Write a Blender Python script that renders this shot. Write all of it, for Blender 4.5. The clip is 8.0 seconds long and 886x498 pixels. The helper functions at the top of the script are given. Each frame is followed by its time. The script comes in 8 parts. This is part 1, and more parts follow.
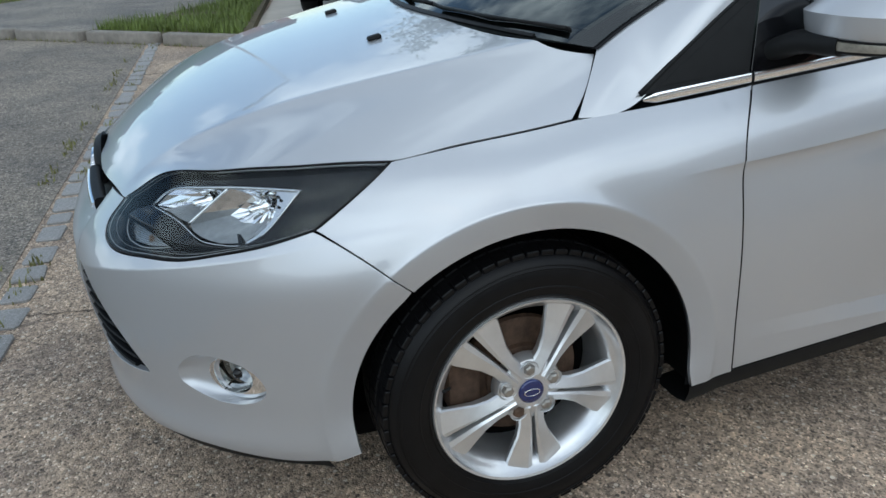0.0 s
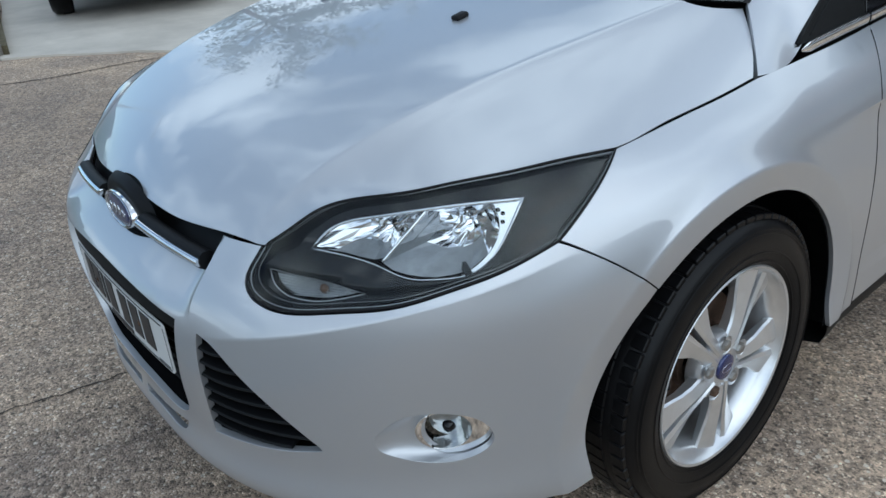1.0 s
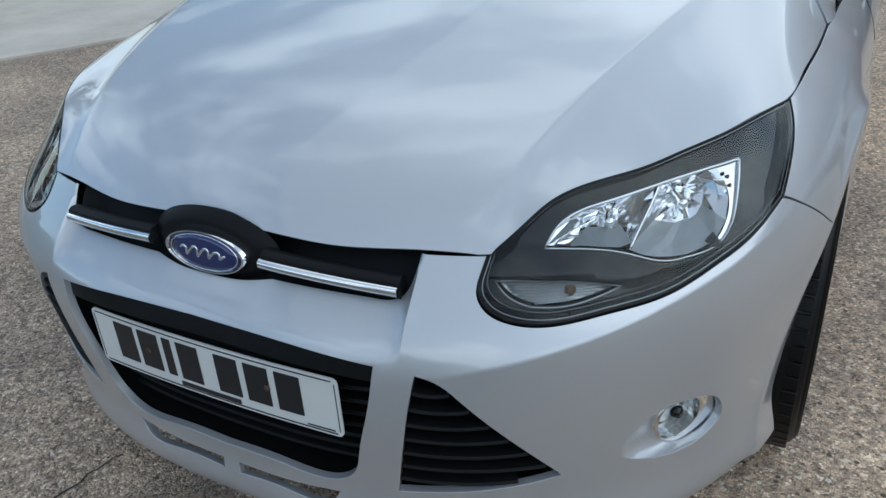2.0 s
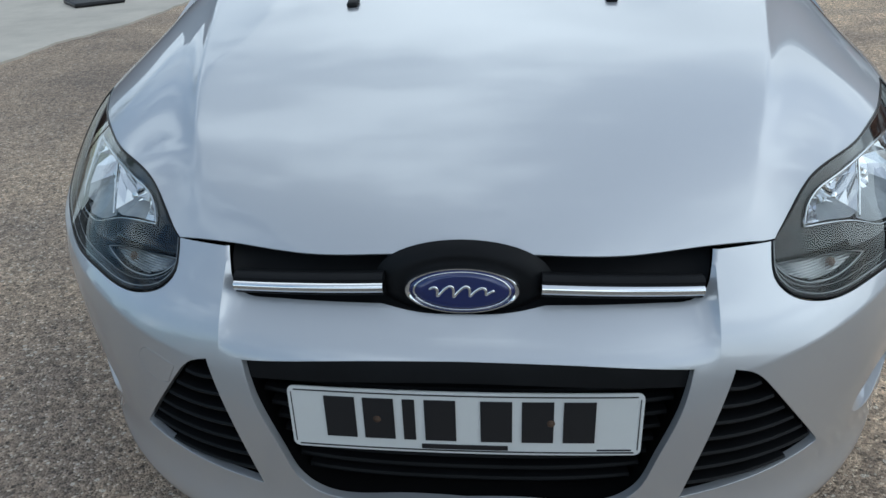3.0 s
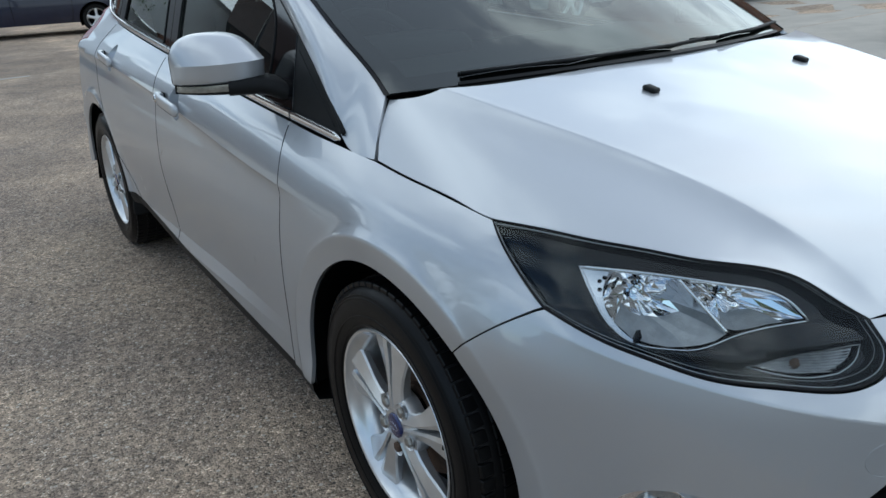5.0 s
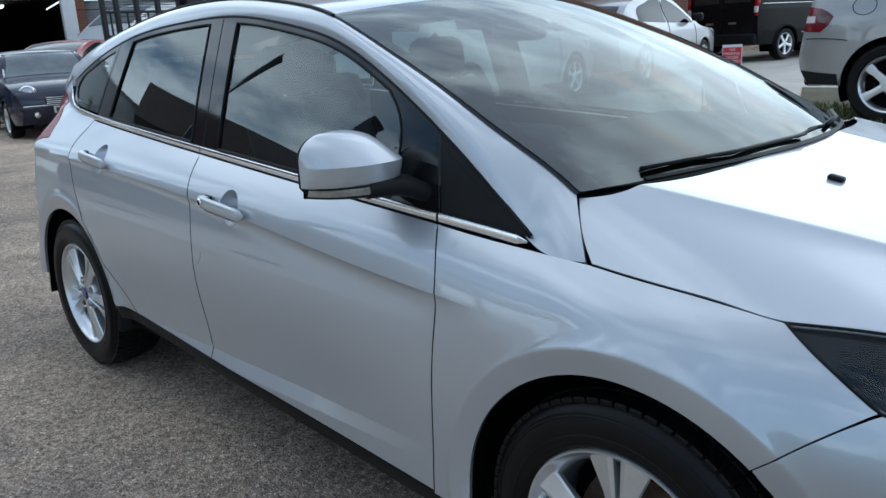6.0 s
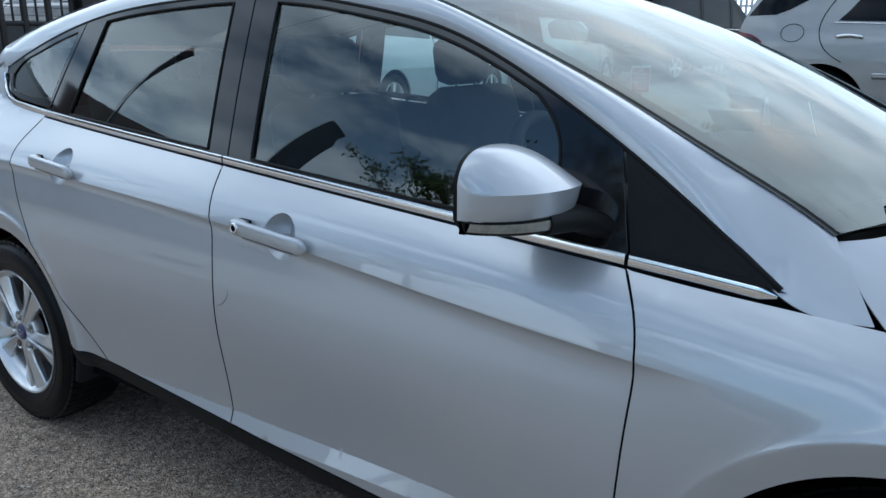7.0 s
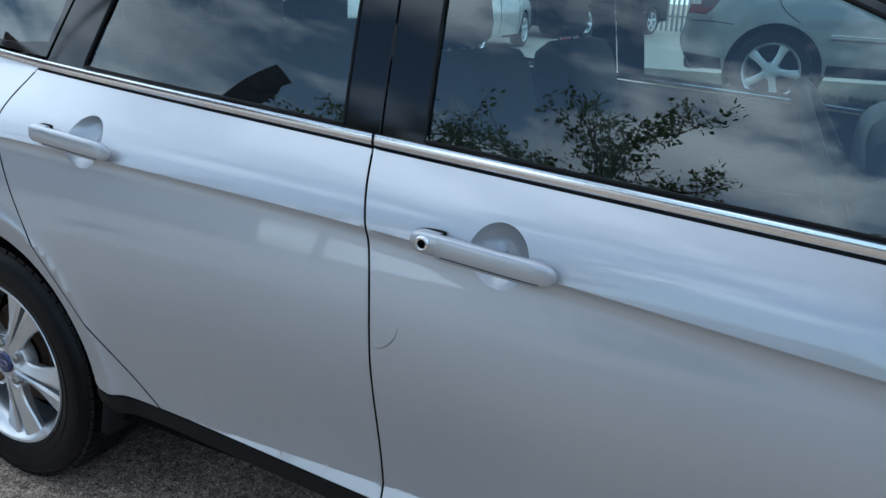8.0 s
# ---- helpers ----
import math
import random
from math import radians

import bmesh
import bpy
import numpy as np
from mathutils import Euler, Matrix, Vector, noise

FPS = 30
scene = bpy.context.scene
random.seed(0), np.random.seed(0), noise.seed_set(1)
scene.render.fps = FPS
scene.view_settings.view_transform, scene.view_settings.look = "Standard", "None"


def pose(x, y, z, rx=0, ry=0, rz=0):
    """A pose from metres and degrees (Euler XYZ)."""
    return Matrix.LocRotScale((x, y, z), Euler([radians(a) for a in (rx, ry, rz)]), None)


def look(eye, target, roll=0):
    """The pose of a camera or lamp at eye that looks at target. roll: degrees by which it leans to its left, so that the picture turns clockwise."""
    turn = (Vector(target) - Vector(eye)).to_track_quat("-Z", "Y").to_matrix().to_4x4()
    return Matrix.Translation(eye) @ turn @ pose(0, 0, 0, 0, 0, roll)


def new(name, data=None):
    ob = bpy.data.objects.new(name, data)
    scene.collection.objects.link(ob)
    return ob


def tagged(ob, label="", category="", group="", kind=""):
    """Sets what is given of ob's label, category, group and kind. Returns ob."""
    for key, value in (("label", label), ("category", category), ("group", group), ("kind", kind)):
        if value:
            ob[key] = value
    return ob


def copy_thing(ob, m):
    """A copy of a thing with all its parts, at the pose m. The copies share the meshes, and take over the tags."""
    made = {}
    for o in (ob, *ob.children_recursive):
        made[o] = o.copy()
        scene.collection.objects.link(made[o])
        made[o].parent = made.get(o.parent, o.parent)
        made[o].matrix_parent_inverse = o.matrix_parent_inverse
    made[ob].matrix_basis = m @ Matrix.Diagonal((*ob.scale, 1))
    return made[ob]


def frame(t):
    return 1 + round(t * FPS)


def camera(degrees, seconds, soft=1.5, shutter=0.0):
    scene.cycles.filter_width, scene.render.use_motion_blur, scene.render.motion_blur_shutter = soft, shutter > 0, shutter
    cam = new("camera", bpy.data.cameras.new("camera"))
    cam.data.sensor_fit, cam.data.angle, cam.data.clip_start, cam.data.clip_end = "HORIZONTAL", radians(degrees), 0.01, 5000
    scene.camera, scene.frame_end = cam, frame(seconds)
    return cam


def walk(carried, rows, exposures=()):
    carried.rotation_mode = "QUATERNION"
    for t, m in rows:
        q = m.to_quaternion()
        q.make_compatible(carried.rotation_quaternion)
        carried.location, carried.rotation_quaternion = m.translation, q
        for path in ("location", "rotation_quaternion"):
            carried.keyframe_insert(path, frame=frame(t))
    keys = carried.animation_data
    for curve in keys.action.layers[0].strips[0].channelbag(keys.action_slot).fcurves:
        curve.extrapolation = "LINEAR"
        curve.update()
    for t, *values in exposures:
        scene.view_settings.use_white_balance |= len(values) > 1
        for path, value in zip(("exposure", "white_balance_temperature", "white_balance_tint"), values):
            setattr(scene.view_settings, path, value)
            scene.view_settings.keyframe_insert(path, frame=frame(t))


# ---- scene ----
from mathutils import geometry

# ---- camera ----
EXP = 0.43
cam = camera(59.46, 8.0)
walk(cam, [
    (0, pose(2.103, -0.582, 1.255, 65.76, 1.92, 71.28)),
    (0.5, pose(1.898, -0.934, 1.273, 64.26, 2.85, 61.54)),
    (1, pose(1.539, -1.205, 1.259, 63.23, 3.78, 50.72)),
    (1.2, pose(1.410, -1.324, 1.238, 62.86, 3.67, 45.71)),
    (2.3, pose(0.616, -1.670, 1.227, 61.87, 2.71, 20.81)),
    (2.5, pose(0.454, -1.722, 1.221, 62.15, 2.38, 16.27)),
    (3, pose(0.075, -1.789, 1.216, 63.57, 2.01, 4.96)),
    (3.5, pose(-0.382, -1.717, 1.234, 64.41, 2.12, -6.14)),
    (4, pose(-0.783, -1.647, 1.223, 65.76, 2.31, -16.91)),
    (4.5, pose(-1.195, -1.454, 1.217, 67.41, 2.65, -26.57)),
    (4.7, pose(-1.339, -1.388, 1.244, 67.93, 2.91, -29.67)),
    (5.8, pose(-1.913, -0.824, 1.275, 73.34, 3.14, -43.39)),
    (6, pose(-1.980, -0.702, 1.296, 74.57, 2.98, -45.20)),
    (6.5, pose(-2.076, -0.370, 1.306, 76.34, 1.49, -49.46)),
    (7, pose(-2.035, 0.009, 1.268, 75.10, 0.03, -54.06)),
    (7.5, pose(-1.999, 0.415, 1.256, 73.86, -1.28, -58.54)),
    (8, pose(-1.943, 0.871, 1.233, 71.79, -1.88, -62.67)),
], exposures=[(0, EXP, 6200, 3), (1, EXP - 0.08, 5950, 3), (2.5, EXP - 0.13, 6080, 3), (3.5, EXP - 0.20, 6200, 3), (4.5, EXP - 0.12, 6200, 3), (6, EXP + 0.07, 5800, 3), (7, EXP + 0.03, 5680, 3), (8, EXP + 0.22, 5720, 3)])

# ---- daylight: broken cloud over a high sun on the car's left ----
SUN_EL, SUN_AZ = 35.0, 88.0      # degrees; azimuth from +y towards +x
world = bpy.data.worlds.new("sky")
scene.world = world
world.use_nodes = True
wt = world.node_tree
wt.nodes.clear()
w_out = wt.nodes.new("ShaderNodeOutputWorld")
w_sky = wt.nodes.new("ShaderNodeTexSky")
w_sky.sky_type = "NISHITA"
w_sky.sun_disc = False
w_sky.sun_elevation, w_sky.sun_rotation = radians(SUN_EL), radians(SUN_AZ)
w_bg = wt.nodes.new("ShaderNodeBackground")
w_bg.inputs["Strength"].default_value = 0.128
w_co = wt.nodes.new("ShaderNodeTexCoord")
w_map = wt.nodes.new("ShaderNodeMapping")
w_map.inputs["Scale"].default_value = (1.0, 1.0, 2.4)
w_map.inputs["Location"].default_value = (0.7, 0.35, 0.1)
w_n = wt.nodes.new("ShaderNodeTexNoise")
w_n.inputs["Scale"].default_value, w_n.inputs["Detail"].default_value, w_n.inputs["Roughness"].default_value = 1.9, 11.0, 0.60
w_ramp = wt.nodes.new("ShaderNodeValToRGB")
w_ramp.color_ramp.elements[0].position, w_ramp.color_ramp.elements[1].position = 0.415, 0.53
w_n2 = wt.nodes.new("ShaderNodeTexNoise")
w_n2.inputs["Scale"].default_value, w_n2.inputs["Detail"].default_value = 3.6, 9.0
w_cl = wt.nodes.new("ShaderNodeValToRGB")
w_cl.color_ramp.elements[0].position, w_cl.color_ramp.elements[0].color = 0.32, (4.6, 5.2, 6.1, 1)
w_cl.color_ramp.elements[1].position, w_cl.color_ramp.elements[1].color = 0.67, (9.4, 10.2, 11.2, 1)
# cloud is brighter low down on the sun's side
w_dot = wt.nodes.new("ShaderNodeVectorMath")
w_dot.operation = "DOT_PRODUCT"
w_dot.inputs[1].default_value = (math.sin(radians(SUN_AZ)) * math.cos(radians(8)), math.cos(radians(SUN_AZ)) * math.cos(radians(8)), math.sin(radians(8)))
w_aur = wt.nodes.new("ShaderNodeMapRange")
w_aur.interpolation_type = "SMOOTHSTEP"
w_aur.inputs["From Min"].default_value, w_aur.inputs["From Max"].default_value = 0.55, 1.0
w_aur.inputs["To Min"].default_value, w_aur.inputs["To Max"].default_value = 0.97, 1.3
w_lit = wt.nodes.new("ShaderNodeVectorMath")
w_lit.operation = "SCALE"
w_deep = wt.nodes.new("ShaderNodeVectorMath")
w_deep.operation = "SCALE"
w_deep.inputs["Scale"].default_value = 0.95
w_mix = wt.nodes.new("ShaderNodeMix")
w_mix.data_type = "RGBA"
wl = wt.links.new
wl(w_co.outputs["Generated"], w_map.inputs["Vector"])
wl(w_map.outputs["Vector"], w_n.inputs["Vector"])
wl(w_map.outputs["Vector"], w_n2.inputs["Vector"])
# the cloud bank lies towards the sun and along the horizon; the sky opens on the far side
w_bias = wt.nodes.new("ShaderNodeVectorMath")
w_bias.operation = "DOT_PRODUCT"
w_bias.inputs[1].default_value = (0.045, 0.02, -0.06)
w_cover = wt.nodes.new("ShaderNodeMath")
w_cover.operation = "ADD"
wl(w_co.outputs["Generated"], w_bias.inputs[0])
wl(w_n.outputs["Fac"], w_cover.inputs[0])
wl(w_bias.outputs["Value"], w_cover.inputs[1])
wl(w_cover.outputs["Value"], w_ramp.inputs["Fac"])
wl(w_n2.outputs["Fac"], w_cl.inputs["Fac"])
wl(w_ramp.outputs["Color"], w_mix.inputs["Factor"])
wl(w_sky.outputs["Color"], w_deep.inputs[0])
wl(w_deep.outputs["Vector"], w_mix.inputs["A"])
wl(w_co.outputs["Generated"], w_dot.inputs[0])
wl(w_dot.outputs["Value"], w_aur.inputs["Value"])
wl(w_cl.outputs["Color"], w_lit.inputs[0])
wl(w_aur.outputs["Result"], w_lit.inputs["Scale"])
wl(w_lit.outputs["Vector"], w_mix.inputs["B"])
wl(w_mix.outputs["Result"], w_bg.inputs["Color"])
wl(w_bg.outputs["Background"], w_out.inputs["Surface"])

sun = new("sun", bpy.data.lights.new("sun", "SUN"))
sun.data.energy, sun.data.angle, sun.data.color = 0.9, radians(178.0), (1.0, 0.95, 0.87)
_e, _a = radians(SUN_EL), radians(SUN_AZ)
sun.matrix_world = look((30 * math.sin(_a) * math.cos(_e), 30 * math.cos(_a) * math.cos(_e), 30 * math.sin(_e)), (0, 0, 0))

# ---- materials ----
def mat(name, color, rough=0.5, metal=0.0, coat=0.0, coat_rough=0.03, var=0.0, vscale=8.0, bump=0.0, bscale=200.0, spec=0.5, trans=0.0, ior=1.45, emit=None, rvar=0.0):
    """A principled material with grain at two scales: tint and gloss vary by vscale, fine relief by bscale (per metre)."""
    m = bpy.data.materials.new(name)
    m.use_nodes = True
    nt = m.node_tree
    b = nt.nodes["Principled BSDF"]
    b.inputs["Base Color"].default_value = (*color, 1)
    b.inputs["Roughness"].default_value, b.inputs["Metallic"].default_value = rough, metal
    b.inputs["Coat Weight"].default_value, b.inputs["Coat Roughness"].default_value = coat, coat_rough
    b.inputs["Specular IOR Level"].default_value = spec
    b.inputs["Transmission Weight"].default_value, b.inputs["IOR"].default_value = trans, ior
    if emit:
        b.inputs["Emission Color"].default_value, b.inputs["Emission Strength"].default_value = (*emit[0], 1), emit[1]
    co = nt.nodes.new("ShaderNodeTexCoord")
    if var or rvar:
        n = nt.nodes.new("ShaderNodeTexNoise")
        n.inputs["Scale"].default_value, n.inputs["Detail"].default_value, n.inputs["Roughness"].default_value = vscale, 8, 0.65
        nt.links.new(co.outputs["Object"], n.inputs["Vector"])
        if var:
            r = nt.nodes.new("ShaderNodeValToRGB")
            r.color_ramp.elements[0].position, r.color_ramp.elements[1].position = 0.3, 0.7
            r.color_ramp.elements[0].color = (*[c * (1 - var) for c in color], 1)
            r.color_ramp.elements[1].color = (*[min(1, c * (1 + var)) for c in color], 1)
            nt.links.new(n.outputs["Fac"], r.inputs["Fac"])
            nt.links.new(r.outputs["Color"], b.inputs["Base Color"])
        if rvar:
            q = nt.nodes.new("ShaderNodeMapRange")
            q.inputs["To Min"].default_value, q.inputs["To Max"].default_value = max(0, rough - rvar), min(1, rough + rvar)
            nt.links.new(n.outputs["Fac"], q.inputs["Value"])
            nt.links.new(q.outputs["Result"], b.inputs["Roughness"])
    if bump:
        n = nt.nodes.new("ShaderNodeTexNoise")
        n.inputs["Scale"].default_value, n.inputs["Detail"].default_value = bscale, 4
        nt.links.new(co.outputs["Object"], n.inputs["Vector"])
        k = nt.nodes.new("ShaderNodeBump")
        k.inputs["Strength"].default_value, k.inputs["Distance"].default_value = bump, 0.4 / bscale
        nt.links.new(n.outputs["Fac"], k.inputs["Height"])
        nt.links.new(k.outputs["Normal"], b.inputs["Normal"])
    return m


def glass_mat(name, tint, through_amount, rough=0.0, spec=0.08, mirror=1.0):
    """Thin tinted glass: clear with a colour, and a mirror that grows at glancing angles."""
    m = bpy.data.materials.new(name)
    m.use_nodes = True
    nt = m.node_tree
    nt.nodes.clear()
    out = nt.nodes.new("ShaderNodeOutputMaterial")
    tr = nt.nodes.new("ShaderNodeBsdfTransparent")
    tr.inputs["Color"].default_value = (*[c * through_amount for c in tint], 1)
    gl = nt.nodes.new("ShaderNodeBsdfGlossy")
    gl.inputs["Roughness"].default_value = rough
    gl.inputs["Color"].default_value = (0.96 * mirror, 1.0 * mirror, 0.98 * mirror, 1)
    # the same mirror from both sides of the pane: spec head on, all at a grazing angle
    lw = nt.nodes.new("ShaderNodeLayerWeight")
    lw.inputs["Blend"].default_value = 0.5
    po = nt.nodes.new("ShaderNodeMath")
    po.operation = "POWER"
    po.inputs[1].default_value = 4.6
    fr = nt.nodes.new("ShaderNodeMapRange")
    fr.inputs["To Min"].default_value = spec
    nt.links.new(lw.outputs["Facing"], po.inputs[0])
    nt.links.new(po.outputs["Value"], fr.inputs["Value"])
    mx = nt.nodes.new("ShaderNodeMixShader")
    nt.links.new(fr.outputs["Result"], mx.inputs["Fac"])
    nt.links.new(tr.outputs["BSDF"], mx.inputs[1])
    nt.links.new(gl.outputs["BSDF"], mx.inputs[2])
    nt.links.new(mx.outputs["Shader"], out.inputs["Surface"])
    return m


PAINT = mat("silver_paint", (0.49, 0.508, 0.535), 0.41, 0.62, 1.0, 0.02, var=0.015, vscale=3.0, rvar=0.02)
PAINT.node_tree.nodes["Principled BSDF"].inputs["Coat IOR"].default_value = 1.65
BLACK = mat("black_plastic", (0.009, 0.0095, 0.010), 0.5, spec=0.18, bump=0.25, bscale=900, var=0.2, vscale=20)
GRILLE = mat("grille_plastic", (0.006, 0.0065, 0.0075), 0.5, spec=0.16, bump=0.1, bscale=700, var=0.2, vscale=15)
GLOSSBLACK = mat("gloss_black", (0.0035, 0.0035, 0.0045), 0.07, spec=0.26, rvar=0.03)
PILLARBLACK = mat("pillar_black", (0.0035, 0.0035, 0.0045), 0.06, spec=0.62, rvar=0.02)
CHROME = mat("chrome", (0.86, 0.87, 0.88), 0.06, 1.0, rvar=0.03, vscale=12)
RUBBER = mat("tyre_rubber", (0.0045, 0.0045, 0.005), 0.38, spec=0.22, rvar=0.10, bump=0.3, bscale=500, var=0.35, vscale=14)
ALLOY = mat("alloy", (0.70, 0.71, 0.72), 0.32, 0.8, 0.7, 0.06, var=0.06, vscale=25, rvar=0.06)
STEEL = mat("bolt_steel", (0.36, 0.35, 0.33), 0.38, 0.9, var=0.25, vscale=60)
SATIN = mat("satin_aluminium", (0.94, 0.95, 0.96), 0.17, 1.0, rvar=0.04, vscale=10)
RUST = mat("rusty_disc", (0.10, 0.062, 0.042), 0.75, 0.3, var=0.5, vscale=30, bump=0.4, bscale=300)
# near-black: behind openings and in gaps it puts their shade into the colour
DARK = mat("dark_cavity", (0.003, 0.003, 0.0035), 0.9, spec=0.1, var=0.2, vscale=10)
BLUE = mat("badge_blue", (0.012, 0.022, 0.11), 0.2, 0.2, 1.0, 0.02)
LENS = glass_mat("lamp_lens", (0.96, 0.98, 0.98), 0.97, 0.0, 0.022)
REFLECTOR = mat("lamp_reflector", (0.84, 0.85, 0.88), 0.07, 1.0, rvar=0.03, vscale=40)
SHELF = mat("frosted_shelf", (0.30, 0.315, 0.33), 0.3, 0.55, bump=0.9, bscale=1600, var=0.15, vscale=60)
TRIMSILVER = mat("lamp_trim_silver", (0.66, 0.68, 0.71), 0.16, 0.95, rvar=0.05, vscale=30)
HOUSING = mat("lamp_housing", (0.004, 0.0045, 0.006), 0.06, 0.0, 0.0, 0.05, spec=0.42, var=0.2, vscale=30)
CLEARRIB = mat("indicator_clear", (0.42, 0.43, 0.44), 0.14, 0.7, var=0.3, vscale=90)
WINDSCREEN = glass_mat("windscreen_glass", (0.78, 0.91, 0.86), 0.44, 0.0, 0.15, 0.74)
SIDEGLASS = glass_mat("side_glass", (0.78, 0.93, 0.93), 0.86, 0.0, 0.11)
LENSEDGE = mat("lens_edge", (0.42, 0.43, 0.45), 0.25, 0.3)
PLATE = mat("plate_white", (0.62, 0.63, 0.62), 0.35, coat=0.3, var=0.03, vscale=6)
INK = mat("plate_black", (0.012, 0.012, 0.014), 0.4)
RED = mat("tail_red", (0.24, 0.004, 0.006), 0.12, spec=0.35, var=0.15, vscale=30)
AMBERCLEAR = mat("side_indicator", (0.25, 0.235, 0.20), 0.18, 0.3, 0.8, var=0.3, vscale=70)
CLOTH = mat("seat_cloth", (0.020, 0.021, 0.024), 0.9, bump=0.4, bscale=600, var=0.25, vscale=18)
DASH = mat("dash_plastic", (0.030, 0.031, 0.034), 0.6, bump=0.3, bscale=500, var=0.15, vscale=9)
# ---- the car's body surfaces: y runs back from the front axle, x to the car's left, z up ----
def spl(xs, ys):
    """A natural cubic spline through a few knots, running straight on beyond its ends."""
    xs, ys = np.array(xs, float), np.array(ys, float)
    n, h = len(xs), np.diff(xs)
    A, b = np.eye(n), np.zeros(n)
    for i in range(1, n - 1):
        A[i, i - 1], A[i, i], A[i, i + 1] = h[i - 1], 2 * (h[i - 1] + h[i]), h[i]
        b[i] = 6 * ((ys[i + 1] - ys[i]) / h[i] - (ys[i] - ys[i - 1]) / h[i - 1])
    M = np.linalg.solve(A, b)

    def f(q):
        q = np.asarray(q, float)
        c = np.clip(q, xs[0], xs[-1])
        i = np.clip(np.searchsorted(xs, c) - 1, 0, n - 2)
        d, e, k = c - xs[i], xs[i + 1] - c, h[i]
        v = (M[i] * e ** 3 + M[i + 1] * d ** 3) / (6 * k) + (ys[i] / k - M[i] * k / 6) * e + (ys[i + 1] / k - M[i + 1] * k / 6) * d
        s = (M[i + 1] * d ** 2 - M[i] * e ** 2) / (2 * k) + (ys[i + 1] - ys[i]) / k - (M[i + 1] - M[i]) * k / 6
        return v + s * (q - c)
    return f


def step(q, a, b):
    t = np.clip((q - a) / (b - a), 0, 1)
    return t * t * (3 - 2 * t)


def softmax2(a, b, k):
    return 0.5 * (a + b + np.sqrt((a - b) ** 2 + k * k))


FRONT_Y = spl((0.16, 0.225, 0.27, 0.35, 0.45, 0.55, 0.62, 0.70, 0.80, 0.90), (-0.852, -0.886, -0.882, -0.888, -0.903, -0.905, -0.880, -0.812, -0.742, -0.65))
CORNER = spl((0.16, 0.35, 0.55, 0.70, 0.80, 0.90), (0.88, 0.90, 0.90, 0.83, 0.90, 0.95))
WIDTH = spl((0.14, 0.22, 0.32, 0.45, 0.58, 0.68, 0.76, 0.82, 0.87, 0.95), (0.868, 0.882, 0.888, 0.893, 0.895, 0.889, 0.874, 0.840, 0.781, 0.68))
PLAN = spl((-0.9, 0.0, 0.7, 1.6, 2.3, 2.7, 3.1, 3.45), (0.0, 0.0, 0.004, 0.004, 0.0, -0.004, -0.015, -0.04))
CREASE_Z = spl((0.2, 0.34, 0.5, 0.81, 1.2, 1.6, 2.2, 2.7), (0.737, 0.748, 0.758, 0.783, 0.820, 0.852, 0.884, 0.905))
BELT_Z = spl((0.1, 0.25, 0.5, 1.6, 2.4, 2.8, 3.2), (0.855, 0.872, 0.895, 0.975, 1.03, 1.06, 1.10))
BELT_X = spl((0.1, 0.25, 0.5, 1.6, 2.4, 2.8, 3.2), (0.795, 0.797, 0.804, 0.785, 0.745, 0.70, 0.62))
BELT_LIFT = spl((-0.3, 0.1, 0.25, 0.5, 1.0, 1.6, 2.4, 3.2), (0.0, 0.0, 0.019, 0.046, 0.078, 0.108, 0.152, 0.21))


def half_width(y, z):
    """The half width of the lower body at a height, away from the nose's corner."""
    y, z = np.asarray(y, float), np.asarray(z, float)
    # towards the rear the shoulder rises with the belt line
    zz = np.where(z > 0.55, 0.55 + (z - 0.55) * 0.32 / (0.32 + BELT_LIFT(y)), z)
    w = WIDTH(zz) + PLAN(y)
    d = z - CREASE_Z(y)
    amount = 0.0165 * step(y, 0.28, 0.55) * (1 - step(y, 2.9, 3.2))
    under = np.where(d < 0, (1 - np.exp(d / 0.020)) * np.exp(d / 0.11), 0.0)
    w = w - amount * under
    low = step(y, 0.38, 1.1) * (1 - step(y, 2.15, 2.35))
    q = z - 0.345 - 0.02 * (1.6 - y)
    w = w - low * 0.017 * np.clip((q + 0.030) / 0.038, 0, 1) * (1 - step(q, 0.02, 0.30))
    for yc in (0.0, 2.648):
        r = np.hypot(y - yc, z - 0.31)
        lip = 0.893 - 0.85 * np.maximum(r - 0.425, 0)
        turn = 0.5 * ((0.425 - r) + np.sqrt((0.425 - r) ** 2 + 0.004 ** 2))
        w = np.where(r < 0.7, softmax2(w, lip, 0.010) - 0.22 * turn * step(z, 0.24, 0.34), w)
    tail = np.clip((3.47 - y) / 0.42, 1e-3, 1)
    return w * (1 - (1 - tail) ** 2) ** 0.30


def side(y, z):
    """x of the lower body's flank, the nose's corner included."""
    y, z = np.asarray(y, float), np.asarray(z, float)
    tau = np.clip((y - FRONT_Y(z)) / CORNER(z), 1e-4, 1)
    zb = BELT_Z(y)
    meet = (BELT_X(y) - half_width(y, zb)) * step(z, zb - 0.16, zb) * step(y, 0.10, 0.27) * (1 - step(y, 2.9, 3.2))
    return (half_width(y, z) + meet) * (1 - (1 - tau) ** 2) ** (1 / 2.8)


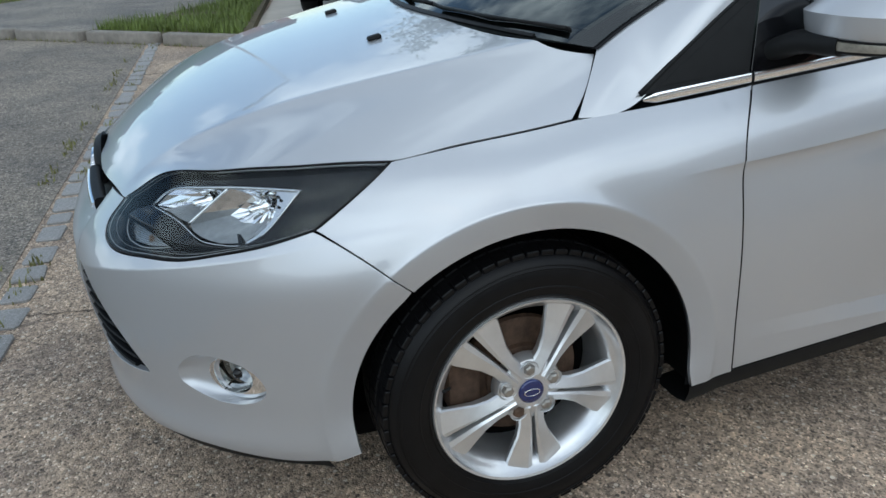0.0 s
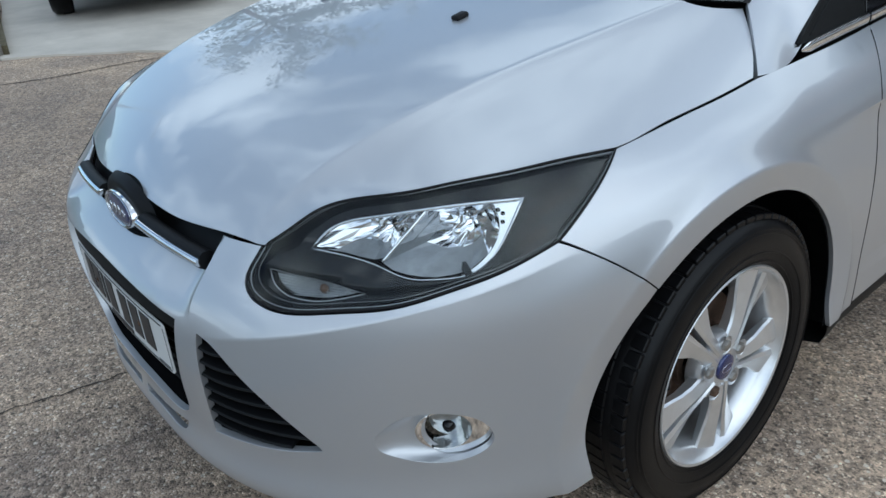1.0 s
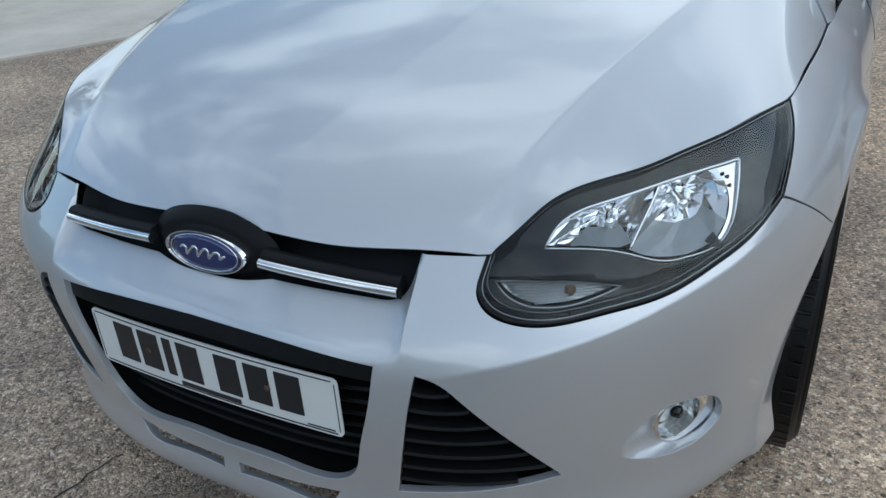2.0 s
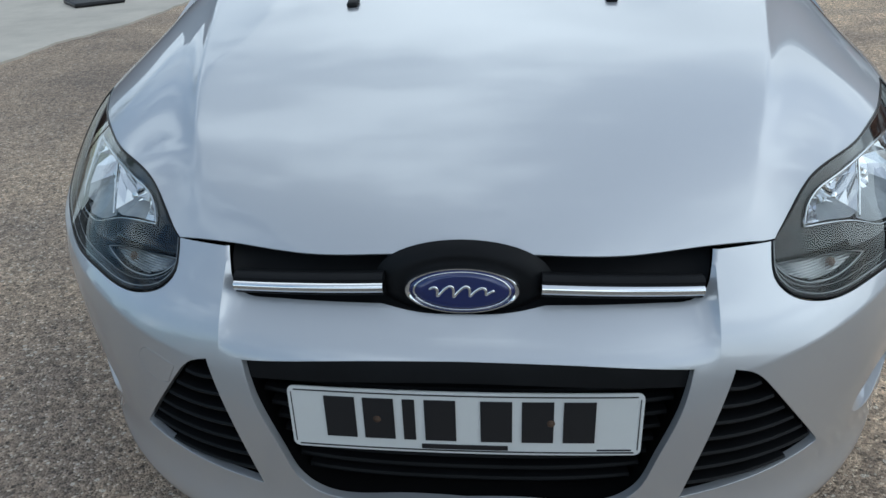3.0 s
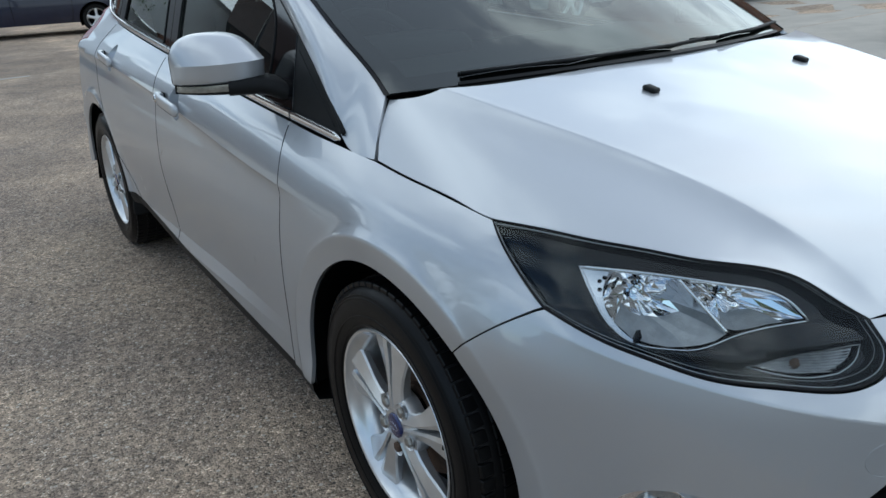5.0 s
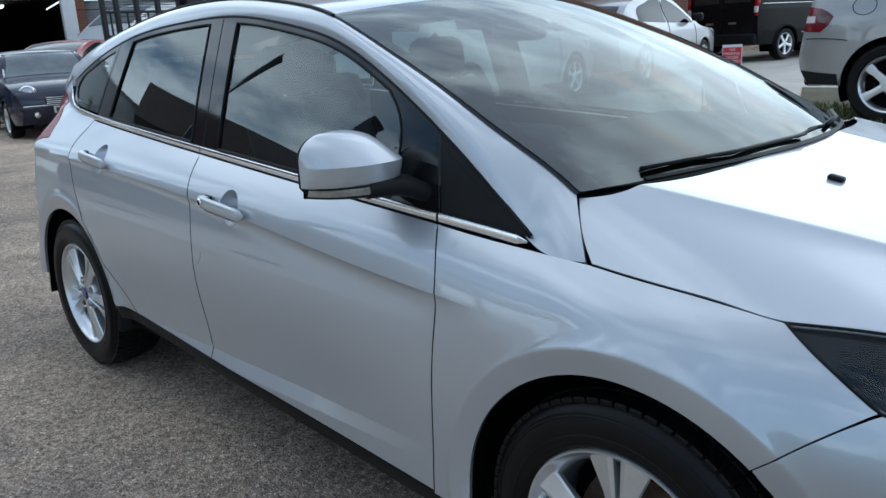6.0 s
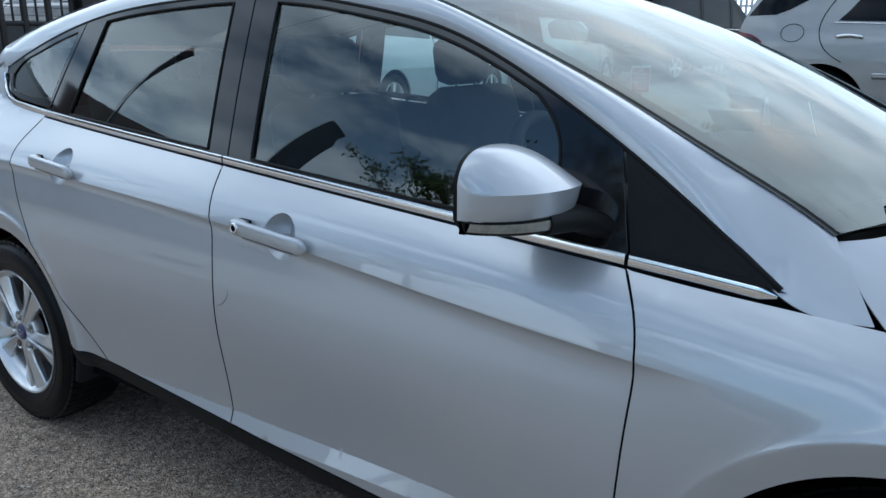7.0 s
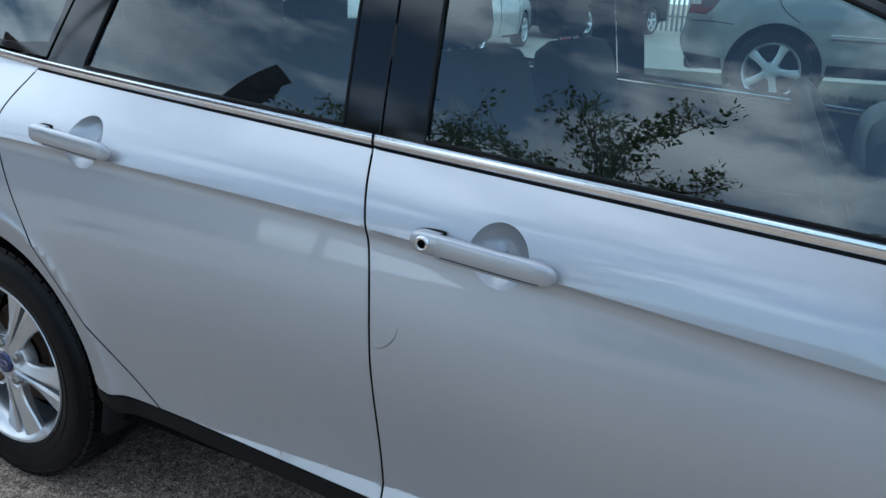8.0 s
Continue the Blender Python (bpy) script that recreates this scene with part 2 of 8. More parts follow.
def front(p, z):
    """Wraps the nose: p runs from 0 at the middle to 1 at the end of the corner."""
    p, z = np.asarray(p, float), np.asarray(z, float)
    sx = np.sin(np.clip(np.abs(p), 0, 1) * math.pi / 2)
    y = FRONT_Y(z) + CORNER(z) * (1 - np.sqrt(np.maximum(1 - sx ** 2.8, 0)))
    x = np.sign(p) * sx * half_width(y, z)
    # the band between the grilles stands back behind two folds
    inner = np.maximum(0.264 - np.abs(p), 0)
    y = y + 0.037 * (1 - np.exp(-inner / 0.017)) * step(z, 0.575, 0.66)
    # a feature line runs from the intake's top up to the lamp's tail; the skin below it turns under
    d = z - 0.560 - 0.29 * (np.abs(p) - 0.28)
    ridge = np.where(d < 0, np.exp(d / 0.045), np.exp(-d / 0.07)) * step(np.abs(p), 0.22, 0.40) * (1 - step(np.abs(p), 0.62, 0.76))
    return x + np.sign(p) * 0.009 * sx * ridge, y - 0.0105 * ridge


def glasshouse(y, z):
    """x of the side windows' surface above the belt line."""
    y, z = np.asarray(y, float), np.asarray(z, float)
    d = z - BELT_Z(y)
    return BELT_X(y) - 0.30 * d - 0.12 * d * np.abs(d)


HOOD_Z = spl((-0.86, -0.815, -0.74, -0.60, -0.40, -0.15, 0.05, 0.25), (0.660, 0.711, 0.773, 0.843, 0.906, 0.962, 0.999, 1.030))
HOOD_BOW = spl((-0.85, -0.76, -0.6, -0.2, 0.2), (0.36, 0.335, 0.195, 0.155, 0.135))
HOOD_FOLD = spl((-0.78, -0.637, -0.439, -0.235, -0.063, 0.1, 0.22), (0.400, 0.444, 0.499, 0.547, 0.586, 0.620, 0.645))


WING_TOP = spl((-0.246, -0.15, -0.05, 0.05, 0.118, 0.26), (0.819, 0.832, 0.843, 0.853, 0.861, 0.871))
LAMP_EDGE = ((0.336, 0.706), (0.36, 0.736), (0.393, 0.769), (0.43, 0.785), (0.495, 0.795), (0.55, 0.805), (0.61, 0.812), (0.67, 0.818), (0.735, 0.819))
_ex, _ey = front(np.array([a for a, b in LAMP_EDGE]), np.array([b for a, b in LAMP_EDGE]))
_wy = np.array((-0.15, -0.05, 0.05, 0.118))
EDGE_Y = np.concatenate([_ey, _wy])
EDGE_X = spl(EDGE_Y, np.concatenate([_ex, side(_wy, WING_TOP(_wy))]))
EDGE_Z = spl(EDGE_Y, np.concatenate([[b for a, b in LAMP_EDGE], WING_TOP(_wy)]))


def hood_top(x, y):
    x, y = np.abs(np.asarray(x, float)), np.asarray(y, float)
    return HOOD_Z(y - HOOD_BOW(y) * x * x) - 0.035 * x * x


def hood(x, y):
    """Height of the bonnet: a crowned top, folded down to the lamps and wings at both sides."""
    x, y = np.abs(np.asarray(x, float)), np.asarray(y, float)
    q = np.clip(y, EDGE_Y[0], 0.24)
    ex, ez, fx = EDGE_X(q), EDGE_Z(q), HOOD_FOLD(y)
    top = hood_top(x, y)
    wide = np.maximum(ex - fx, 0.03)
    u = (x - fx) / wide
    drop = np.maximum(hood_top(fx, y) - ez, 0.004)
    # a skirt that leaves the fold gently and rounds over to the edge
    flat = np.clip(0.9 * (hood_top(fx, y) - hood_top(fx + 0.02, y)) / 0.02 * wide, 0, 0.9 * drop) + 0.25 * drop
    # just outside the fold a narrow band falls steeper
    s0, d = np.minimum(0.016, 0.45 * drop), (x - fx) / 0.030
    band, whole = np.where(d > 0, 1 - np.exp(-np.maximum(d, 0)), d), 1 - np.exp(-wide / 0.030)
    skirt = hood_top(fx, y) - s0 * band - flat * u - (drop - flat - s0 * whole) * np.maximum(u, 0) ** 2.2
    k = 0.0022
    folded = 0.5 * (top + skirt - np.sqrt((top - skirt) ** 2 + k * k)) + 0.25 * k * np.exp(-((x - fx) / 0.05) ** 2)
    return top + (folded - top) * step(y, -0.765, -0.69)


# ---- builders ----
def link(name, verts, faces, material, parent=None, label="", normals=None, smooth=True, sharp=None):
    """One mesh object, under its thing where a parent is given."""
    me = bpy.data.meshes.new(name)
    me.from_pydata([tuple(map(float, v)) for v in verts], [], [tuple(map(int, f)) for f in faces])
    me.materials.append(material)
    me.polygons.foreach_set("use_smooth", [smooth] * len(me.polygons))
    if sharp is not None:
        me.set_sharp_from_angle(angle=radians(sharp))
    if normals is not None:
        loops = np.empty(len(me.loops), int)
        me.loops.foreach_get("vertex_index", loops)
        me.normals_split_custom_set([tuple(map(float, normals[i])) for i in loops])
    me.update()
    ob = new(name, me)
    if parent is not None:
        ob.parent = parent
        ob.matrix_parent_inverse = parent.matrix_basis.inverted() if parent.parent is None else (parent.parent.matrix_basis @ parent.matrix_parent_inverse @ parent.matrix_basis).inverted()
    if label:
        ob["label"] = label
    return ob


def root(name, at, label, category, group=""):
    ob = new(name)
    ob.matrix_basis = Matrix.Translation(at)
    return tagged(ob, label, category, group)


def run(pts, gap, su=1.0):
    """Points along a smooth curve through pts, about gap apart, the last one left out."""
    pts = np.array(pts, float)
    d = np.hypot(np.diff(pts[:, 0]) * su, *np.diff(pts[:, 1:], axis=0).T) if pts.shape[1] == 2 else np.linalg.norm(np.diff(pts, axis=0), axis=1)
    s = np.concatenate([[0], np.cumsum(d)])
    n = max(1, int(round(s[-1] / gap)))
    q = np.linspace(0, s[-1], n + 1)[:-1]
    if len(pts) == 2:
        return pts[0] + (pts[1] - pts[0]) * (q / s[-1])[:, None]
    return np.stack([spl(s, pts[:, k])(q) for k in range(pts.shape[1])], 1)


def outline(*segments, gap=0.012, su=1.0, shrink=0.0):
    """A closed outline from smooth stretches that meet at corners, drawn in a little for the shut line."""
    o = np.concatenate([run(s, gap, su) for s in segments])
    if shrink:
        m = o * (su, 1)
        e = np.roll(m, -1, 0) - np.roll(m, 1, 0)
        n = np.stack([-e[:, 1], e[:, 0]], 1) / (np.linalg.norm(e, axis=1)[:, None] + 1e-9)
        area = 0.5 * np.sum(m[:, 0] * np.roll(m[:, 1], -1) - np.roll(m[:, 0], -1) * m[:, 1])
        o = (m + n * shrink * np.sign(area)) / (su, 1)
    return o


def inside(q, loops):
    ins = np.zeros(len(q), bool)
    for o in loops:
        a, b = o, np.roll(o, -1, 0)
        for (x0, y0), (x1, y1) in zip(a, b):
            if y0 != y1:
                hit = ((y0 > q[:, 1]) != (y1 > q[:, 1])) & (q[:, 0] < (x1 - x0) * (q[:, 1] - y0) / (y1 - y0) + x0)
                ins ^= hit
    return ins


def fill(loops, gap, su=1.0, extra=()):
    """Triangulates an outline with holes, with even points inside. Returns points and triangles."""
    loops = [np.asarray(o) * (su, 1) for o in loops]
    lo, hi = loops[0].min(0), loops[0].max(0)
    gx, gy = np.meshgrid(np.arange(lo[0], hi[0] + gap, gap), np.arange(lo[1], hi[1] + gap, gap * 0.87))
    gx = gx + (np.arange(gx.shape[0]) % 2)[:, None] * gap / 2
    q = np.stack([gx.ravel(), gy.ravel()], 1)
    lines = [np.asarray(e) * (su, 1) for e in extra]
    q = q[inside(q, loops)]
    rim = np.concatenate(loops)

    def clear(q, of, d):
        keep = np.ones(len(q), bool)
        for i in range(0, len(of), 64):
            keep &= (np.hypot(q[:, None, 0] - of[None, i:i + 64, 0], q[:, None, 1] - of[None, i:i + 64, 1]) > d).all(1)
        return q[keep]
    q = clear(q, rim, gap * 0.5)
    if lines:
        e = np.concatenate(lines)
        e = clear(e[inside(e, loops)], rim, gap * 0.25)
        q = np.concatenate([clear(q, e, gap * 0.4), e])
    pts = np.concatenate([rim, q])
    edges, k = [], 0
    for o in loops:
        edges += [(k + i, k + (i + 1) % len(o)) for i in range(len(o))]
        k += len(o)
    v, _, f, *_ = geometry.delaunay_2d_cdt([Vector(p) for p in pts], edges, [], 0, 1e-7)
    v, f = np.array([tuple(p) for p in v]), np.array([t for t in f if len(t) == 3])
    f = f[inside(v[f].mean(1), loops)]
    return v / (su, 1), f


def surface(fn, uv, su=1.0, centre=(0, 1.2, 0.5)):
    """Places and outward normals of a surface at the given coordinates."""
    u, v, h = uv[:, 0], uv[:, 1], 6e-4
    P = np.stack(fn(u, v), -1)
    a = np.stack(fn(u + h / su, v), -1) - np.stack(fn(u - h / su, v), -1)
    b = np.stack(fn(u, v + h), -1) - np.stack(fn(u, v - h), -1)
    n = np.cross(a, b)
    n /= np.linalg.norm(n, axis=1)[:, None] + 1e-12
    n *= np.sign((n * (P - np.array(centre))).sum(1))[:, None]
    return P, n


def panel(name, fn, loops, material, parent, label="", gap=0.02, su=1.0, rim=0.012, extra=(), depth=0.0, centre=(0, 1.2, 0.5)):
    """A skin over a surface, cut to an outline with holes, its edges turned in by rim."""
    uv, f = fill(loops, gap, su, extra)
    P, n = surface(fn, uv, su, centre)
    P = P - n * depth
    face_n = np.cross(P[f[:, 1]] - P[f[:, 0]], P[f[:, 2]] - P[f[:, 0]])
    flip = (face_n * n[f[:, 0]]).sum(1) < 0
    f = np.where(flip[:, None], f[:, ::-1], f)
    verts, norms, faces = [P], [n], [list(t) for t in f]
    if rim:
        once = {}
        for a, b, c in f:
            for e in ((a, b), (b, c), (c, a)):
                k = (min(e), max(e))
                once[k] = None if k in once else e
        edge = [e for e in once.values() if e]
        ids = {i: k for k, i in enumerate(sorted({i for e in edge for i in e}))}
        idx = np.array(sorted(ids))
        side_n = np.zeros((len(idx), 3))
        for a, b in edge:
            d = np.cross(P[b] - P[a], n[a])
            side_n[ids[a]] += d
            side_n[ids[b]] += d
        side_n /= np.linalg.norm(side_n, axis=1)[:, None] + 1e-12
        base, m = len(P), len(idx)
        r = min(0.0016, rim)
        for out_, down, nn in ((0.0, 0.0, 1.0), (0.0005, 0.0008, 0.6), (0.0006, r, 0.0), (0.0006, rim, 0.0)):
            verts.append(P[idx] + side_n * out_ - n[idx] * down)
            norms.append(n[idx] * nn + side_n * (1 - nn))
        for a, b in edge:
            for k in range(3):
                p, q = base + k * m, base + (k + 1) * m
                faces.append([p + ids[b], p + ids[a], q + ids[a], q + ids[b]])
    V, N = np.concatenate(verts), np.concatenate(norms)
    return link(name, V, faces, material, parent, label, normals=N)


def grid(name, fn, us, vs, material, parent, label="", centre=(0, 1.2, 0.5), thick=0.0):
    """A sheet over a rectangle of a surface's coordinates."""
    uu, vv = np.meshgrid(us, vs)
    uv = np.stack([uu.ravel(), vv.ravel()], 1)
    P, n = surface(fn, uv, 1.0, centre)
    c, faces = len(us), []
    for j in range(len(vs) - 1):
        for i in range(c - 1):
            a = j * c + i
            faces.append([a, a + 1, a + 1 + c, a + c])
    f = np.array(faces)
    t = np.cross(P[f[:, 1]] - P[f[:, 0]], P[f[:, 3]] - P[f[:, 0]])
    if ((t * n[f[:, 0]]).sum(1) < 0).sum() > len(f) / 2:
        faces = [q[::-1] for q in faces]
    if thick:
        m = len(P)
        ring = list(range(c)) + [j * c + c - 1 for j in range(1, len(vs))] + [(len(vs) - 1) * c + i for i in range(c - 2, -1, -1)] + [j * c for j in range(len(vs) - 2, 0, -1)]
        V = np.concatenate([P, P[ring], P[ring] - n[ring] * thick])
        N = np.concatenate([n, np.zeros((2 * len(ring), 3))])
        k = len(ring)
        faces += [[m + i, m + (i + 1) % k, m + k + (i + 1) % k, m + k + i] for i in range(k)]
        return link(name, V, faces, material, parent, label, normals=N)
    return link(name, P, faces, material, parent, label, normals=n)


def lathe(profile, n=48, arc=math.tau):
    """Turns (radius, along) pairs round the x axis."""
    v, f, k = [], [], len(profile)
    for i in range(n):
        a = arc * i / n
        v += [(h, r * math.cos(a), r * math.sin(a)) for r, h in profile]
    for i in range(n):
        j = (i + 1) % n
        f += [(i * k + m, i * k + m + 1, j * k + m + 1, j * k + m) for m in range(k - 1)]
    return np.array(v), f


def loft(rings, caps=True, closed=True):
    """Skins a row of rings of equal length."""
    v, k, f = np.concatenate([np.asarray(r, float) for r in rings]), len(rings[0]), []
    for j in range(len(rings) - 1):
        for i in range(k if closed else k - 1):
            a, b = j * k + i, j * k + (i + 1) % k
            f.append((a, b, b + k, a + k))
    if caps:
        f += [tuple(range(k))[::-1], tuple(range((len(rings) - 1) * k, len(rings) * k))]
    return v, f


def sweep(path, wide, high, up=(0, 0, 1), n=10, power=2.0, taper=None):
    """A rounded bar along a path; power above 2 squares its section."""
    path = np.asarray(path, float)
    t = np.gradient(path, axis=0)
    t /= np.linalg.norm(t, axis=1)[:, None]
    rings = []
    for i, (p, d) in enumerate(zip(path, t)):
        s = np.cross(d, up)
        s /= np.linalg.norm(s) + 1e-9
        w = np.cross(s, d)
        k = 1.0 if taper is None else taper[i]
        ring = []
        for j in range(n):
            a = math.tau * j / n
            c, q = math.cos(a), math.sin(a)
            ring.append(p + s * (wide / 2 * k * math.copysign(abs(c) ** (2 / power), c)) + w * (high / 2 * k * math.copysign(abs(q) ** (2 / power), q)))
        rings.append(ring)
    return loft(rings)


def rbox(sx, sy, sz, r=0.01, at=(0, 0, 0), seg=2):
    """A box with rounded edges, about its middle."""
    bm = bmesh.new()
    bmesh.ops.create_cube(bm, size=1, matrix=Matrix.Translation(at) @ Matrix.Diagonal((sx, sy, sz, 1)))
    if r:
        bmesh.ops.bevel(bm, geom=bm.edges[:], offset=min(r, min(sx, sy, sz) * 0.45), segments=seg, affect="EDGES", profile=0.5)
    v = np.array([tuple(q.co) for q in bm.verts])
    bm.verts.index_update()
    f = [[q.index for q in p.verts] for p in bm.faces]
    bm.free()
    return v, f


def join(*parts):
    v, f, k = [], [], 0
    for a, b in parts:
        v.append(np.asarray(a, float))
        f += [[i + k for i in q] for q in b]
        k += len(a)
    return np.concatenate(v), f


def moved(vf, m):
    v, f = vf
    m = np.array(m)
    return np.asarray(v) @ m[:3, :3].T + m[:3, 3], f


def mirrored(vf, s):
    v, f = vf
    return (v, f) if s > 0 else (np.asarray(v) * (-1, 1, 1), [tuple(q)[::-1] for q in f])


# ---- the silver hatchback ----
car = root("hatchback_car", (0, 1.3, 0), "silver five-door hatchback with alloy wheels parked on worn tarmac", "car")
SU = 1.35     # metres to one unit of the wrap coordinate


def nose(p, z):
    x, y = front(p, z)
    return x, y, np.asarray(z, float) + 0 * x


def flank(s):
    return lambda y, z: (s * side(y, z), np.asarray(y, float), np.asarray(z, float))


def window_side(s, back=0.0):
    return lambda y, z: (s * (glasshouse(y, z) - back), np.asarray(y, float), np.asarray(z, float))


def quarter(s):
    def fn(y, z):
        a, b = side(y, z), glasshouse(y, z)
        k = step(z - BELT_Z(y), -0.01, 0.01)
        c = a + b - softmax2(a, b, 0.03)
        return s * (c + (a * (1 - k) + b * k - c) * (1 - step(y, 2.95, 3.15))), np.asarray(y, float), np.asarray(z, float)
    return fn


def bonnet_top(x, y):
    return np.asarray(x, float), np.asarray(y, float), hood(x, y)


def flip_u(loop):
    return [(-a, b) for a, b in loop]


# bonnet
half = [[(0.0, -0.794), (0.045, -0.797), (0.086, -0.807)], [(0.086, -0.807), (0.224, -0.797), (0.345, -0.769), (float(EDGE_X(EDGE_Y[0])) - 0.002, float(EDGE_Y[0]) + 0.001)],
        [(float(EDGE_X(q)), q) for q in np.linspace(EDGE_Y[0] + 0.004, 0.112, 22)],
        [(float(EDGE_X(0.118)), 0.112), (0.757, 0.157), (0.699, 0.205)],
        [(0.699, 0.205), (0.66, 0.145), (0.55, 0.080), (0.30, 0.036), (0.0, 0.022)]]
other = [flip_u(s)[::-1] for s in half[::-1]]
fold_lines = [[(s * (float(HOOD_FOLD(q)) + o), q) for q in np.arange(-0.735, 0.17, 0.014)] for s in (1, -1) for o in (-0.014, -0.006, -0.002, 0.0, 0.002, 0.006, 0.012, 0.020, 0.030, 0.044, 0.06)]
panel("bonnet", bonnet_top, [outline(*half, *other, gap=0.012, shrink=0.0018)], PAINT, car, "silver bonnet with two soft folds", gap=0.022, rim=0.005, centre=(0, 0, 0), extra=fold_lines)

# front bumper with its openings
low_grille = [[(0.0, 0.592), (0.12, 0.588), (0.236, 0.575)], [(0.236, 0.575), (0.230, 0.52), (0.205, 0.40), (0.190, 0.345), (0.175, 0.326), (0.08, 0.320), (0.0, 0.319)]]
low_grille += [flip_u(s)[::-1] for s in low_grille[::-1]]
intake = [[(0.281, 0.568), (0.302, 0.560), (0.330, 0.527), (0.366, 0.471), (0.405, 0.411), (0.434, 0.366)], [(0.434, 0.366), (0.4375, 0.357), (0.430, 0.353)], [(0.430, 0.353), (0.405, 0.346), (0.345, 0.333), (0.290, 0.325), (0.243, 0.319)], [(0.243, 0.319), (0.281, 0.568)]]
fog = [[(0.512, 0.400), (0.548, 0.441), (0.598, 0.444), (0.640, 0.415), (0.650, 0.368), (0.626, 0.341), (0.582, 0.333), (0.532, 0.351), (0.511, 0.372), (0.512, 0.400)]]
tow = [[(-0.330, 0.541), (-0.352, 0.551), (-0.381, 0.553), (-0.394, 0.531), (-0.388, 0.505), (-0.366, 0.493), (-0.349, 0.500)], [(-0.349, 0.500), (-0.330, 0.541)]]
slot = [[(0.012, 0.282), (0.10, 0.284), (0.165, 0.292)], [(0.165, 0.292), (0.155, 0.268), (0.09, 0.260), (0.012, 0.258)], [(0.012, 0.258), (0.012, 0.282)]]
lamp_low = [(0.334, 0.711), (0.3315, 0.690), (0.3315, 0.672), (0.340, 0.657), (0.371, 0.639), (0.41, 0.633), (0.475, 0.640), (0.55, 0.650), (0.60, 0.667), (0.655, 0.687), (0.702, 0.713)]
lamp_top = [(0.702, 0.713), (0.720, 0.765), (0.735, 0.819)], [(0.735, 0.819), (0.67, 0.818), (0.61, 0.812), (0.55, 0.805), (0.495, 0.795), (0.43, 0.785), (0.393, 0.769), (0.36, 0.736), (0.334, 0.711)]


def wrap(pts):
    """Points of the flank, as y and z, in the nose's own coordinates."""
    yy, zz = np.array(pts).T
    tau = np.clip((yy - FRONT_Y(zz)) / CORNER(zz), 0, 1)
    return list(zip((2 / math.pi * np.arcsin((1 - (1 - tau) ** 2) ** (1 / 2.8))).tolist(), zz.tolist()))


wing_seam = [(0.702, 0.713)] + wrap(run([(-0.402, 0.714), (-0.33, 0.664), (-0.246, 0.592)], 0.012)[1:]) + wrap([(-0.246, 0.592)])
arch_edge = [wing_seam[-1]] + wrap([(0.371 * math.cos(t), 0.31 + 0.371 * math.sin(t)) for t in np.radians(np.linspace(134, 192, 14))])
right = [[(0.0, 0.638), (0.05, 0.640), (0.085, 0.647)], [(0.085, 0.647), (0.15, 0.6465), (0.215, 0.646)], [(0.215, 0.646), (0.238, 0.649), (0.251, 0.660), (0.258, 0.682), (0.262, 0.711)], [(0.262, 0.711), (0.334, 0.711)], lamp_low,
         wing_seam, arch_edge,
         [arch_edge[-1], (arch_edge[-1][0] - 0.03, 0.214), (0.556, 0.208), (0.37, 0.203), (0.2, 0.20), (0.0, 0.20)]]
bumper_loop = outline(*right, *[flip_u(s)[::-1] for s in right[::-1]], gap=0.010, su=SU, shrink=0.0015)
holes = [outline(*low_grille, gap=0.01, su=SU), outline(*intake, gap=0.01, su=SU), flip_u(outline(*intake, gap=0.01, su=SU)), outline(*fog, gap=0.008, su=SU), flip_u(outline(*fog, gap=0.008, su=SU)),
         outline(*tow, gap=0.008, su=SU), outline(*slot, gap=0.01, su=SU), flip_u(outline(*slot, gap=0.01, su=SU))]
holes = [np.array(h) for h in holes]
folds = [[(s * q, z) for z in np.arange(0.58, 0.70, 0.006)] for s in (1, -1) for q in (0.205, 0.216, 0.226, 0.234, 0.241, 0.247, 0.252, 0.256, 0.259, 0.2615, 0.2635, 0.2645, 0.267, 0.271)]
ridges = [[(s * q, 0.560 + 0.29 * (q - 0.28) + o) for q in np.arange(0.27, 0.74, 0.006)] for s in (1, -1) for o in (-0.05, -0.03, -0.018, -0.010, -0.004, 0.0, 0.004, 0.009, 0.015, 0.023, 0.034)]
arch_on_nose = []
for r in (0.380, 0.388, 0.396, 0.405, 0.412, 0.418, 0.424, 0.431, 0.440, 0.452):
    yy, zz = (r * np.cos(np.radians(np.arange(130, 196, 1.6)))), 0.31 + r * np.sin(np.radians(np.arange(130, 196, 1.6)))
    tau = np.clip((yy - FRONT_Y(zz)) / CORNER(zz), 0, 1)
    pp = 2 / math.pi * np.arcsin((1 - (1 - tau) ** 2) ** (1 / 2.8))
    arch_on_nose += [list(zip(pp, zz)), list(zip(-pp, zz))]
bumper = panel("front_bumper", nose, [bumper_loop, *holes], PAINT, car, "silver front bumper with black grilles", gap=0.018, su=SU, rim=0.014, extra=folds + ridges + arch_on_nose)
grid("front_lip", lambda p, z: (front(p, z)[0] * 0.996, front(p, z)[1] + 0.007, z), np.linspace(-0.72, 0.72, 90), np.linspace(0.180, 0.204, 4), BLACK, bumper, "black lower lip")
panel("tow_eye_cover", nose, [outline(*tow, gap=0.008, su=SU, shrink=0.0016)], PAINT, bumper, gap=0.02, su=SU, rim=0.006)


def inset_nose(depth, flat=0.0):
    """The nose's surface set back into the car."""
    def fn(p, z):
        x, y = front(p, z)
        k = 1 - depth * 0.5
        return x * k, y + depth, np.asarray(z, float) + 0 * x
    return fn


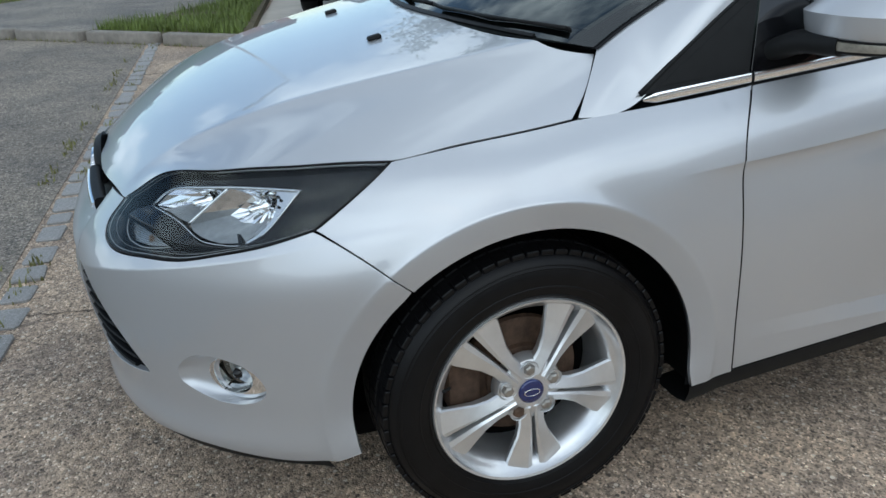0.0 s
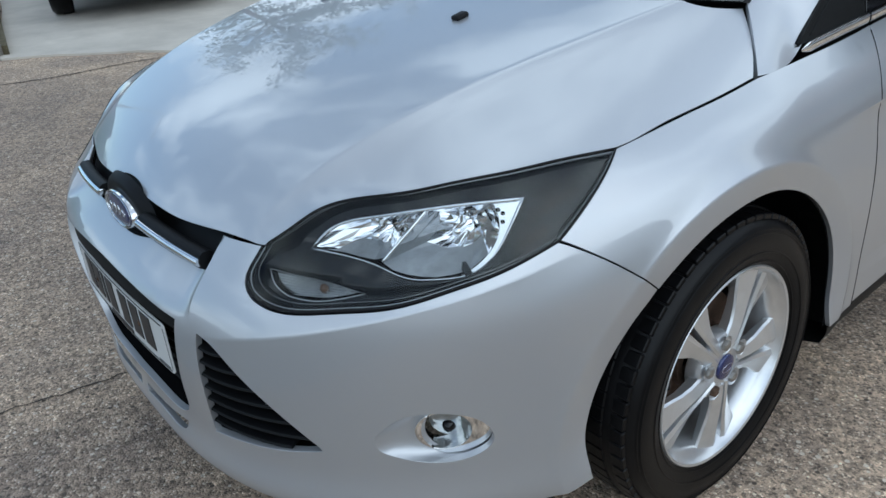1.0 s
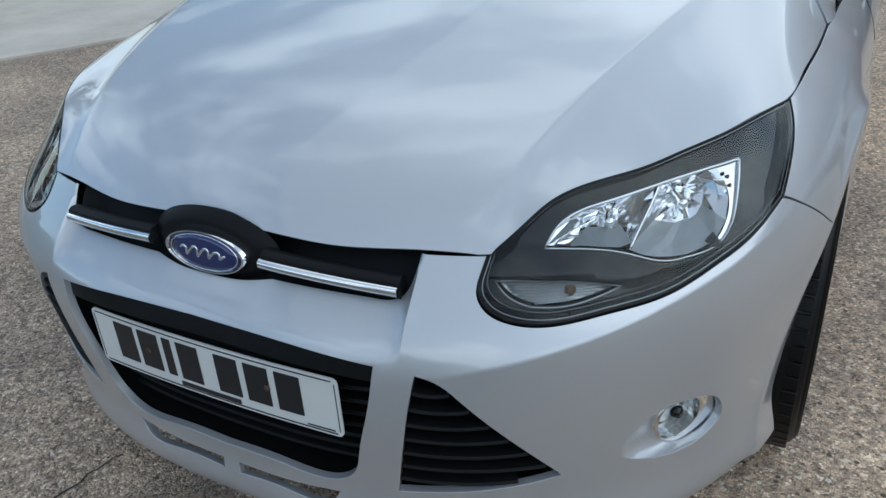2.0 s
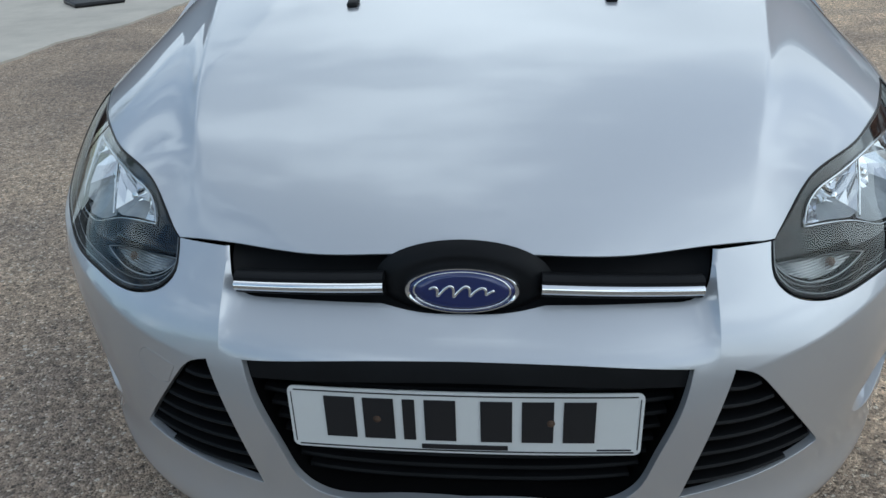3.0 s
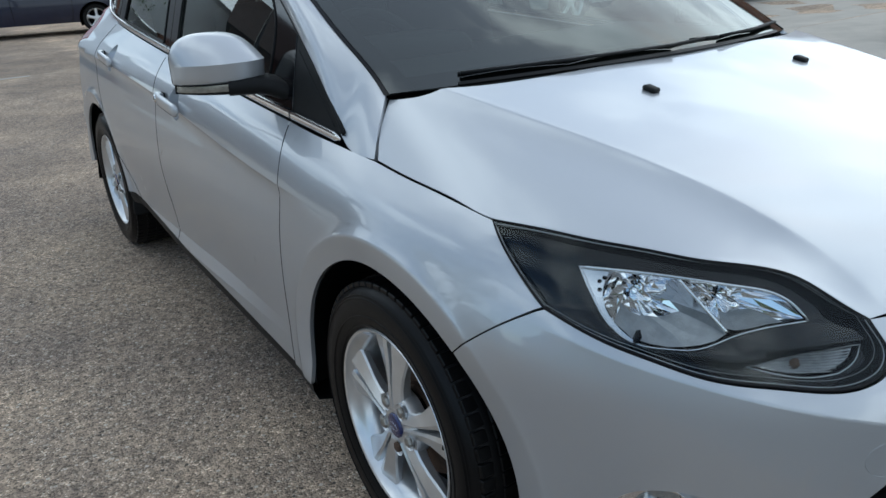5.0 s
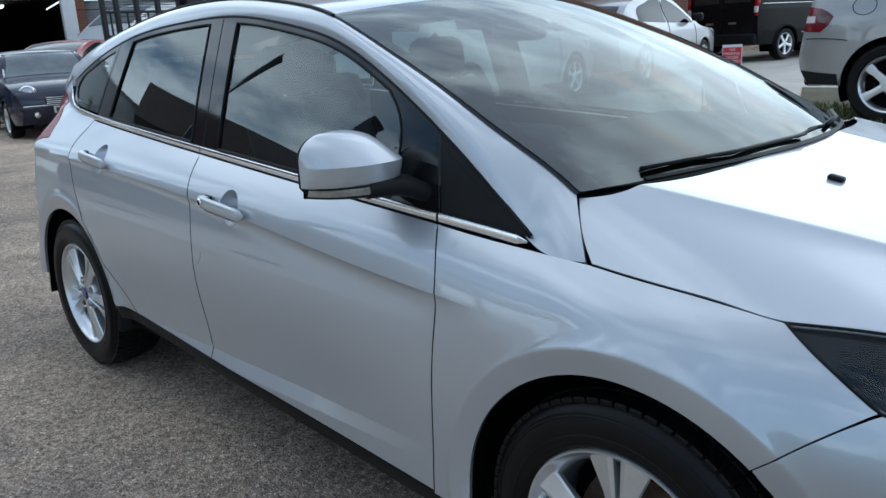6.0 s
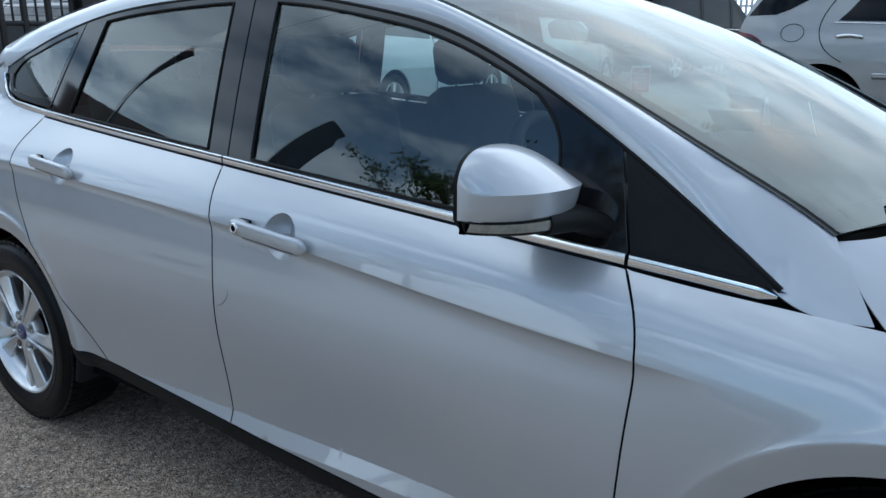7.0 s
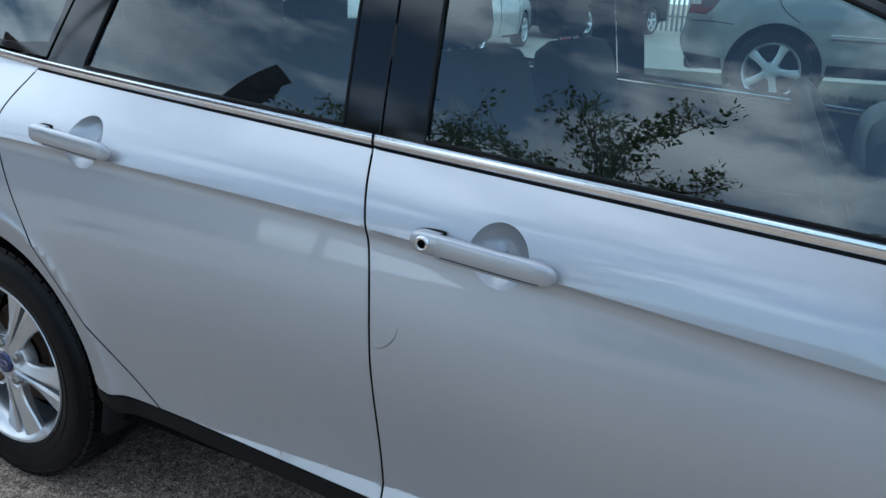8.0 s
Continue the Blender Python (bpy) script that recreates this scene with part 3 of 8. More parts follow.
# lower grille: near-black backing and duct that hide the ground, top band, slats, and the plate on it
lg = outline(*low_grille, gap=0.012, su=SU)
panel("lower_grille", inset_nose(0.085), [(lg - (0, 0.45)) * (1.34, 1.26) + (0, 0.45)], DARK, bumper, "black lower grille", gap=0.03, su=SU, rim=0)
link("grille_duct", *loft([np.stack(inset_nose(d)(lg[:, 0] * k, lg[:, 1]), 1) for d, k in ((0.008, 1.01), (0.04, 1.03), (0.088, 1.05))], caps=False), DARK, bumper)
band = [[(-0.236, 0.578), (0, 0.594), (0.236, 0.578)], [(0.236, 0.578), (0.231, 0.541)], [(0.231, 0.541), (0.0, 0.555), (-0.231, 0.541)], [(-0.231, 0.541), (-0.236, 0.578)]]
panel("grille_band", inset_nose(0.012), [outline(*band, gap=0.012, su=SU)], GRILLE, bumper, gap=0.02, su=SU, rim=0.03)


def slat(p0, p1, z0, sag, depth, high=0.012, deep=0.030, parent=None):
    ps = np.linspace(p0, p1, 18)
    zs = z0 + sag * ((ps - p0) / (p1 - p0) - 0.5) ** 2
    x, y, z = inset_nose(depth)(ps, zs)
    v, f = sweep(np.stack([x, y, z], 1), deep, high, n=10, power=3)
    return link("slat", v, f, GRILLE, parent, sharp=40)


for k in range(8):
    z0 = 0.525 - 0.0265 * k
    w = float(np.interp(z0, (0.326, 0.345, 0.40, 0.52, 0.575), (0.180, 0.193, 0.207, 0.232, 0.238)))
    slat(-w, w, z0, 0.02, 0.052, parent=bumper)

# near-black floor added so no ground shows through the grille
link("grille_floor", *rbox(0.64, 0.42, 0.02, 0, (0, -0.625, 0.302)), DARK, bumper, smooth=False)

# side intakes: near-black backing and ducts added behind the louvres
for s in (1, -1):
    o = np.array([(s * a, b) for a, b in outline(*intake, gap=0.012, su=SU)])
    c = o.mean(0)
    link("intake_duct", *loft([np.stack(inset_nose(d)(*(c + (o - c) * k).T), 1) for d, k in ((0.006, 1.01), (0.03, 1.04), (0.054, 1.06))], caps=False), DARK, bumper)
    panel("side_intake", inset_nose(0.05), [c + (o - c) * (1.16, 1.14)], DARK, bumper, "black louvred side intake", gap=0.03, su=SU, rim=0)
    for k in range(7):
        z0 = 0.530 - 0.031 * k
        a = float(np.interp(z0, (0.319, 0.568), (0.243, 0.281)))
        b = float(np.interp(z0, (0.325, 0.333, 0.346, 0.366, 0.411, 0.471, 0.527, 0.560), (0.29, 0.345, 0.405, 0.434, 0.405, 0.366, 0.330, 0.302)))
        slat(s * a, s * (b - 0.012), z0, 0.016, 0.020, 0.010, 0.034, bumper)
    # dark slot in the lip
    o = np.array([(s * a, b) for a, b in outline(*slot, gap=0.012, su=SU)])
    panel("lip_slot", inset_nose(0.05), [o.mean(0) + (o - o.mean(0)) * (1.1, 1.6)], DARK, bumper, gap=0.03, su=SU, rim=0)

# upper grille: black recess, badge shroud, chrome bars
ug = [[(-0.262, 0.716), (-0.1, 0.735), (0, 0.742), (0.1, 0.735), (0.262, 0.716)], [(0.262, 0.716), (0.262, 0.690), (0.250, 0.650), (0.225, 0.637), (0.0, 0.625), (-0.225, 0.637), (-0.250, 0.650), (-0.262, 0.690), (-0.262, 0.716)]]


def grille_back(p, z):
    x, y, z = nose(p, z)
    return x, y + 0.022 + 0.10 * np.maximum(z - 0.69, 0), z


grille_top = panel("upper_grille", grille_back, [outline(*ug, gap=0.012, su=SU)], GRILLE, car, "narrow black upper grille with chrome bars", gap=0.02, su=SU, rim=0)
a = np.linspace(0, math.tau, 49)[:-1]
rings = []
for k, d in ((1.55, 0.0), (1.42, 0.011), (1.25, 0.018), (1.10, 0.021), (0.9, 0.018)):
    rings.append(np.stack([0.083 * k * np.cos(a), -0.806 - d + 0.06 * (0.083 * k * np.cos(a)) ** 2 * 8 * 0.2, 0.678 + 0.036 * k * np.sin(a) * 1.12], 1))
v, f = loft(rings)
link("badge_shroud", v, f, GRILLE, grille_top, sharp=50)


def oval(scale, y0, n=64, tilt=0.12, rx=0.083, rz=0.0345):
    t = np.linspace(0, math.tau, n + 1)[:-1]
    return np.stack([rx * scale * np.cos(t), y0 + tilt * rz * scale * np.sin(t), 0.675 + rz * scale * np.sin(t)], 1)


BADGE_Y = 0.010
badge = link("badge", *loft([oval(1.0, -0.8350 + BADGE_Y), oval(1.0, -0.8440 + BADGE_Y), oval(0.97, -0.8485 + BADGE_Y), oval(0.93, -0.8485 + BADGE_Y), oval(0.90, -0.8460 + BADGE_Y)]), CHROME, grille_top, "oval badge, blue with a chrome rim", sharp=50)
link("badge_face", *loft([oval(0.905, -0.8455 + BADGE_Y), oval(0.90, -0.8475 + BADGE_Y), oval(0.6, -0.8495 + BADGE_Y), oval(0.25, -0.8500 + BADGE_Y)]), BLUE, badge)
link("inner_ring", *loft([oval(0.84, -0.8482 + BADGE_Y), oval(0.825, -0.8492 + BADGE_Y), oval(0.81, -0.8485 + BADGE_Y)], caps=False), CHROME, badge)
# one plain wavy chrome ribbon across the badge
q = np.linspace(0, 1, 70)
rib_x = -0.046 + 0.092 * q + 0.004 * np.sin(math.tau * 4 * q)
rib_z = (0.010 - 0.004 * q) * np.sin(math.tau * 4 * q + 0.6) * (0.55 + 0.45 * np.sin(math.pi * q))
link("badge_ribbon", *sweep(np.stack([rib_x, -0.8502 + BADGE_Y + 0.10 * rib_z, 0.675 + rib_z], 1), 0.0042, 0.0020, up=(0, -1, 0), n=8), CHROME, badge)

for s in (1, -1):
    xs = np.linspace(0.112, 0.338, 14)
    path = np.stack([s * xs, -0.8345 + 0.30 * (xs - 0.11) ** 2 + 0.03 * (xs - 0.11), 0.679 - 0.05 * (xs - 0.11)], 1)
    link("chrome_bar", *sweep(path, 0.019, 0.0155, n=14, power=2.6), CHROME, grille_top, "chrome bar", sharp=40)
    path2 = path + (0, 0.012, 0)
    link("bar_carrier", *sweep(path2, 0.03, 0.034, n=10, power=3), GRILLE, grille_top, sharp=40)

# number plate: plain bars stand in for its writing
plate = root("number_plate", (0, -0.88, 0.42), "white number plate with dark characters and black border", "number plate")


def plate_pt(x, z, d=0.0):
    return (x, -0.886 - d + 0.10 * x * x * 1.2, z)


def plate_patch(name, x0, x1, z0, z1, d, material, parent, label="", rad=0.0, n=26):
    xs = np.linspace(x0, x1, n)
    if rad:
        t = [(x0 + rad - rad * math.cos(q), rad - rad * math.sin(q)) for q in np.linspace(0, math.pi / 2, 5)]
        ends = [(x1 + x0 - x, k) for x, k in t[::-1]]
        cols = t + [(x, 0) for x in xs if x0 + rad < x < x1 - rad] + ends
    else:
        cols = [(x, 0) for x in xs]
    v, f = [], []
    for x, k in cols:
        v += [plate_pt(x, z0 + k, d), plate_pt(x, z1 - k, d), plate_pt(x, z1 - k, d - 0.003), plate_pt(x, z0 + k, d - 0.003)]
    for i in range(len(cols) - 1):
        for j in range(4):
            f.append((i * 4 + j, i * 4 + (j + 1) % 4, i * 4 + 4 + (j + 1) % 4, i * 4 + 4 + j))
    f += [(3, 2, 1, 0), tuple(len(v) - 4 + j for j in range(4))]
    return link(name, v, f, material, parent, label, smooth=False)


PZ0, PZ1 = 0.425, 0.536
plate_patch("plate_backing", -0.26, 0.26, PZ0, PZ1, 0.003, PLATE, plate, rad=0.010)
for z0, z1 in ((PZ0 + 0.0045, PZ0 + 0.006), (PZ1 - 0.006, PZ1 - 0.0045)):
    plate_patch("border_line", -0.250, 0.250, z0, z1, 0.0044, INK, plate)
for x0 in (-0.2555, 0.254):
    plate_patch("border_line", x0, x0 + 0.0015, PZ0 + 0.010, PZ1 - 0.010, 0.0036, INK, plate, n=2)
for x0 in (-0.205, -0.147, -0.088, -0.056, 0.026, 0.086, 0.146):
    w = 0.018 if x0 == -0.088 else 0.046
    plate_patch("character_bar", x0, x0 + w, PZ0 + 0.024, PZ1 - 0.014, 0.0046, INK, plate, n=9)
plate_patch("caption_bar", -0.062, 0.066, PZ0 + 0.0085, PZ0 + 0.0165, 0.0046, INK, plate)
plate_patch("small_print", 0.196, 0.246, PZ0 + 0.0085, PZ0 + 0.011, 0.0038, INK, plate, n=4)
for x0 in (-0.127, 0.128):
    link("plate_screw", *moved(lathe([(0.0, 0.003), (0.004, 0.0028), (0.006, 0.001), (0.006, 0.0)], 12), pose(x0, -0.888, 0.485, 0, 0, -90)), RUST, plate, "rusty screw cap")

# fog lamps: dish, chrome bezel and lens
FOG_C = (0.592, 0.390)
for s in (1, -1):
    base = np.array([(s * a, b) for a, b in outline(*fog, gap=0.008, su=SU)])
    lamp = np.array([(s * (FOG_C[0] + 0.055 * math.cos(t) * (1.15 if math.cos(t) > 0 else 0.62)), FOG_C[1] + 0.050 * math.sin(t)) for t in np.linspace(0, math.tau, len(base), endpoint=False)])
    start = int(np.argmin(np.hypot((lamp[:, 0] - base[0, 0]), lamp[:, 1] - base[0, 1])))
    lamp = lamp[::-1]
    start = len(lamp) - 1 - start
    lamp = np.roll(lamp, -start, 0)
    rings = []
    for k, d in ((0.0, 0.001), (0.12, 0.010), (0.35, 0.020), (0.7, 0.028), (1.0, 0.032)):
        q = base * (1 - k) + lamp * k
        x, y, z = inset_nose(d)(q[:, 0], q[:, 1])
        rings.append(np.stack([x, y, z], 1))
    fog_lamp = link("fog_lamp", *loft(rings, caps=False), PAINT, bumper, "recessed round fog lamp with a chrome bezel")
    hole = np.array([(s * (0.585 + 0.034 * math.cos(t)), 0.390 + 0.042 * math.sin(t)) for t in np.linspace(0, math.tau, 40, endpoint=False)])
    panel("chrome_bezel", inset_nose(0.020), [lamp, hole], CHROME, fog_lamp, gap=0.012, su=SU, rim=0.034)
    panel("lamp_cup", inset_nose(0.060), [hole], CLEARRIB, fog_lamp, "grey lamp bowl", gap=0.02, su=SU, rim=0)
    panel("lens", inset_nose(0.034), [hole], LENS, fog_lamp, gap=0.012, su=SU, rim=0)
    x, y, z = inset_nose(0.036)(np.array([s * 0.585]), np.array([0.391]))
    link("bulb_shield", *moved(lathe([(0.0, 0.010), (0.008, 0.008), (0.012, 0.0)], 20), pose(float(x[0]), float(y[0]), 0.391, 0, 0, -90 + 40 * s)), HOUSING, fog_lamp)

# headlamps
lamp_loop = outline(lamp_low, *lamp_top, gap=0.010, su=SU, shrink=0.002)
DIVIDE = [(0.520, 0.7615), (0.508, 0.733), (0.497, 0.706), (0.492, 0.692)]     # ridge between the two bowls
ARC = [(0.596, 0.7665), (0.612, 0.742), (0.6185, 0.716), (0.6105, 0.690), (0.598, 0.677)]      # outer edge of the main bowl
MAIN_BOWL = outline(DIVIDE, [(0.492, 0.692), (0.52, 0.681), (0.543, 0.6755), (0.570, 0.675), (0.598, 0.677)], ARC[::-1], [(0.596, 0.7665), (0.56, 0.767), (0.520, 0.7615)], gap=0.0085, su=SU)
SMALL_BOWL = outline([(0.396, 0.707), (0.405, 0.728), (0.420, 0.742), (0.455, 0.752), (0.520, 0.7615)], DIVIDE, [(0.492, 0.692), (0.468, 0.699), (0.440, 0.703), (0.396, 0.707)], gap=0.0085, su=SU)
SIDE_TRIM = outline([(0.596, 0.7665), (0.612, 0.7675), (0.629, 0.7675)], [(0.629, 0.7675), (0.6275, 0.728), (0.622, 0.695), (0.612, 0.682), (0.598, 0.677)], ARC[::-1], gap=0.0085, su=SU)
chrome_loop = outline([(0.394, 0.7065), (0.403, 0.729), (0.420, 0.7435), (0.455, 0.7535), (0.515, 0.7635), (0.57, 0.7685), (0.630, 0.769)], [(0.630, 0.769), (0.6285, 0.728), (0.623, 0.694), (0.612, 0.681), (0.598, 0.6755), (0.570, 0.6735), (0.543, 0.674), (0.49, 0.691), (0.445, 0.7015), (0.394, 0.7065)], gap=0.010, su=SU)
blink_loop = outline([(0.490, 0.6535), (0.45, 0.6645), (0.42, 0.6685), (0.38, 0.671), (0.347, 0.670)], [(0.347, 0.670), (0.362, 0.655), (0.392, 0.641)], [(0.392, 0.641), (0.43, 0.639), (0.462, 0.645), (0.490, 0.6535)], gap=0.010, su=SU)


def bezel_depth(p, z):
    """The dark bezel steps forwards above the indicator and falls back towards the lens's rim."""
    p = np.abs(p)
    brow = np.interp(p, (0.33, 0.38, 0.42, 0.45, 0.50, 0.56, 0.64), (0.676, 0.6735, 0.671, 0.667, 0.6555, 0.664, 0.675))
    return 0.036 - 0.016 * step(z, brow - 0.001, brow + 0.002) * (1 - 0.75 * step(z, brow + 0.008, brow + 0.040))


def bezel_skin(p, z):
    x, y = front(p, z)
    d = bezel_depth(p, z)
    return x * (1 - d * 0.5), y + d, np.asarray(z, float) + 0 * x


def bowl(loop, centre, s, near, deep):
    """A facetted mirror bowl filling an outline: rings of flat facets, and the frosted floor in front of them."""
    c, o = np.array(centre), np.asarray(loop)[::3]
    rings = []
    for f in (1.0, 0.80, 0.52, 0.26, 0.10):
        q = c + (o - c) * f
        d = near + deep * (1 - f ** 1.7) + 0.0022 * np.sin(np.arange(len(o)) * 2.4 + 7 * f)
        x, y, z = inset_nose(0.0)(s * q[:, 0], q[:, 1])
        rings.append(np.stack([x * (1 - d * 0.5), y + d, z], 1))
    v, f = loft(rings, caps=False)
    k = len(o)
    f = [q for q in f] + [tuple(range(4 * k, 5 * k))]
    low = [o[i % k, 1] + o[(i + 1) % k, 1] < 2 * c[1] - 0.034 for i in range(k)]
    floor_ = [q for i, q in enumerate(f[:-1]) if low[i % k] and i // k < 2]
    mirror_ = [q for i, q in enumerate(f) if i == len(f) - 1 or not (low[i % k] and i // k < 2)]
    return v, mirror_, floor_


for s in (1, -1):
    L, C, B = (np.array([(s * a, b) for a, b in o]) for o in (lamp_loop, chrome_loop, blink_loop))
    head = link("headlight", *loft([np.stack(inset_nose(d)(L[:, 0], L[:, 1]), 1) for d in (0.004, 0.03, 0.07)], caps=False), GLOSSBLACK, car, "swept-back headlight, clear lens over chrome reflectors")
    brows = [[(s * p, z + o) for p, z in zip(np.linspace(0.335, 0.64, 60), np.interp(np.linspace(0.335, 0.64, 60), (0.33, 0.38, 0.42, 0.45, 0.50, 0.56, 0.64), (0.676, 0.6735, 0.671, 0.667, 0.6555, 0.664, 0.675)))] for o in (-0.001, 0.002)]
    panel("bezel", bezel_skin, [L, C, B], HOUSING, head, gap=0.014, su=SU, rim=0.03, extra=brows)
    for loop, centre, near, deep, name in ((MAIN_BOWL, (0.556, 0.722), 0.034, 0.062, "main_reflector"), (SMALL_BOWL, (0.462, 0.722), 0.034, 0.046, "side_reflector")):
        v, f, low = bowl(loop, centre, s, near, deep)
        refl = link(name, v, f, REFLECTOR, head, "facetted chrome reflector", smooth=False)
        link("reflector_floor", v, low, SHELF, refl, "frosted reflector floor", smooth=False)
        x, y, z = inset_nose(near + deep - 0.008)(np.array([s * centre[0]]), np.array([centre[1]]))
        link("bulb_cap", *moved(lathe([(0.0, 0.030), (0.006, 0.029), (0.0085, 0.025), (0.0085, 0.004), (0.013, 0.0), (0.016, -0.006)], 20), pose(float(x[0]), float(y[0]), centre[1], 0, 0, -90 + 22 * s)), CHROME, refl)
    o = np.array([(s * a, b) for a, b in SIDE_TRIM])
    o = o.mean(0) + (o - o.mean(0)) * (1.12, 1.05)
    panel("side_trim", inset_nose(0.031), [o], TRIMSILVER, head, "bright lamp trim", gap=0.012, su=SU, rim=0)
    for q in ((0.6125, 0.752), (0.6165, 0.741), (0.605, 0.757)):
        x, y, z = inset_nose(0.030)(np.array([s * q[0]]), np.array([q[1]]))
        link("trim_mark", *moved(lathe([(0.0, 0.002), (0.003, 0.0015), (0.004, 0.0)], 10), pose(float(x[0]), float(y[0]), q[1], 0, 0, -90 + 40 * s)), HOUSING, head)
    path = np.stack(inset_nose(0.029)(s * np.array([a for a, b in DIVIDE]), np.array([b for a, b in DIVIDE])), 1)
    link("reflector_ridge", *sweep(run(path, 0.006), 0.004, 0.006, n=6), CHROME, head)
    path = np.stack(inset_nose(0.0275)(np.append(C[:, 0], C[0, 0]), np.append(C[:, 1], C[0, 1])), 1)
    wide_top = np.interp(np.append(C[:, 1], C[0, 1]), (0.70, 0.755), (0.5, 1.25))
    link("chrome_rim", *sweep(path, 0.005, 0.005, n=6, taper=wide_top), TRIMSILVER, head)
    panel("indicator", inset_nose(0.046), [B], CLEARRIB, head, "ribbed clear indicator", gap=0.02, su=SU, rim=0)
    for k in range(9):
        zz = 0.6425 + 0.0032 * k
        p0 = float(np.interp(zz, (0.641, 0.655, 0.670), (0.394, 0.364, 0.349)))
        p1 = float(np.interp(zz, (0.639, 0.645, 0.6535, 0.6645, 0.670), (0.425, 0.458, 0.486, 0.447, 0.40)))
        ps = np.linspace(p0 + 0.004, p1 - 0.004, 8)
        link("rib", *sweep(np.stack(inset_nose(0.040)(s * ps, 0 * ps + zz + 0.001 * np.sin(ps * 60)), 1), 0.004, 0.0016, n=6), CLEARRIB, head)
    x, y, z = inset_nose(0.042)(np.array([s * 0.432]), np.array([0.653]))
    link("bulb", *moved(lathe([(0.0, 0.008), (0.006, 0.006), (0.009, 0.0)], 14), pose(float(x[0]), float(y[0]), 0.653, 0, 0, -90 + 25 * s)), RUST, head)
    path = np.stack(inset_nose(0.033)(np.append(B[:, 0], B[0, 0]), np.append(B[:, 1], B[0, 1])), 1)
    link("indicator_rim", *sweep(path, 0.002, 0.002, n=6), LENSEDGE, head)
    panel("lens", nose, [L], LENS, head, "clear lens", gap=0.018, su=SU, rim=0.010)
    edge = np.stack(inset_nose(0.002)(np.append(L[:, 0], L[0, 0]), np.append(L[:, 1], L[0, 1])), 1)
    link("seal", *sweep(edge, 0.004, 0.006, n=6), GLOSSBLACK, head)
    mid_ = L.mean(0)
    for kx, kz, dep, w in ((0.984, 0.962, 0.004, 0.0013), (0.968, 0.925, 0.014, 0.0006)):
        inner = mid_ + (L - mid_) * (kx, kz)
        inner = np.stack(inset_nose(dep)(np.append(inner[:, 0], inner[0, 0]), np.append(inner[:, 1], inner[0, 1])), 1)
        link("lens_edge", *sweep(inner, w, w, n=6), LENSEDGE, head)

# flanks
arch_f = [(0.371 * math.cos(t), 0.31 + 0.371 * math.sin(t)) for t in np.radians(np.linspace(131, -10, 24))]
arch_f[-1] = (0.377, 0.246)
arch_r = [(2.648 + 0.371 * math.cos(t), 0.31 + 0.371 * math.sin(t)) for t in np.radians(np.linspace(172, 5, 26))]
DOOR_F = [(0.487, 0.255), (0.472, 0.45), (0.458, 0.66), (0.455, 0.76), (0.470, 0.83), (0.508, 0.892)]
DOOR_M = [(1.515, 0.322), (1.525, 0.50), (1.535, 0.62), (1.556, 0.83), (1.597, 0.971)]
DOOR_R = [(2.09, 0.346), (2.21, 0.45), (2.335, 0.571), (2.44, 0.69), (2.508, 0.80), (2.555, 0.90), (2.566, 0.965), (2.548, 1.04)]


def belt(a, b, up=0.0, n=8):
    ys = np.linspace(a, b, n)
    return [(float(y), float(BELT_Z(y)) + up) for y in ys]


def crease_lines(a, b):
    ys = np.arange(a, b, 0.012)
    return [[(y, float(CREASE_Z(y)) + o) for y in ys] for o in (0.007, 0.0014, -0.0008, -0.0045, -0.010, -0.017, -0.026, -0.038, -0.054)]


def ledge_lines(a, b):
    ys = np.arange(a, b, 0.014)
    return [[(y, 0.345 + 0.02 * (1.6 - y) + o) for y in ys] for o in (-0.0315, -0.029, -0.012, 0.0065, 0.0095)]


def arch_lines(yc):
    ts = np.radians(np.arange(-10, 190, 1.6))
    return [[(yc + r * math.cos(t), 0.31 + r * math.sin(t)) for t in ts] for r in (0.405, 0.412, 0.418, 0.424, 0.431, 0.44)]


HANDLES = [(1.312, 0.842), (2.275, 0.912)]


def bowl_loop(yc, zc, k=1.0):
    t = np.linspace(0, math.tau, 40, endpoint=False)
    return np.stack([yc + 0.052 * k * np.cos(t) + 0.004 * k * np.sin(t), zc + 0.052 * k * np.sin(t)], 1)


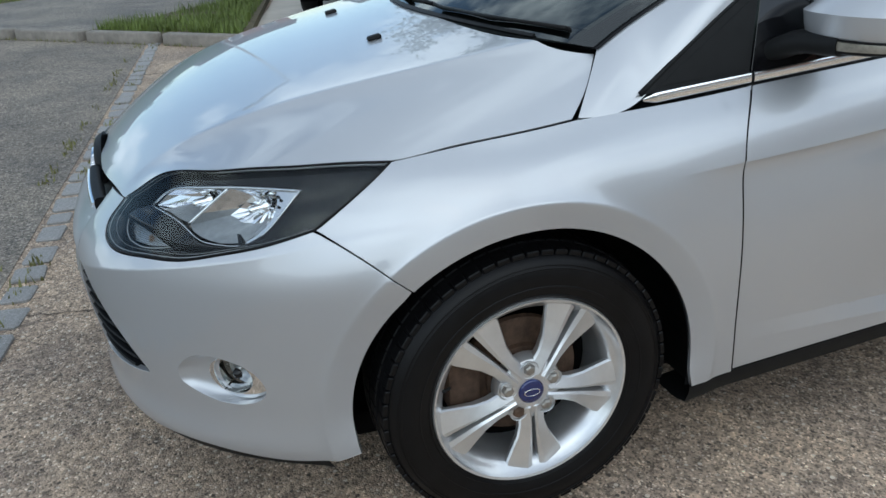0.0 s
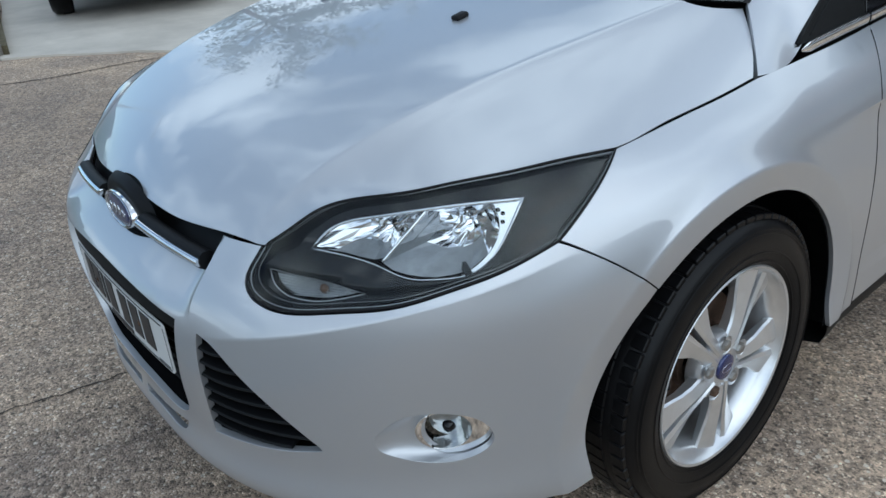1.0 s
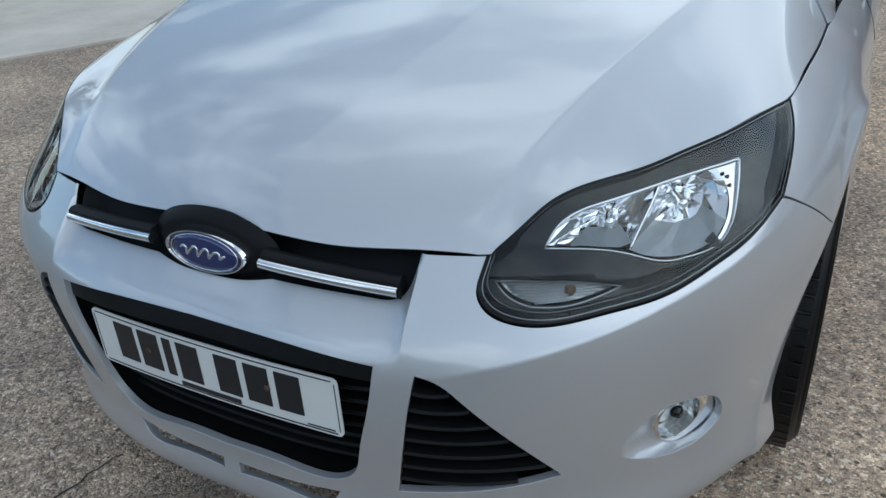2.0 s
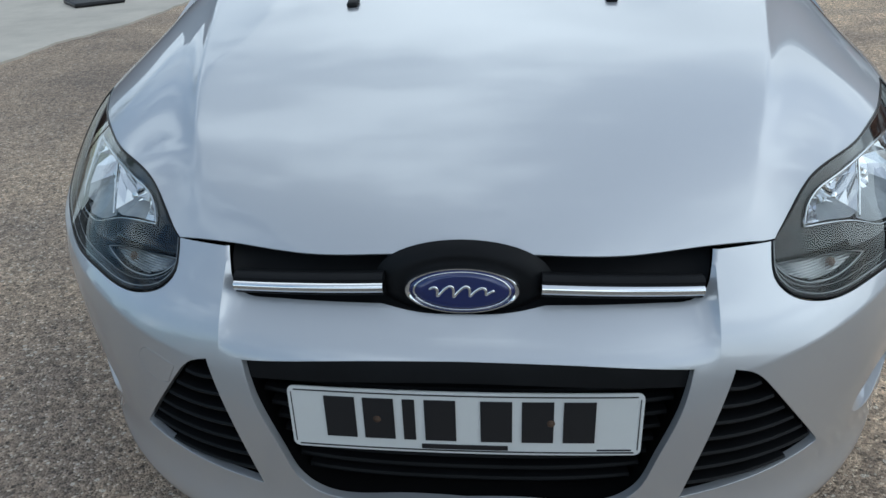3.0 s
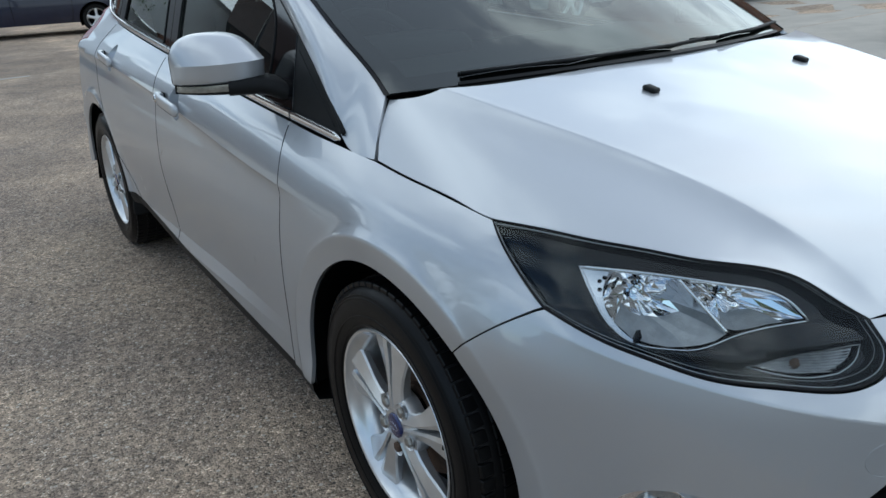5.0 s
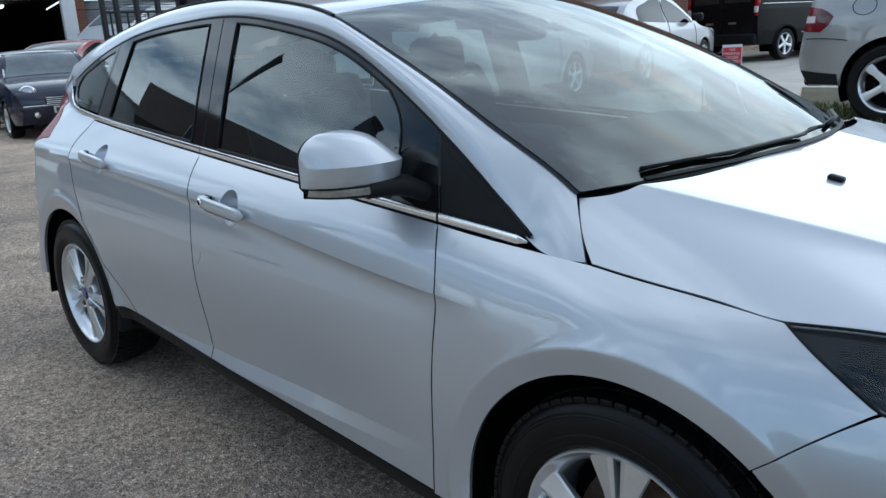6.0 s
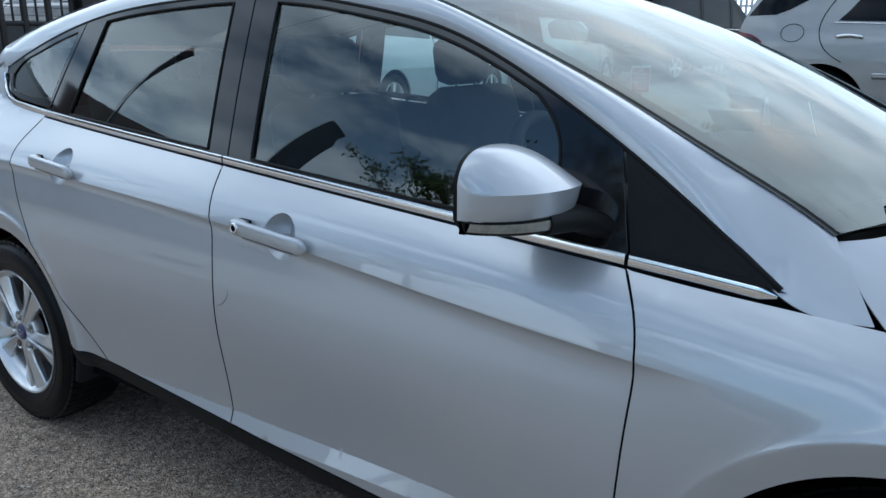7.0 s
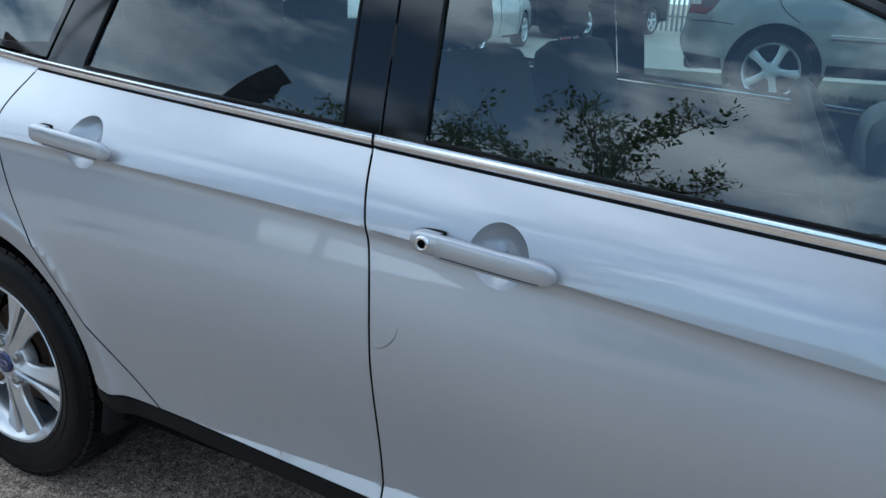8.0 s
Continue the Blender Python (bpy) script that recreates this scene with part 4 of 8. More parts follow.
SILL = [(0.487, 0.262), (0.90, 0.290), (1.515, 0.322), (2.09, 0.346)]
for s in (1, -1):
    o = outline([(-0.246, 0.819), (-0.32, 0.770), (-0.402, 0.714)], [(-0.402, 0.714), (-0.33, 0.664), (-0.246, 0.592)], arch_f, [(0.377, 0.246), (0.487, 0.255)], DOOR_F,
                [(0.508, 0.892), (0.38, 0.880), (0.26, 0.871), (0.118, 0.861)], [(q, float(WING_TOP(q))) for q in np.linspace(0.118, -0.246, 7)], gap=0.012, shrink=0.0022)
    panel("front_wing", flank(s), [o], PAINT, car, "silver front wing", gap=0.016, extra=crease_lines(0.2, 0.5) + arch_lines(0.0))
    o = outline(SILL[:3], DOOR_M, belt(1.597, 0.508, -0.003), DOOR_F[::-1], gap=0.012, shrink=0.0027)
    fdoor = panel("front_door", flank(s), [o, bowl_loop(*HANDLES[0])], PAINT, car, "silver front door", gap=0.016, extra=crease_lines(0.45, 1.6) + ledge_lines(0.5, 1.52))
    o = outline(SILL[2:], DOOR_R, belt(2.548, 1.597, -0.003), DOOR_M[::-1], gap=0.012, shrink=0.0027)
    rdoor = panel("rear_door", flank(s), [o, bowl_loop(*HANDLES[1])], PAINT, car, "silver rear door", gap=0.016, extra=crease_lines(1.5, 2.6) + ledge_lines(1.54, 2.2))
    o = outline(DOOR_R[::-1], [(2.09, 0.346), (2.278, 0.352)], arch_r, [(3.018, 0.34), (3.10, 0.33), (3.40, 0.34)], [(3.40, 0.34), (3.42, 0.55), (3.41, 0.69)], [(3.41, 0.69), (3.14, 0.755), (2.972, 0.828)], [(2.972, 0.828), (2.982, 0.925), (2.935, 0.952), (2.855, 0.962)],
                [(2.855, 0.962), (2.955, 1.035), (3.05, 1.118)], [(3.05, 1.118), (3.14, 1.14), (3.02, 1.20), (2.945, 1.185)], [(2.945, 1.185), (2.93, 1.125), (2.86, 1.085), (2.72, 1.058), (2.548, 1.046)], gap=0.012, shrink=0.0024)
    panel("rear_quarter", quarter(s), [o], PAINT, car, "silver rear quarter panel", gap=0.018, extra=arch_lines(2.648))
    o = outline([(2.972, 0.828), (3.14, 0.755), (3.41, 0.69)], [(3.41, 0.69), (3.37, 0.97), (3.25, 1.06), (3.14, 1.135), (3.05, 1.118)], [(3.05, 1.118), (2.955, 1.035), (2.855, 0.962)], [(2.855, 0.962), (2.935, 0.952), (2.982, 0.925), (2.972, 0.828)], gap=0.012, shrink=0.002)
    panel("tail_light", quarter(s), [o], RED, car, "red wraparound tail light", gap=0.02)
    # near-black strips along the door gaps: the gaps' shade is drawn as colour
    for edge in (DOOR_F, DOOR_M, DOOR_R):
        q = run(edge, 0.012)
        link("door_seal", *sweep(np.stack([s * (side(q[:, 0], q[:, 1]) - 0.0014), q[:, 0], q[:, 1]], 1), 0.0044, 0.0044, n=6), DARK, car, "black door seal")
    # black sill
    v = []
    for y in np.linspace(0.375, 2.285, 40):
        z = float(np.interp(y, (0.375, 0.487, 0.9, 1.515, 2.09, 2.285), (0.247, 0.258, 0.287, 0.319, 0.343, 0.349)))
        x = float(side(y, z)) - 0.004
        v.append([(s * (x - 0.02), y, z + 0.008), (s * x, y, z - 0.002), (s * (x - 0.001), y, z - 0.02), (s * (x - 0.012), y, z - 0.050), (s * (x - 0.05), y, z - 0.062), (s * (x - 0.14), y, z - 0.064)])
    v, f = loft(v, caps=False, closed=False)
    link("sill", v, f if s < 0 else [q[::-1] for q in f], BLACK, car, "black plastic sill", sharp=50)
    # chrome waist strip, broken at the door gaps
    for a, b in ((0.262, 0.505), (0.512, 1.594), (1.600, 2.72)):
        ys = np.linspace(a, b, 40)
        zs = BELT_Z(ys) + 0.010
        path = np.stack([s * (glasshouse(ys, zs) + 0.003), ys, zs], 1)
        link("waist_strip", *sweep(path, 0.010, 0.021, n=12, power=3, taper=np.minimum(1, 0.25 + (ys - 0.262) / 0.035)), SATIN, car, "bright metal waist strip", sharp=35)
    hook = [(2.72, 0.0), (2.82, 0.010), (2.895, 0.035), (2.930, 0.075), (2.935, 0.11)]
    q = run([(a, float(BELT_Z(2.72)) + 0.010 + b) for a, b in hook], 0.01)
    link("waist_strip", *sweep(np.stack([s * (glasshouse(q[:, 0], q[:, 1]) + 0.003), q[:, 0], q[:, 1]], 1), 0.010, 0.020, n=12, power=3), SATIN, car, sharp=35)
    # black arch liners, and near-black sheets added behind the skins to keep gaps dark
    for yc in (0.0, 2.648):
        ts = np.radians(np.linspace(-10, 192, 40))
        rings = []
        for x, r in ((0.013, 0.373), (0.018, 0.392), (0.25, 0.395), (0.29, 0.36)):
            yy, zz = yc + r * np.cos(ts), 0.31 + r * np.sin(ts)
            rings.append(np.stack([s * (side(yy, np.maximum(zz, 0.2)) - x), yy, zz], 1))
        v, f = loft(rings, caps=False, closed=False)
        link("wheel_arch_liner", v, f, BLACK, car)
    v, f = rbox(0.02, 3.6, 0.5, 0, (s * 0.55, 1.45, 0.45))
    link("inner_wall", v, f, DARK, car, smooth=False)
    grid("door_backing", lambda y, t, s=s: (s * (side(y, 0.25 + t * (BELT_Z(y) - 0.28)) - 0.06), y, 0.25 + t * (BELT_Z(y) - 0.28)), np.linspace(0.40, 2.30, 40), np.linspace(0, 1, 14), DARK, car)
    grid("wing_backing", lambda y, z, s=s: (s * (side(y, z) - 0.03), y, z), np.linspace(-0.15, 0.45, 20), np.linspace(0.69, 0.81, 5), DARK, car)

# a small scuff on one front door
q = np.linspace(0, 1, 10)
yy, zz = 1.482 + 0.044 * q ** 1.6, 0.689 - 0.054 * q ** 0.75 + 0.010 * q ** 7
link("scuff", *sweep(np.stack([-(side(yy, zz) + 0.0003), yy, zz], 1), 0.0008, 0.0036, n=6, taper=0.3 + 0.7 * np.sin(math.pi * q)), STEEL, car, "small grey scuff")

# roof, pillars and glass
RAIL_OUT = [(0.125, 0.862), (0.245, 0.876), (0.357, 0.963), (0.541, 1.084), (0.775, 1.211), (0.975, 1.294), (1.19, 1.342), (1.52, 1.385), (1.88, 1.383), (2.27, 1.351), (2.66, 1.266), (2.945, 1.188), (3.02, 1.20), (3.14, 1.14)]
RAIL_IN = [(0.705, 0.207, 0.974), (0.699, 0.29, 1.022), (0.698, 0.425, 1.092), (0.686, 0.612, 1.185), (0.664, 0.84, 1.282), (0.634, 1.06, 1.362), (0.614, 1.27, 1.405), (0.600, 1.57, 1.437), (0.590, 1.90, 1.440), (0.565, 2.28, 1.413), (0.555, 2.72, 1.345), (0.54, 3.00, 1.290), (0.53, 3.10, 1.262), (0.52, 3.16, 1.235)]
_k = np.arange(len(RAIL_IN))
OUT_Y, OUT_Z = spl(_k, [a for a, b in RAIL_OUT]), spl(_k, [b for a, b in RAIL_OUT])
IN_X, IN_Y, IN_Z = (spl(_k, [q[i] for q in RAIL_IN]) for i in range(3))


def rail(s, t):
    """The pillar and roof rail between the side windows and the windscreen or roof."""
    def fn(v, w):
        oy, oz = OUT_Y(v), OUT_Z(v)
        low = 1 - step(v, 0.0, 1.6)
        ox = glasshouse(oy, oz) * (1 - low) + side(oy, oz) * low
        ix, iy, iz = IN_X(v), IN_Y(v), IN_Z(v)
        b = 4 * w * (1 - w)
        x, y, z = ox + (ix - ox) * w, oy + (iy - oy) * w, oz + (iz - oz) * w
        d = np.sqrt((ox - ix) ** 2 + (oy - iy) ** 2 + (oz - iz) ** 2)
        flat = step(v, 1.0, 3.6)
        return s * (x + b * d * (0.015 + 0.085 * flat)), y - b * d * 0.06 * flat * (1 - step(v, 4, 6)), z + b * d * (0.015 + 0.105 * flat)
    return fn


def bowed(bow, crown):
    """A sheet between the two rails, bowed forwards and crowned."""
    def fn(u, v):
        q = 1 - u * u
        return u * IN_X(v), IN_Y(v) - bow(v) * q, IN_Z(v) + crown(v) * q
    return fn


SCREEN = bowed(spl((0, 2.5, 5), (0.185, 0.15, 0.10)), spl((0, 2.5, 5), (0.020, 0.035, 0.042)))
ROOF = bowed(spl((5, 7, 10, 13), (0.10, 0.03, 0.0, -0.04)), spl((5, 7, 10, 13), (0.042, 0.040, 0.040, 0.03)))
for s in (1, -1):
    grid("roof_rail", rail(s, 0), np.linspace(0, 13, 150), np.linspace(0, 1, 14), PAINT, car, "silver windscreen pillar and roof rail", thick=0.012)
    q = np.linspace(4.95, 11.2, 60)
    path = np.stack([s * (IN_X(q) - 0.004), IN_Y(q), IN_Z(q) + 0.003], 1)
    link("roof_ditch_strip", *sweep(path, 0.016, 0.010, n=8, power=3), BLACK, car, "black roof strip", sharp=40)
    # black edge of the windscreen
    grid("screen_edge", lambda w, v, s=s: tuple(a + b for a, b in zip(SCREEN(s * (1.008 - w * (0.058 + 0.030 * (1 - step(v, 0.0, 3.0)))), v), (0, -0.001, 0.0015))), np.linspace(0, 1, 5), np.linspace(-0.05, 4.98, 50), GLOSSBLACK, car, "black windscreen border")
grid("roof", ROOF, np.linspace(-0.985, 0.985, 50), np.linspace(5.03, 12.8, 70), PAINT, car, "silver roof", thick=0.015, centre=(0, 1.2, 0))
glass = grid("windscreen", lambda u, v: tuple(a + b for a, b in zip(SCREEN(u, v), (0, -0.0025, 0.004))), np.linspace(-0.995, 0.995, 50), np.linspace(-0.05, 4.99, 40), WINDSCREEN, car, "tinted windscreen reflecting cloud")
grid("screen_border_top", SCREEN, np.linspace(-0.945, 0.945, 40), np.linspace(4.72, 4.98, 4), GLOSSBLACK, glass)
# bottom border, made tall: the dashboard's dark reflection is drawn in with it
grid("screen_border_low", lambda u, v: tuple(a + b for a, b in zip(SCREEN(u, v), (0, -0.0008, 0.001))), np.linspace(-0.945, 0.945, 40), np.linspace(-0.05, 0.52, 6), BLACK, glass)
glass.visible_shadow = False
# scuttle below the windscreen
grid("scuttle", lambda u, v: (u * 0.70, 0.012 + 0.19 * np.abs(u) ** 2.3 + v * 0.10, 0.982 - 0.005 * u * u - 0.02 * np.sin(v * 3) + 0 * u), np.linspace(-1, 1, 40), np.linspace(0, 1, 6), BLACK, car, "black scuttle panel", centre=(0, 0, 0))
grid("scuttle_cover", lambda u, v: tuple(a + b for a, b in zip(SCREEN(u, v), (0, -0.006, 0.008))), np.linspace(-0.80, 0.80, 40), np.linspace(-0.09, 0.02, 5), BLACK, car, "black plastic cowl", thick=0.006)

# side windows: black frames with glass set in
TOP = [(0.250, 0.883), (0.357, 0.960), (0.541, 1.081), (0.775, 1.208), (0.975, 1.290), (1.19, 1.338), (1.52, 1.381), (1.88, 1.379), (2.27, 1.347), (2.66, 1.262), (2.90, 1.192)]
TOPZ = spl([a for a, b in TOP], [b for a, b in TOP])


def top(a, b, down=0.0, n=10):
    ys = np.linspace(a, b, n)
    return [(float(y), float(TOPZ(y)) - down) for y in ys]


for s in (1, -1):
    f0 = outline(belt(0.252, 0.506, 0.018), [(0.506, float(BELT_Z(0.506)) + 0.018), (0.548, float(TOPZ(0.548)))], top(0.548, 0.252), gap=0.012, shrink=0.001)
    panel("corner_trim", window_side(s), [f0], BLACK, car, "black triangular corner trim", gap=0.02, rim=0.006)
    o = outline([(0.30, 0.905), (0.36, 0.945), (0.525, 1.052)], [(0.525, 1.052), (0.500, 0.922)], [(0.500, 0.922), (0.30, 0.905)], gap=0.012)
    panel("trim_inset", window_side(s, -0.002), [o], BLACK, car, gap=0.02, rim=0.003)
    frames = [(0.510, 1.585, 0.554, 1.600), (1.589, 2.520, 1.604, 2.385)]
    glasses = [outline(belt(0.672, 1.497, 0.024), [(1.497, float(BELT_Z(1.497)) + 0.024), (1.512, float(TOPZ(1.512)) - 0.016)], top(1.512, 0.74, 0.016), [(0.74, float(TOPZ(0.74)) - 0.016), (0.690, 1.12), (0.672, float(BELT_Z(0.672)) + 0.024)], gap=0.012),
               outline(belt(1.668, 2.385, 0.024), [(2.385, float(BELT_Z(2.385)) + 0.024), (2.266, float(TOPZ(2.266)) - 0.017)], top(2.266, 1.682, 0.017), [(1.682, float(TOPZ(1.682)) - 0.017), (1.668, float(BELT_Z(1.668)) + 0.024)], gap=0.012)]
    for (a, b, c, d), g, door in zip(frames, glasses, ("front", "rear")):
        o = outline(belt(a, b, 0.018), [(b, float(BELT_Z(b)) + 0.018), (d, float(TOPZ(d)))], top(d, c), [(c, float(TOPZ(c))), (a, float(BELT_Z(a)) + 0.018)], gap=0.012, shrink=0.001)
        fr = panel(door + "_window_frame", window_side(s, 0.0), [o, g], PILLARBLACK, car, "gloss black window frame", gap=0.02, rim=0.008)
        pane = panel(door + "_window_glass", window_side(s, 0.005), [g], SIDEGLASS, car, "tinted side glass", gap=0.03, rim=0)
        pane.visible_shadow = False
        e = np.concatenate([g, g[:1]])
        link("window_seal", *sweep(np.stack([s * (glasshouse(e[:, 0], e[:, 1]) + 0.0), e[:, 0], e[:, 1]], 1), 0.006, 0.008, n=6), BLACK, fr)
    q = np.linspace(0.26, 2.90, 90)
    e = np.stack([s * (glasshouse(q, TOPZ(q) + 0.002) - 0.004), q, TOPZ(q) + 0.002], 1)
    link("roof_seal", *sweep(e, 0.012, 0.012, n=8), BLACK, car, "black seal above the windows")
    g = outline([(2.525, 1.098), (2.72, 1.093), (2.80, 1.102), (2.865, 1.128), (2.872, 1.158)], [(2.872, 1.162)] + top(2.80, 2.428, 0.016, 5), [(2.428, float(TOPZ(2.428)) - 0.016), (2.525, 1.098)], gap=0.012)
    o = outline([(2.526, 1.064), (2.72, 1.078), (2.86, 1.100), (2.92, 1.135), (2.925, 1.185)], [(2.925, 1.185), (2.90, 1.190)], top(2.90, 2.390), [(2.390, float(TOPZ(2.39))), (2.526, 1.064)], gap=0.012, shrink=0.001)
    panel("quarter_window_frame", window_side(s), [o, g], PILLARBLACK, car, "gloss black quarter window frame", gap=0.02, rim=0.008)
    panel("quarter_window_glass", window_side(s, 0.005), [g], SIDEGLASS, car, gap=0.03, rim=0).visible_shadow = False

# tail
TAIL_X, TAIL_Y = spl((0.30, 0.6, 0.9, 1.06, 1.235), (0.71, 0.71, 0.64, 0.60, 0.52)), spl((0.30, 0.5, 0.7, 0.95, 1.08, 1.235), (3.36, 3.42, 3.43, 3.40, 3.33, 3.17))
tail_fn = lambda u, v: (u * TAIL_X(v), TAIL_Y(v) + 0.05 * (1 - u * u) - 0.14 * np.abs(u) ** 6, v + 0 * u)
grid("tailgate", tail_fn, np.linspace(-1, 1, 30), np.linspace(0.62, 0.99, 14), PAINT, car, "silver tailgate", centre=(0, 1.0, 0.6))
grid("rear_window", tail_fn, np.linspace(-1, 1, 30), np.linspace(0.992, 1.23, 14), GLOSSBLACK, car, "dark rear window", centre=(0, 1.0, 0.6))
grid("rear_bumper", tail_fn, np.linspace(-1, 1, 30), np.linspace(0.30, 0.616, 10), PAINT, car, "silver rear bumper", centre=(0, 1.0, 0.6))
v, f = rbox(1.40, 3.6, 0.06, 0.01, (0, 1.45, 0.20))
link("underbody", v, f, DARK, car, smooth=False)
v, f = rbox(0.9, 0.40, 0.35, 0.02, (0, -0.30, 0.42))
link("engine_block", v, f, DARK, car, smooth=False)


# ---- wheels ----
def wheel(x, y, s, spin):
    w = root("wheel", (x, y, 0.31), "", "")
    R = 0.318
    prof = [(0.205, -0.012), (0.212, 0.000), (0.235, 0.012), (0.262, 0.017), (0.288, 0.014), (0.305, 0.004), (0.314, -0.012), (0.321, -0.03), (0.324, -0.06), (0.324, -0.155), (0.318, -0.19), (0.29, -0.207), (0.24, -0.205), (0.20, -0.20)]
    tyre = link("tyre", *lathe(prof, 72), RUBBER, None, "worn black tyre")
    blocks = []
    for k in range(64):
        a = math.tau * k / 64
        m = Matrix.Rotation(a, 4, "X")
        blocks.append(moved(rbox(0.036, 0.0272, 0.012, 0.002, (-0.020, 0, 0.3148), 1), m @ Matrix.Translation((0, 0, 0.0)) ))
        blocks.append(moved(rbox(0.040, 0.0290, 0.008, 0.002, (-0.066, 0, 0.3215), 1), m))
        blocks.append(moved(rbox(0.040, 0.0290, 0.008, 0.002, (-0.115, 0, 0.3215), 1), m))
    tread = link("tread", *join(*blocks), RUBBER, None, smooth=False)
    tread["kind"] = "stuff"
    lines = [lathe([(r - 0.002, h), (r, h + 0.0022), (r + 0.002, h)], 72) for r, h in ((0.228, 0.009), (0.2945, 0.0105), (0.2885, 0.0138), (0.250, 0.0150))]
    ridge = [link("sidewall_ridge", *q, RUBBER, None) for q in lines]
    barrel = [(0.219, -0.004), (0.2205, 0.003), (0.2175, 0.008), (0.2125, 0.006), (0.2095, -0.002), (0.199, -0.014), (0.190, -0.022), (0.184, -0.05), (0.182, -0.17), (0.20, -0.19)]
    rim = link("rim", *lathe(barrel, 72), ALLOY, None, "silver alloy rim", sharp=40)
    spokes = []
    for k in range(5):
        a0 = math.radians(spin + 72 * k)
        for h in (1, -1):
            rings = []
            for r, off, wd, face, dp in ((0.040, 0.0165, 0.029, -0.003, 0.034), (0.062, 0.0160, 0.027, -0.003, 0.033), (0.090, 0.0165, 0.027, -0.004, 0.031), (0.120, 0.0205, 0.034, -0.006, 0.028), (0.150, 0.0285, 0.047, -0.008, 0.025), (0.178, 0.0360, 0.059, -0.009, 0.023), (0.208, 0.0400, 0.064, -0.010, 0.022)):
                # section: outer facet falls away from the inner ridge
                y0, y1 = off - wd / 2, off + wd / 2
                pts = [(face + 0.0005, y0 + 0.001), (face + 0.004, y0 + wd * 0.20), (face + 0.002, y0 + wd * 0.34), (face - 0.006, y1 - 0.003), (face - 0.011, y1), (face - dp, y1 - 0.004), (face - dp, y0 + 0.002), (face - 0.010, y0)]
                ring = []
                for q, t in pts:
                    t *= h
                    ring.append((q, r * math.cos(a0) - t * math.sin(a0), r * math.sin(a0) + t * math.cos(a0)))
                rings.append(ring if h > 0 else ring[::-1])
            spokes.append(loft(rings))
    objs = [tyre, tread, *ridge, rim]
    for vf in spokes:
        objs.append(link("spoke", *vf, ALLOY, None, sharp=28))
    hub = [(0.0, -0.004), (0.030, -0.004), (0.036, -0.003), (0.060, -0.006), (0.072, -0.012), (0.076, -0.022), (0.074, -0.045)]
    objs.append(link("hub", *lathe(hub, 48), ALLOY, None, sharp=35))
    cap = link("centre_cap", *lathe([(0.0, 0.0035), (0.012, 0.0035), (0.024, 0.002), (0.0275, 0.0005), (0.0285, -0.004)], 40), BLUE, None, "blue centre cap")
    cap2 = link("cap_oval", *lathe([(0.0165, 0.0036), (0.0175, 0.0042), (0.0185, 0.0034)], 40), CHROME, None)
    cap2.data.transform(Matrix.Diagonal((1, 1, 0.46, 1)))
    objs += [cap, cap2]
    for k in range(5):
        a = math.radians(spin + 36 + 72 * k)
        m = Matrix.Translation((0, 0.054 * math.cos(a), 0.054 * math.sin(a)))
        objs.append(link("bolt_pocket", *moved(lathe([(0.0205, -0.0015), (0.0190, -0.003), (0.0180, -0.008), (0.0, -0.012)], 24), m), ALLOY, None, sharp=40))
        nut = lathe([(0.0, 0.004), (0.0075, 0.004), (0.0118, 0.002), (0.0130, -0.002), (0.0130, -0.012)], 6)
        objs.append(link("wheel_bolt", *moved(nut, m @ Matrix.Rotation(k * 0.5, 4, "X")), RUST if k == 3 else STEEL, None, smooth=False))
    v, f = sweep([(-0.012, -0.176, 0.045), (-0.006, -0.186, 0.047), (0.000, -0.194, 0.049)], 0.007, 0.007, up=(1, 0, 0), n=8)
    objs.append(link("valve", v, f, BLACK, None))
    objs.append(link("brake_disc", *lathe([(0.06, -0.060), (0.075, -0.062), (0.076, -0.075), (0.138, -0.076), (0.140, -0.088), (0.05, -0.10)], 48), RUST, None, "rusty brake disc", sharp=40))
    cal = rbox(0.06, 0.075, 0.14, 0.015, (-0.085, -0.128, 0.02))
    objs.append(link("brake_caliper", *cal, RUST, None, sharp=40))
    objs.append(link("dust_shield", *lathe([(0.0, -0.115), (0.17, -0.115), (0.175, -0.105)], 40), DARK, None))
    for o in objs:
        if s < 0:
            o.data.transform(Matrix.Diagonal((-1, 1, 1, 1)))
            o.data.flip_normals()
        o.parent = w
    w.parent = car
    w.matrix_parent_inverse = car.matrix_basis.inverted()
    w["label"] = "five twin-spoke alloy wheel with black tyre"
    return w


for x, y, s, spin in ((0.866, 0.0, 1, -13), (-0.866, 0.0, -1, 15), (0.862, 2.648, 1, 30), (-0.862, 2.648, -1, 48)):
    wheel(x, y, s, spin)

